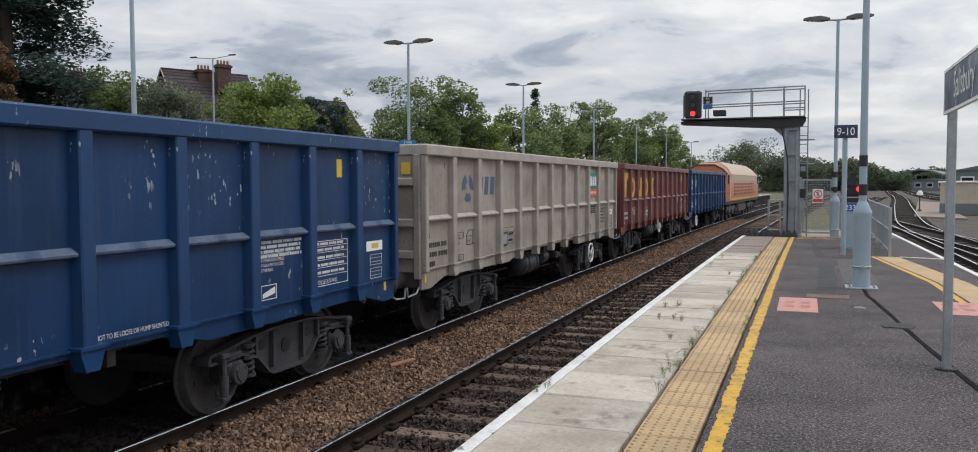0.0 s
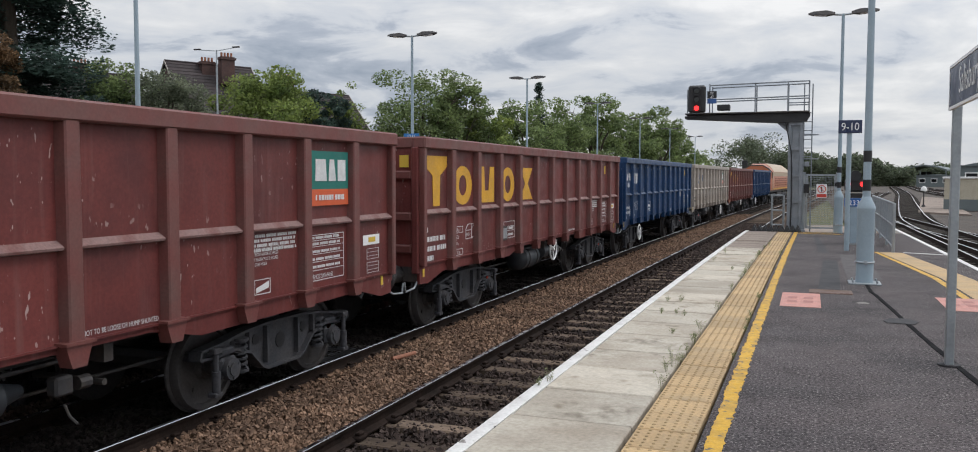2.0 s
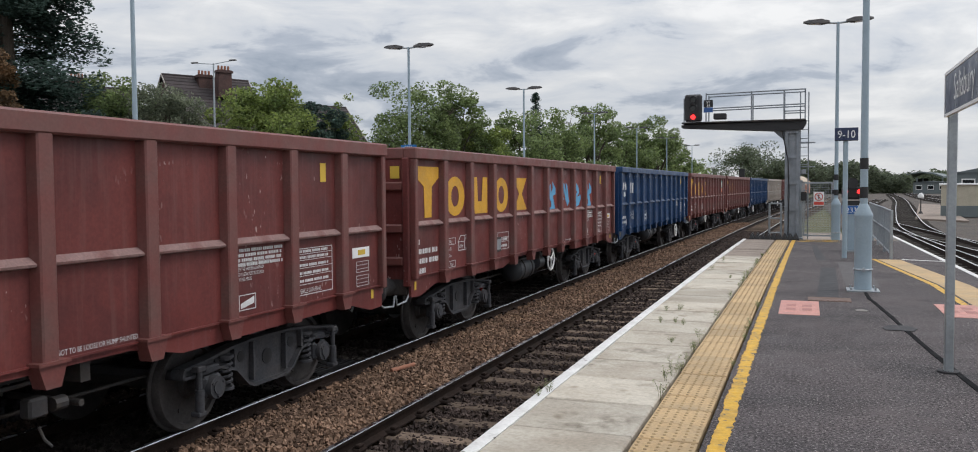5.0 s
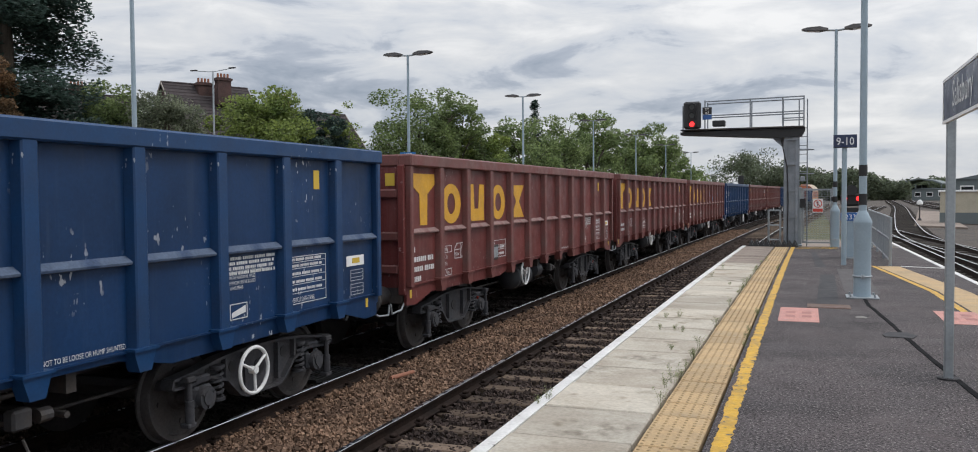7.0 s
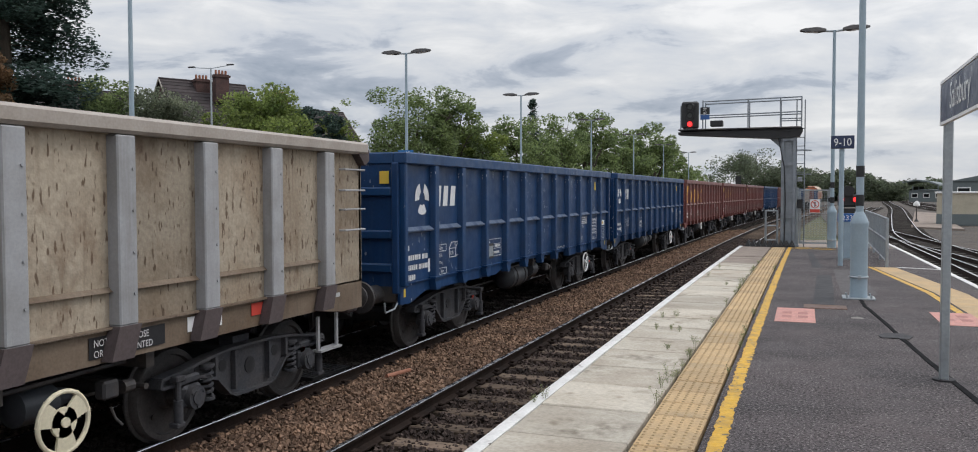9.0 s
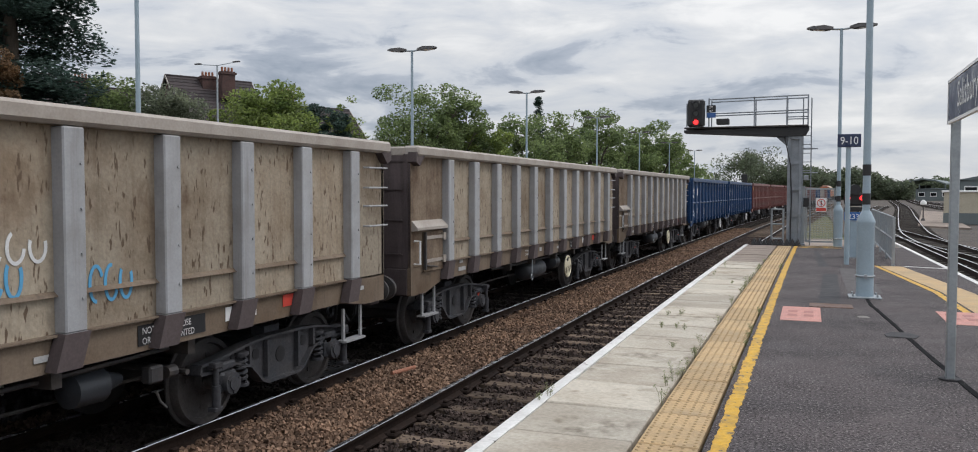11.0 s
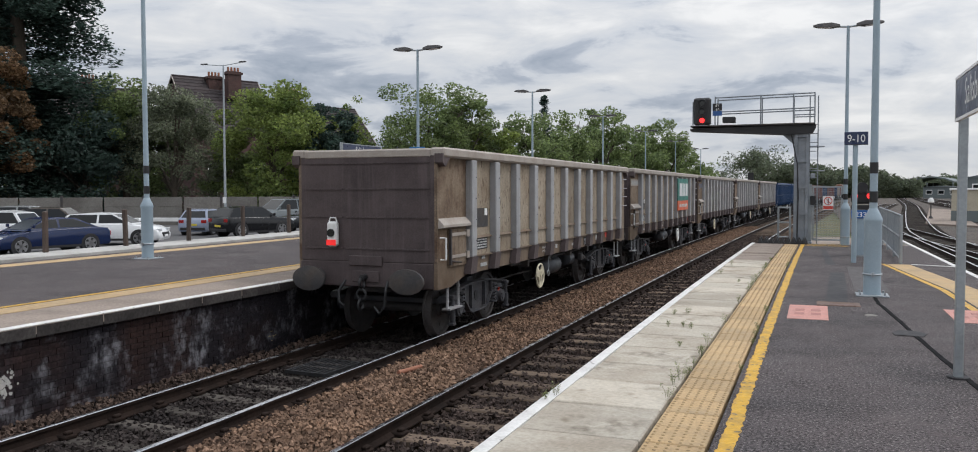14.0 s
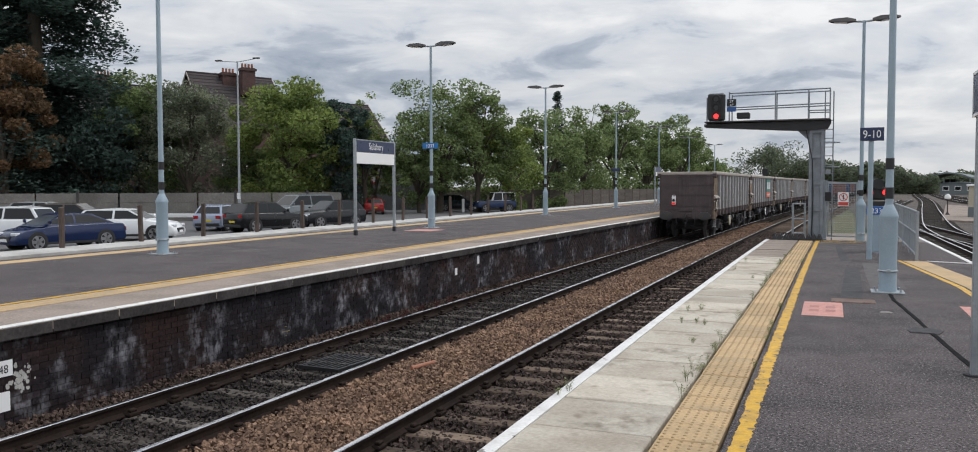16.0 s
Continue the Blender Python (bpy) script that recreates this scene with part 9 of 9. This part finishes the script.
plate_text.location = (wx + 0.026 + bend(6.32), 6.25, -0.365)
splash = Geo()
rw = random.Random(77)
for k in range(60):   # a burst of lime drips
    yy, zz, r = 6.50 + rw.gauss(0, 0.08), -0.47 + rw.gauss(0, 0.07), rw.uniform(0.005, 0.026)
    splash.prism([(yy + r * rw.uniform(0.7, 1.2) * math.cos(a), zz + r * rw.uniform(0.8, 1.7) * math.sin(a)) for a in [q * math.pi / 4 for q in range(8)]], 0, wx + 0.012, wx + 0.0125 + 0.0001 * k)
tagged(part("lime_splash", splash, KERB, FAR_WALL), kind="stuff")

# ---- paving pieces, bricks ----


def paving():
    rnd = random.Random(3)
    # concrete slabs along the near edge: their lengths vary a little
    y, k = -2.81, 0
    lens = (0.83, 0.79, 0.86, 0.79)
    made = {}
    while y < END_Y - 0.3:
        L = lens[(k * 7 + 3) % 4]
        old = y > 19.4
        if (L, old) not in made:
            me = Geo().box(EDGE_NEAR + 0.108, -1.045, 0.010, L - 0.010, -0.09, 0.0, 0.010).mesh("slab")
            me.materials.append(SLAB_FAR if old else SLAB)
            made[L, old] = me
        o = part("slab", made[L, old], None, PLATFORM)
        o.matrix_basis = pose(bend(y), y, rnd.uniform(-0.006, 0.002), rnd.uniform(-0.3, 0.3), rnd.uniform(-0.25, 0.25), heading(y))
        y += L
        k += 1
    # tactile pavers with blisters
    g = Geo().box(-0.1945, 0.1945, -0.1945, 0.1945, -0.07, -0.002, 0.005)
    for i in range(6):
        for j in range(6):
            cx, cy = -0.167 + i * 0.0668, -0.167 + j * 0.0668
            vs = []
            for r, z in ((0.0135, -0.002), (0.008, 0.0035)):
                vs += [(cx + r * math.cos(a * math.pi / 3), cy + r * math.sin(a * math.pi / 3), z) for a in range(6)]
            g.add(vs, [(a, (a + 1) % 6, 6 + (a + 1) % 6, 6 + a) for a in range(6)] + [(6, 7, 8, 9, 10, 11)])
    me = g.mesh("tactile_paver")
    me.materials.append(TACTILE)
    me.materials.append(material("grimy_blister", (0.34, 0.24, 0.125), 0.85, second=(0.25, 0.18, 0.10), patch=0.7, patch_scale=3, each=0.15))
    for p in me.polygons:
        if p.center.z > -0.0015:
            p.material_index = 1
    y = -2.8
    while y < END_Y - 0.3:
        o = part("tactile_paver", me, None, PLATFORM)
        o.matrix_basis = pose(-0.822 + bend(y), y, rnd.uniform(-0.005, 0.001), rnd.uniform(-0.4, 0.4), rnd.uniform(-0.4, 0.4), heading(y))
        y += 0.4


paving()


def wall_bricks():
    """Courses of sooty brick on the far platform's wall; the nearest stand alone, the rest are one mass."""
    rnd = random.Random(8)
    L, H = 0.225, 0.075
    x = EDGE_FAR - 0.045
    me = Geo().box(-0.03, 0.010, 0.003, L - 0.003, 0.003, H - 0.003, 0.003).mesh("brick")
    me.materials.append(BRICK_DARK)
    rest = Geo()
    z0 = FAR_Z - 0.10 - H
    n = 0
    for c in range(13):
        y = 3.5 + (L / 2 if c % 2 else 0)
        while y < 44:
            z = z0 - c * H
            out = rnd.uniform(-0.005, 0.004)
            if 6.6 < y < 12.2 and n < 300:
                o = part("brick", me, None, FAR_WALL)
                o.matrix_basis = pose(x + bend(y) + out, y, z, 0, 0, rnd.uniform(-0.8, 0.8))
                n += 1
            else:
                b = x + bend(y) + out
                rest.box(b - 0.03, b + 0.010, y + 0.003, y + L - 0.003, z + 0.003, z + H - 0.003)
            y += L
    o = part("further_bricks", rest, BRICK_DARK, FAR_WALL, smooth=0)
    o["kind"] = "stuff"


wall_bricks()


# ---- what moves: the train rolls away along the bend ----
TRAIN_ROWS = ((0.0, -114.25), (3.5, -65.65), (7.0, -16.98), (9.0, 10.86), (12.5, 59.98), (14.5, 88.05), (16.0, 109.15))


def train_at(t):
    return float(np.interp(t, [r[0] for r in TRAIN_ROWS], [r[1] for r in TRAIN_ROWS]))


def motions():
    for ob, off in TRAIN:
        rows = []
        for i in range(33):
            t = i * 0.5
            y = train_at(t) + off
            rows.append((t, pose(X_FAR + bend(y), y, RAIL_Z, 0, 0, heading(y))))
        walk(ob, rows)
    for wheel, y in SPIN:
        walk(wheel, [(i / 30, pose(0, y, 0.46, -57.9 * i)) for i in range(481)])


motions()
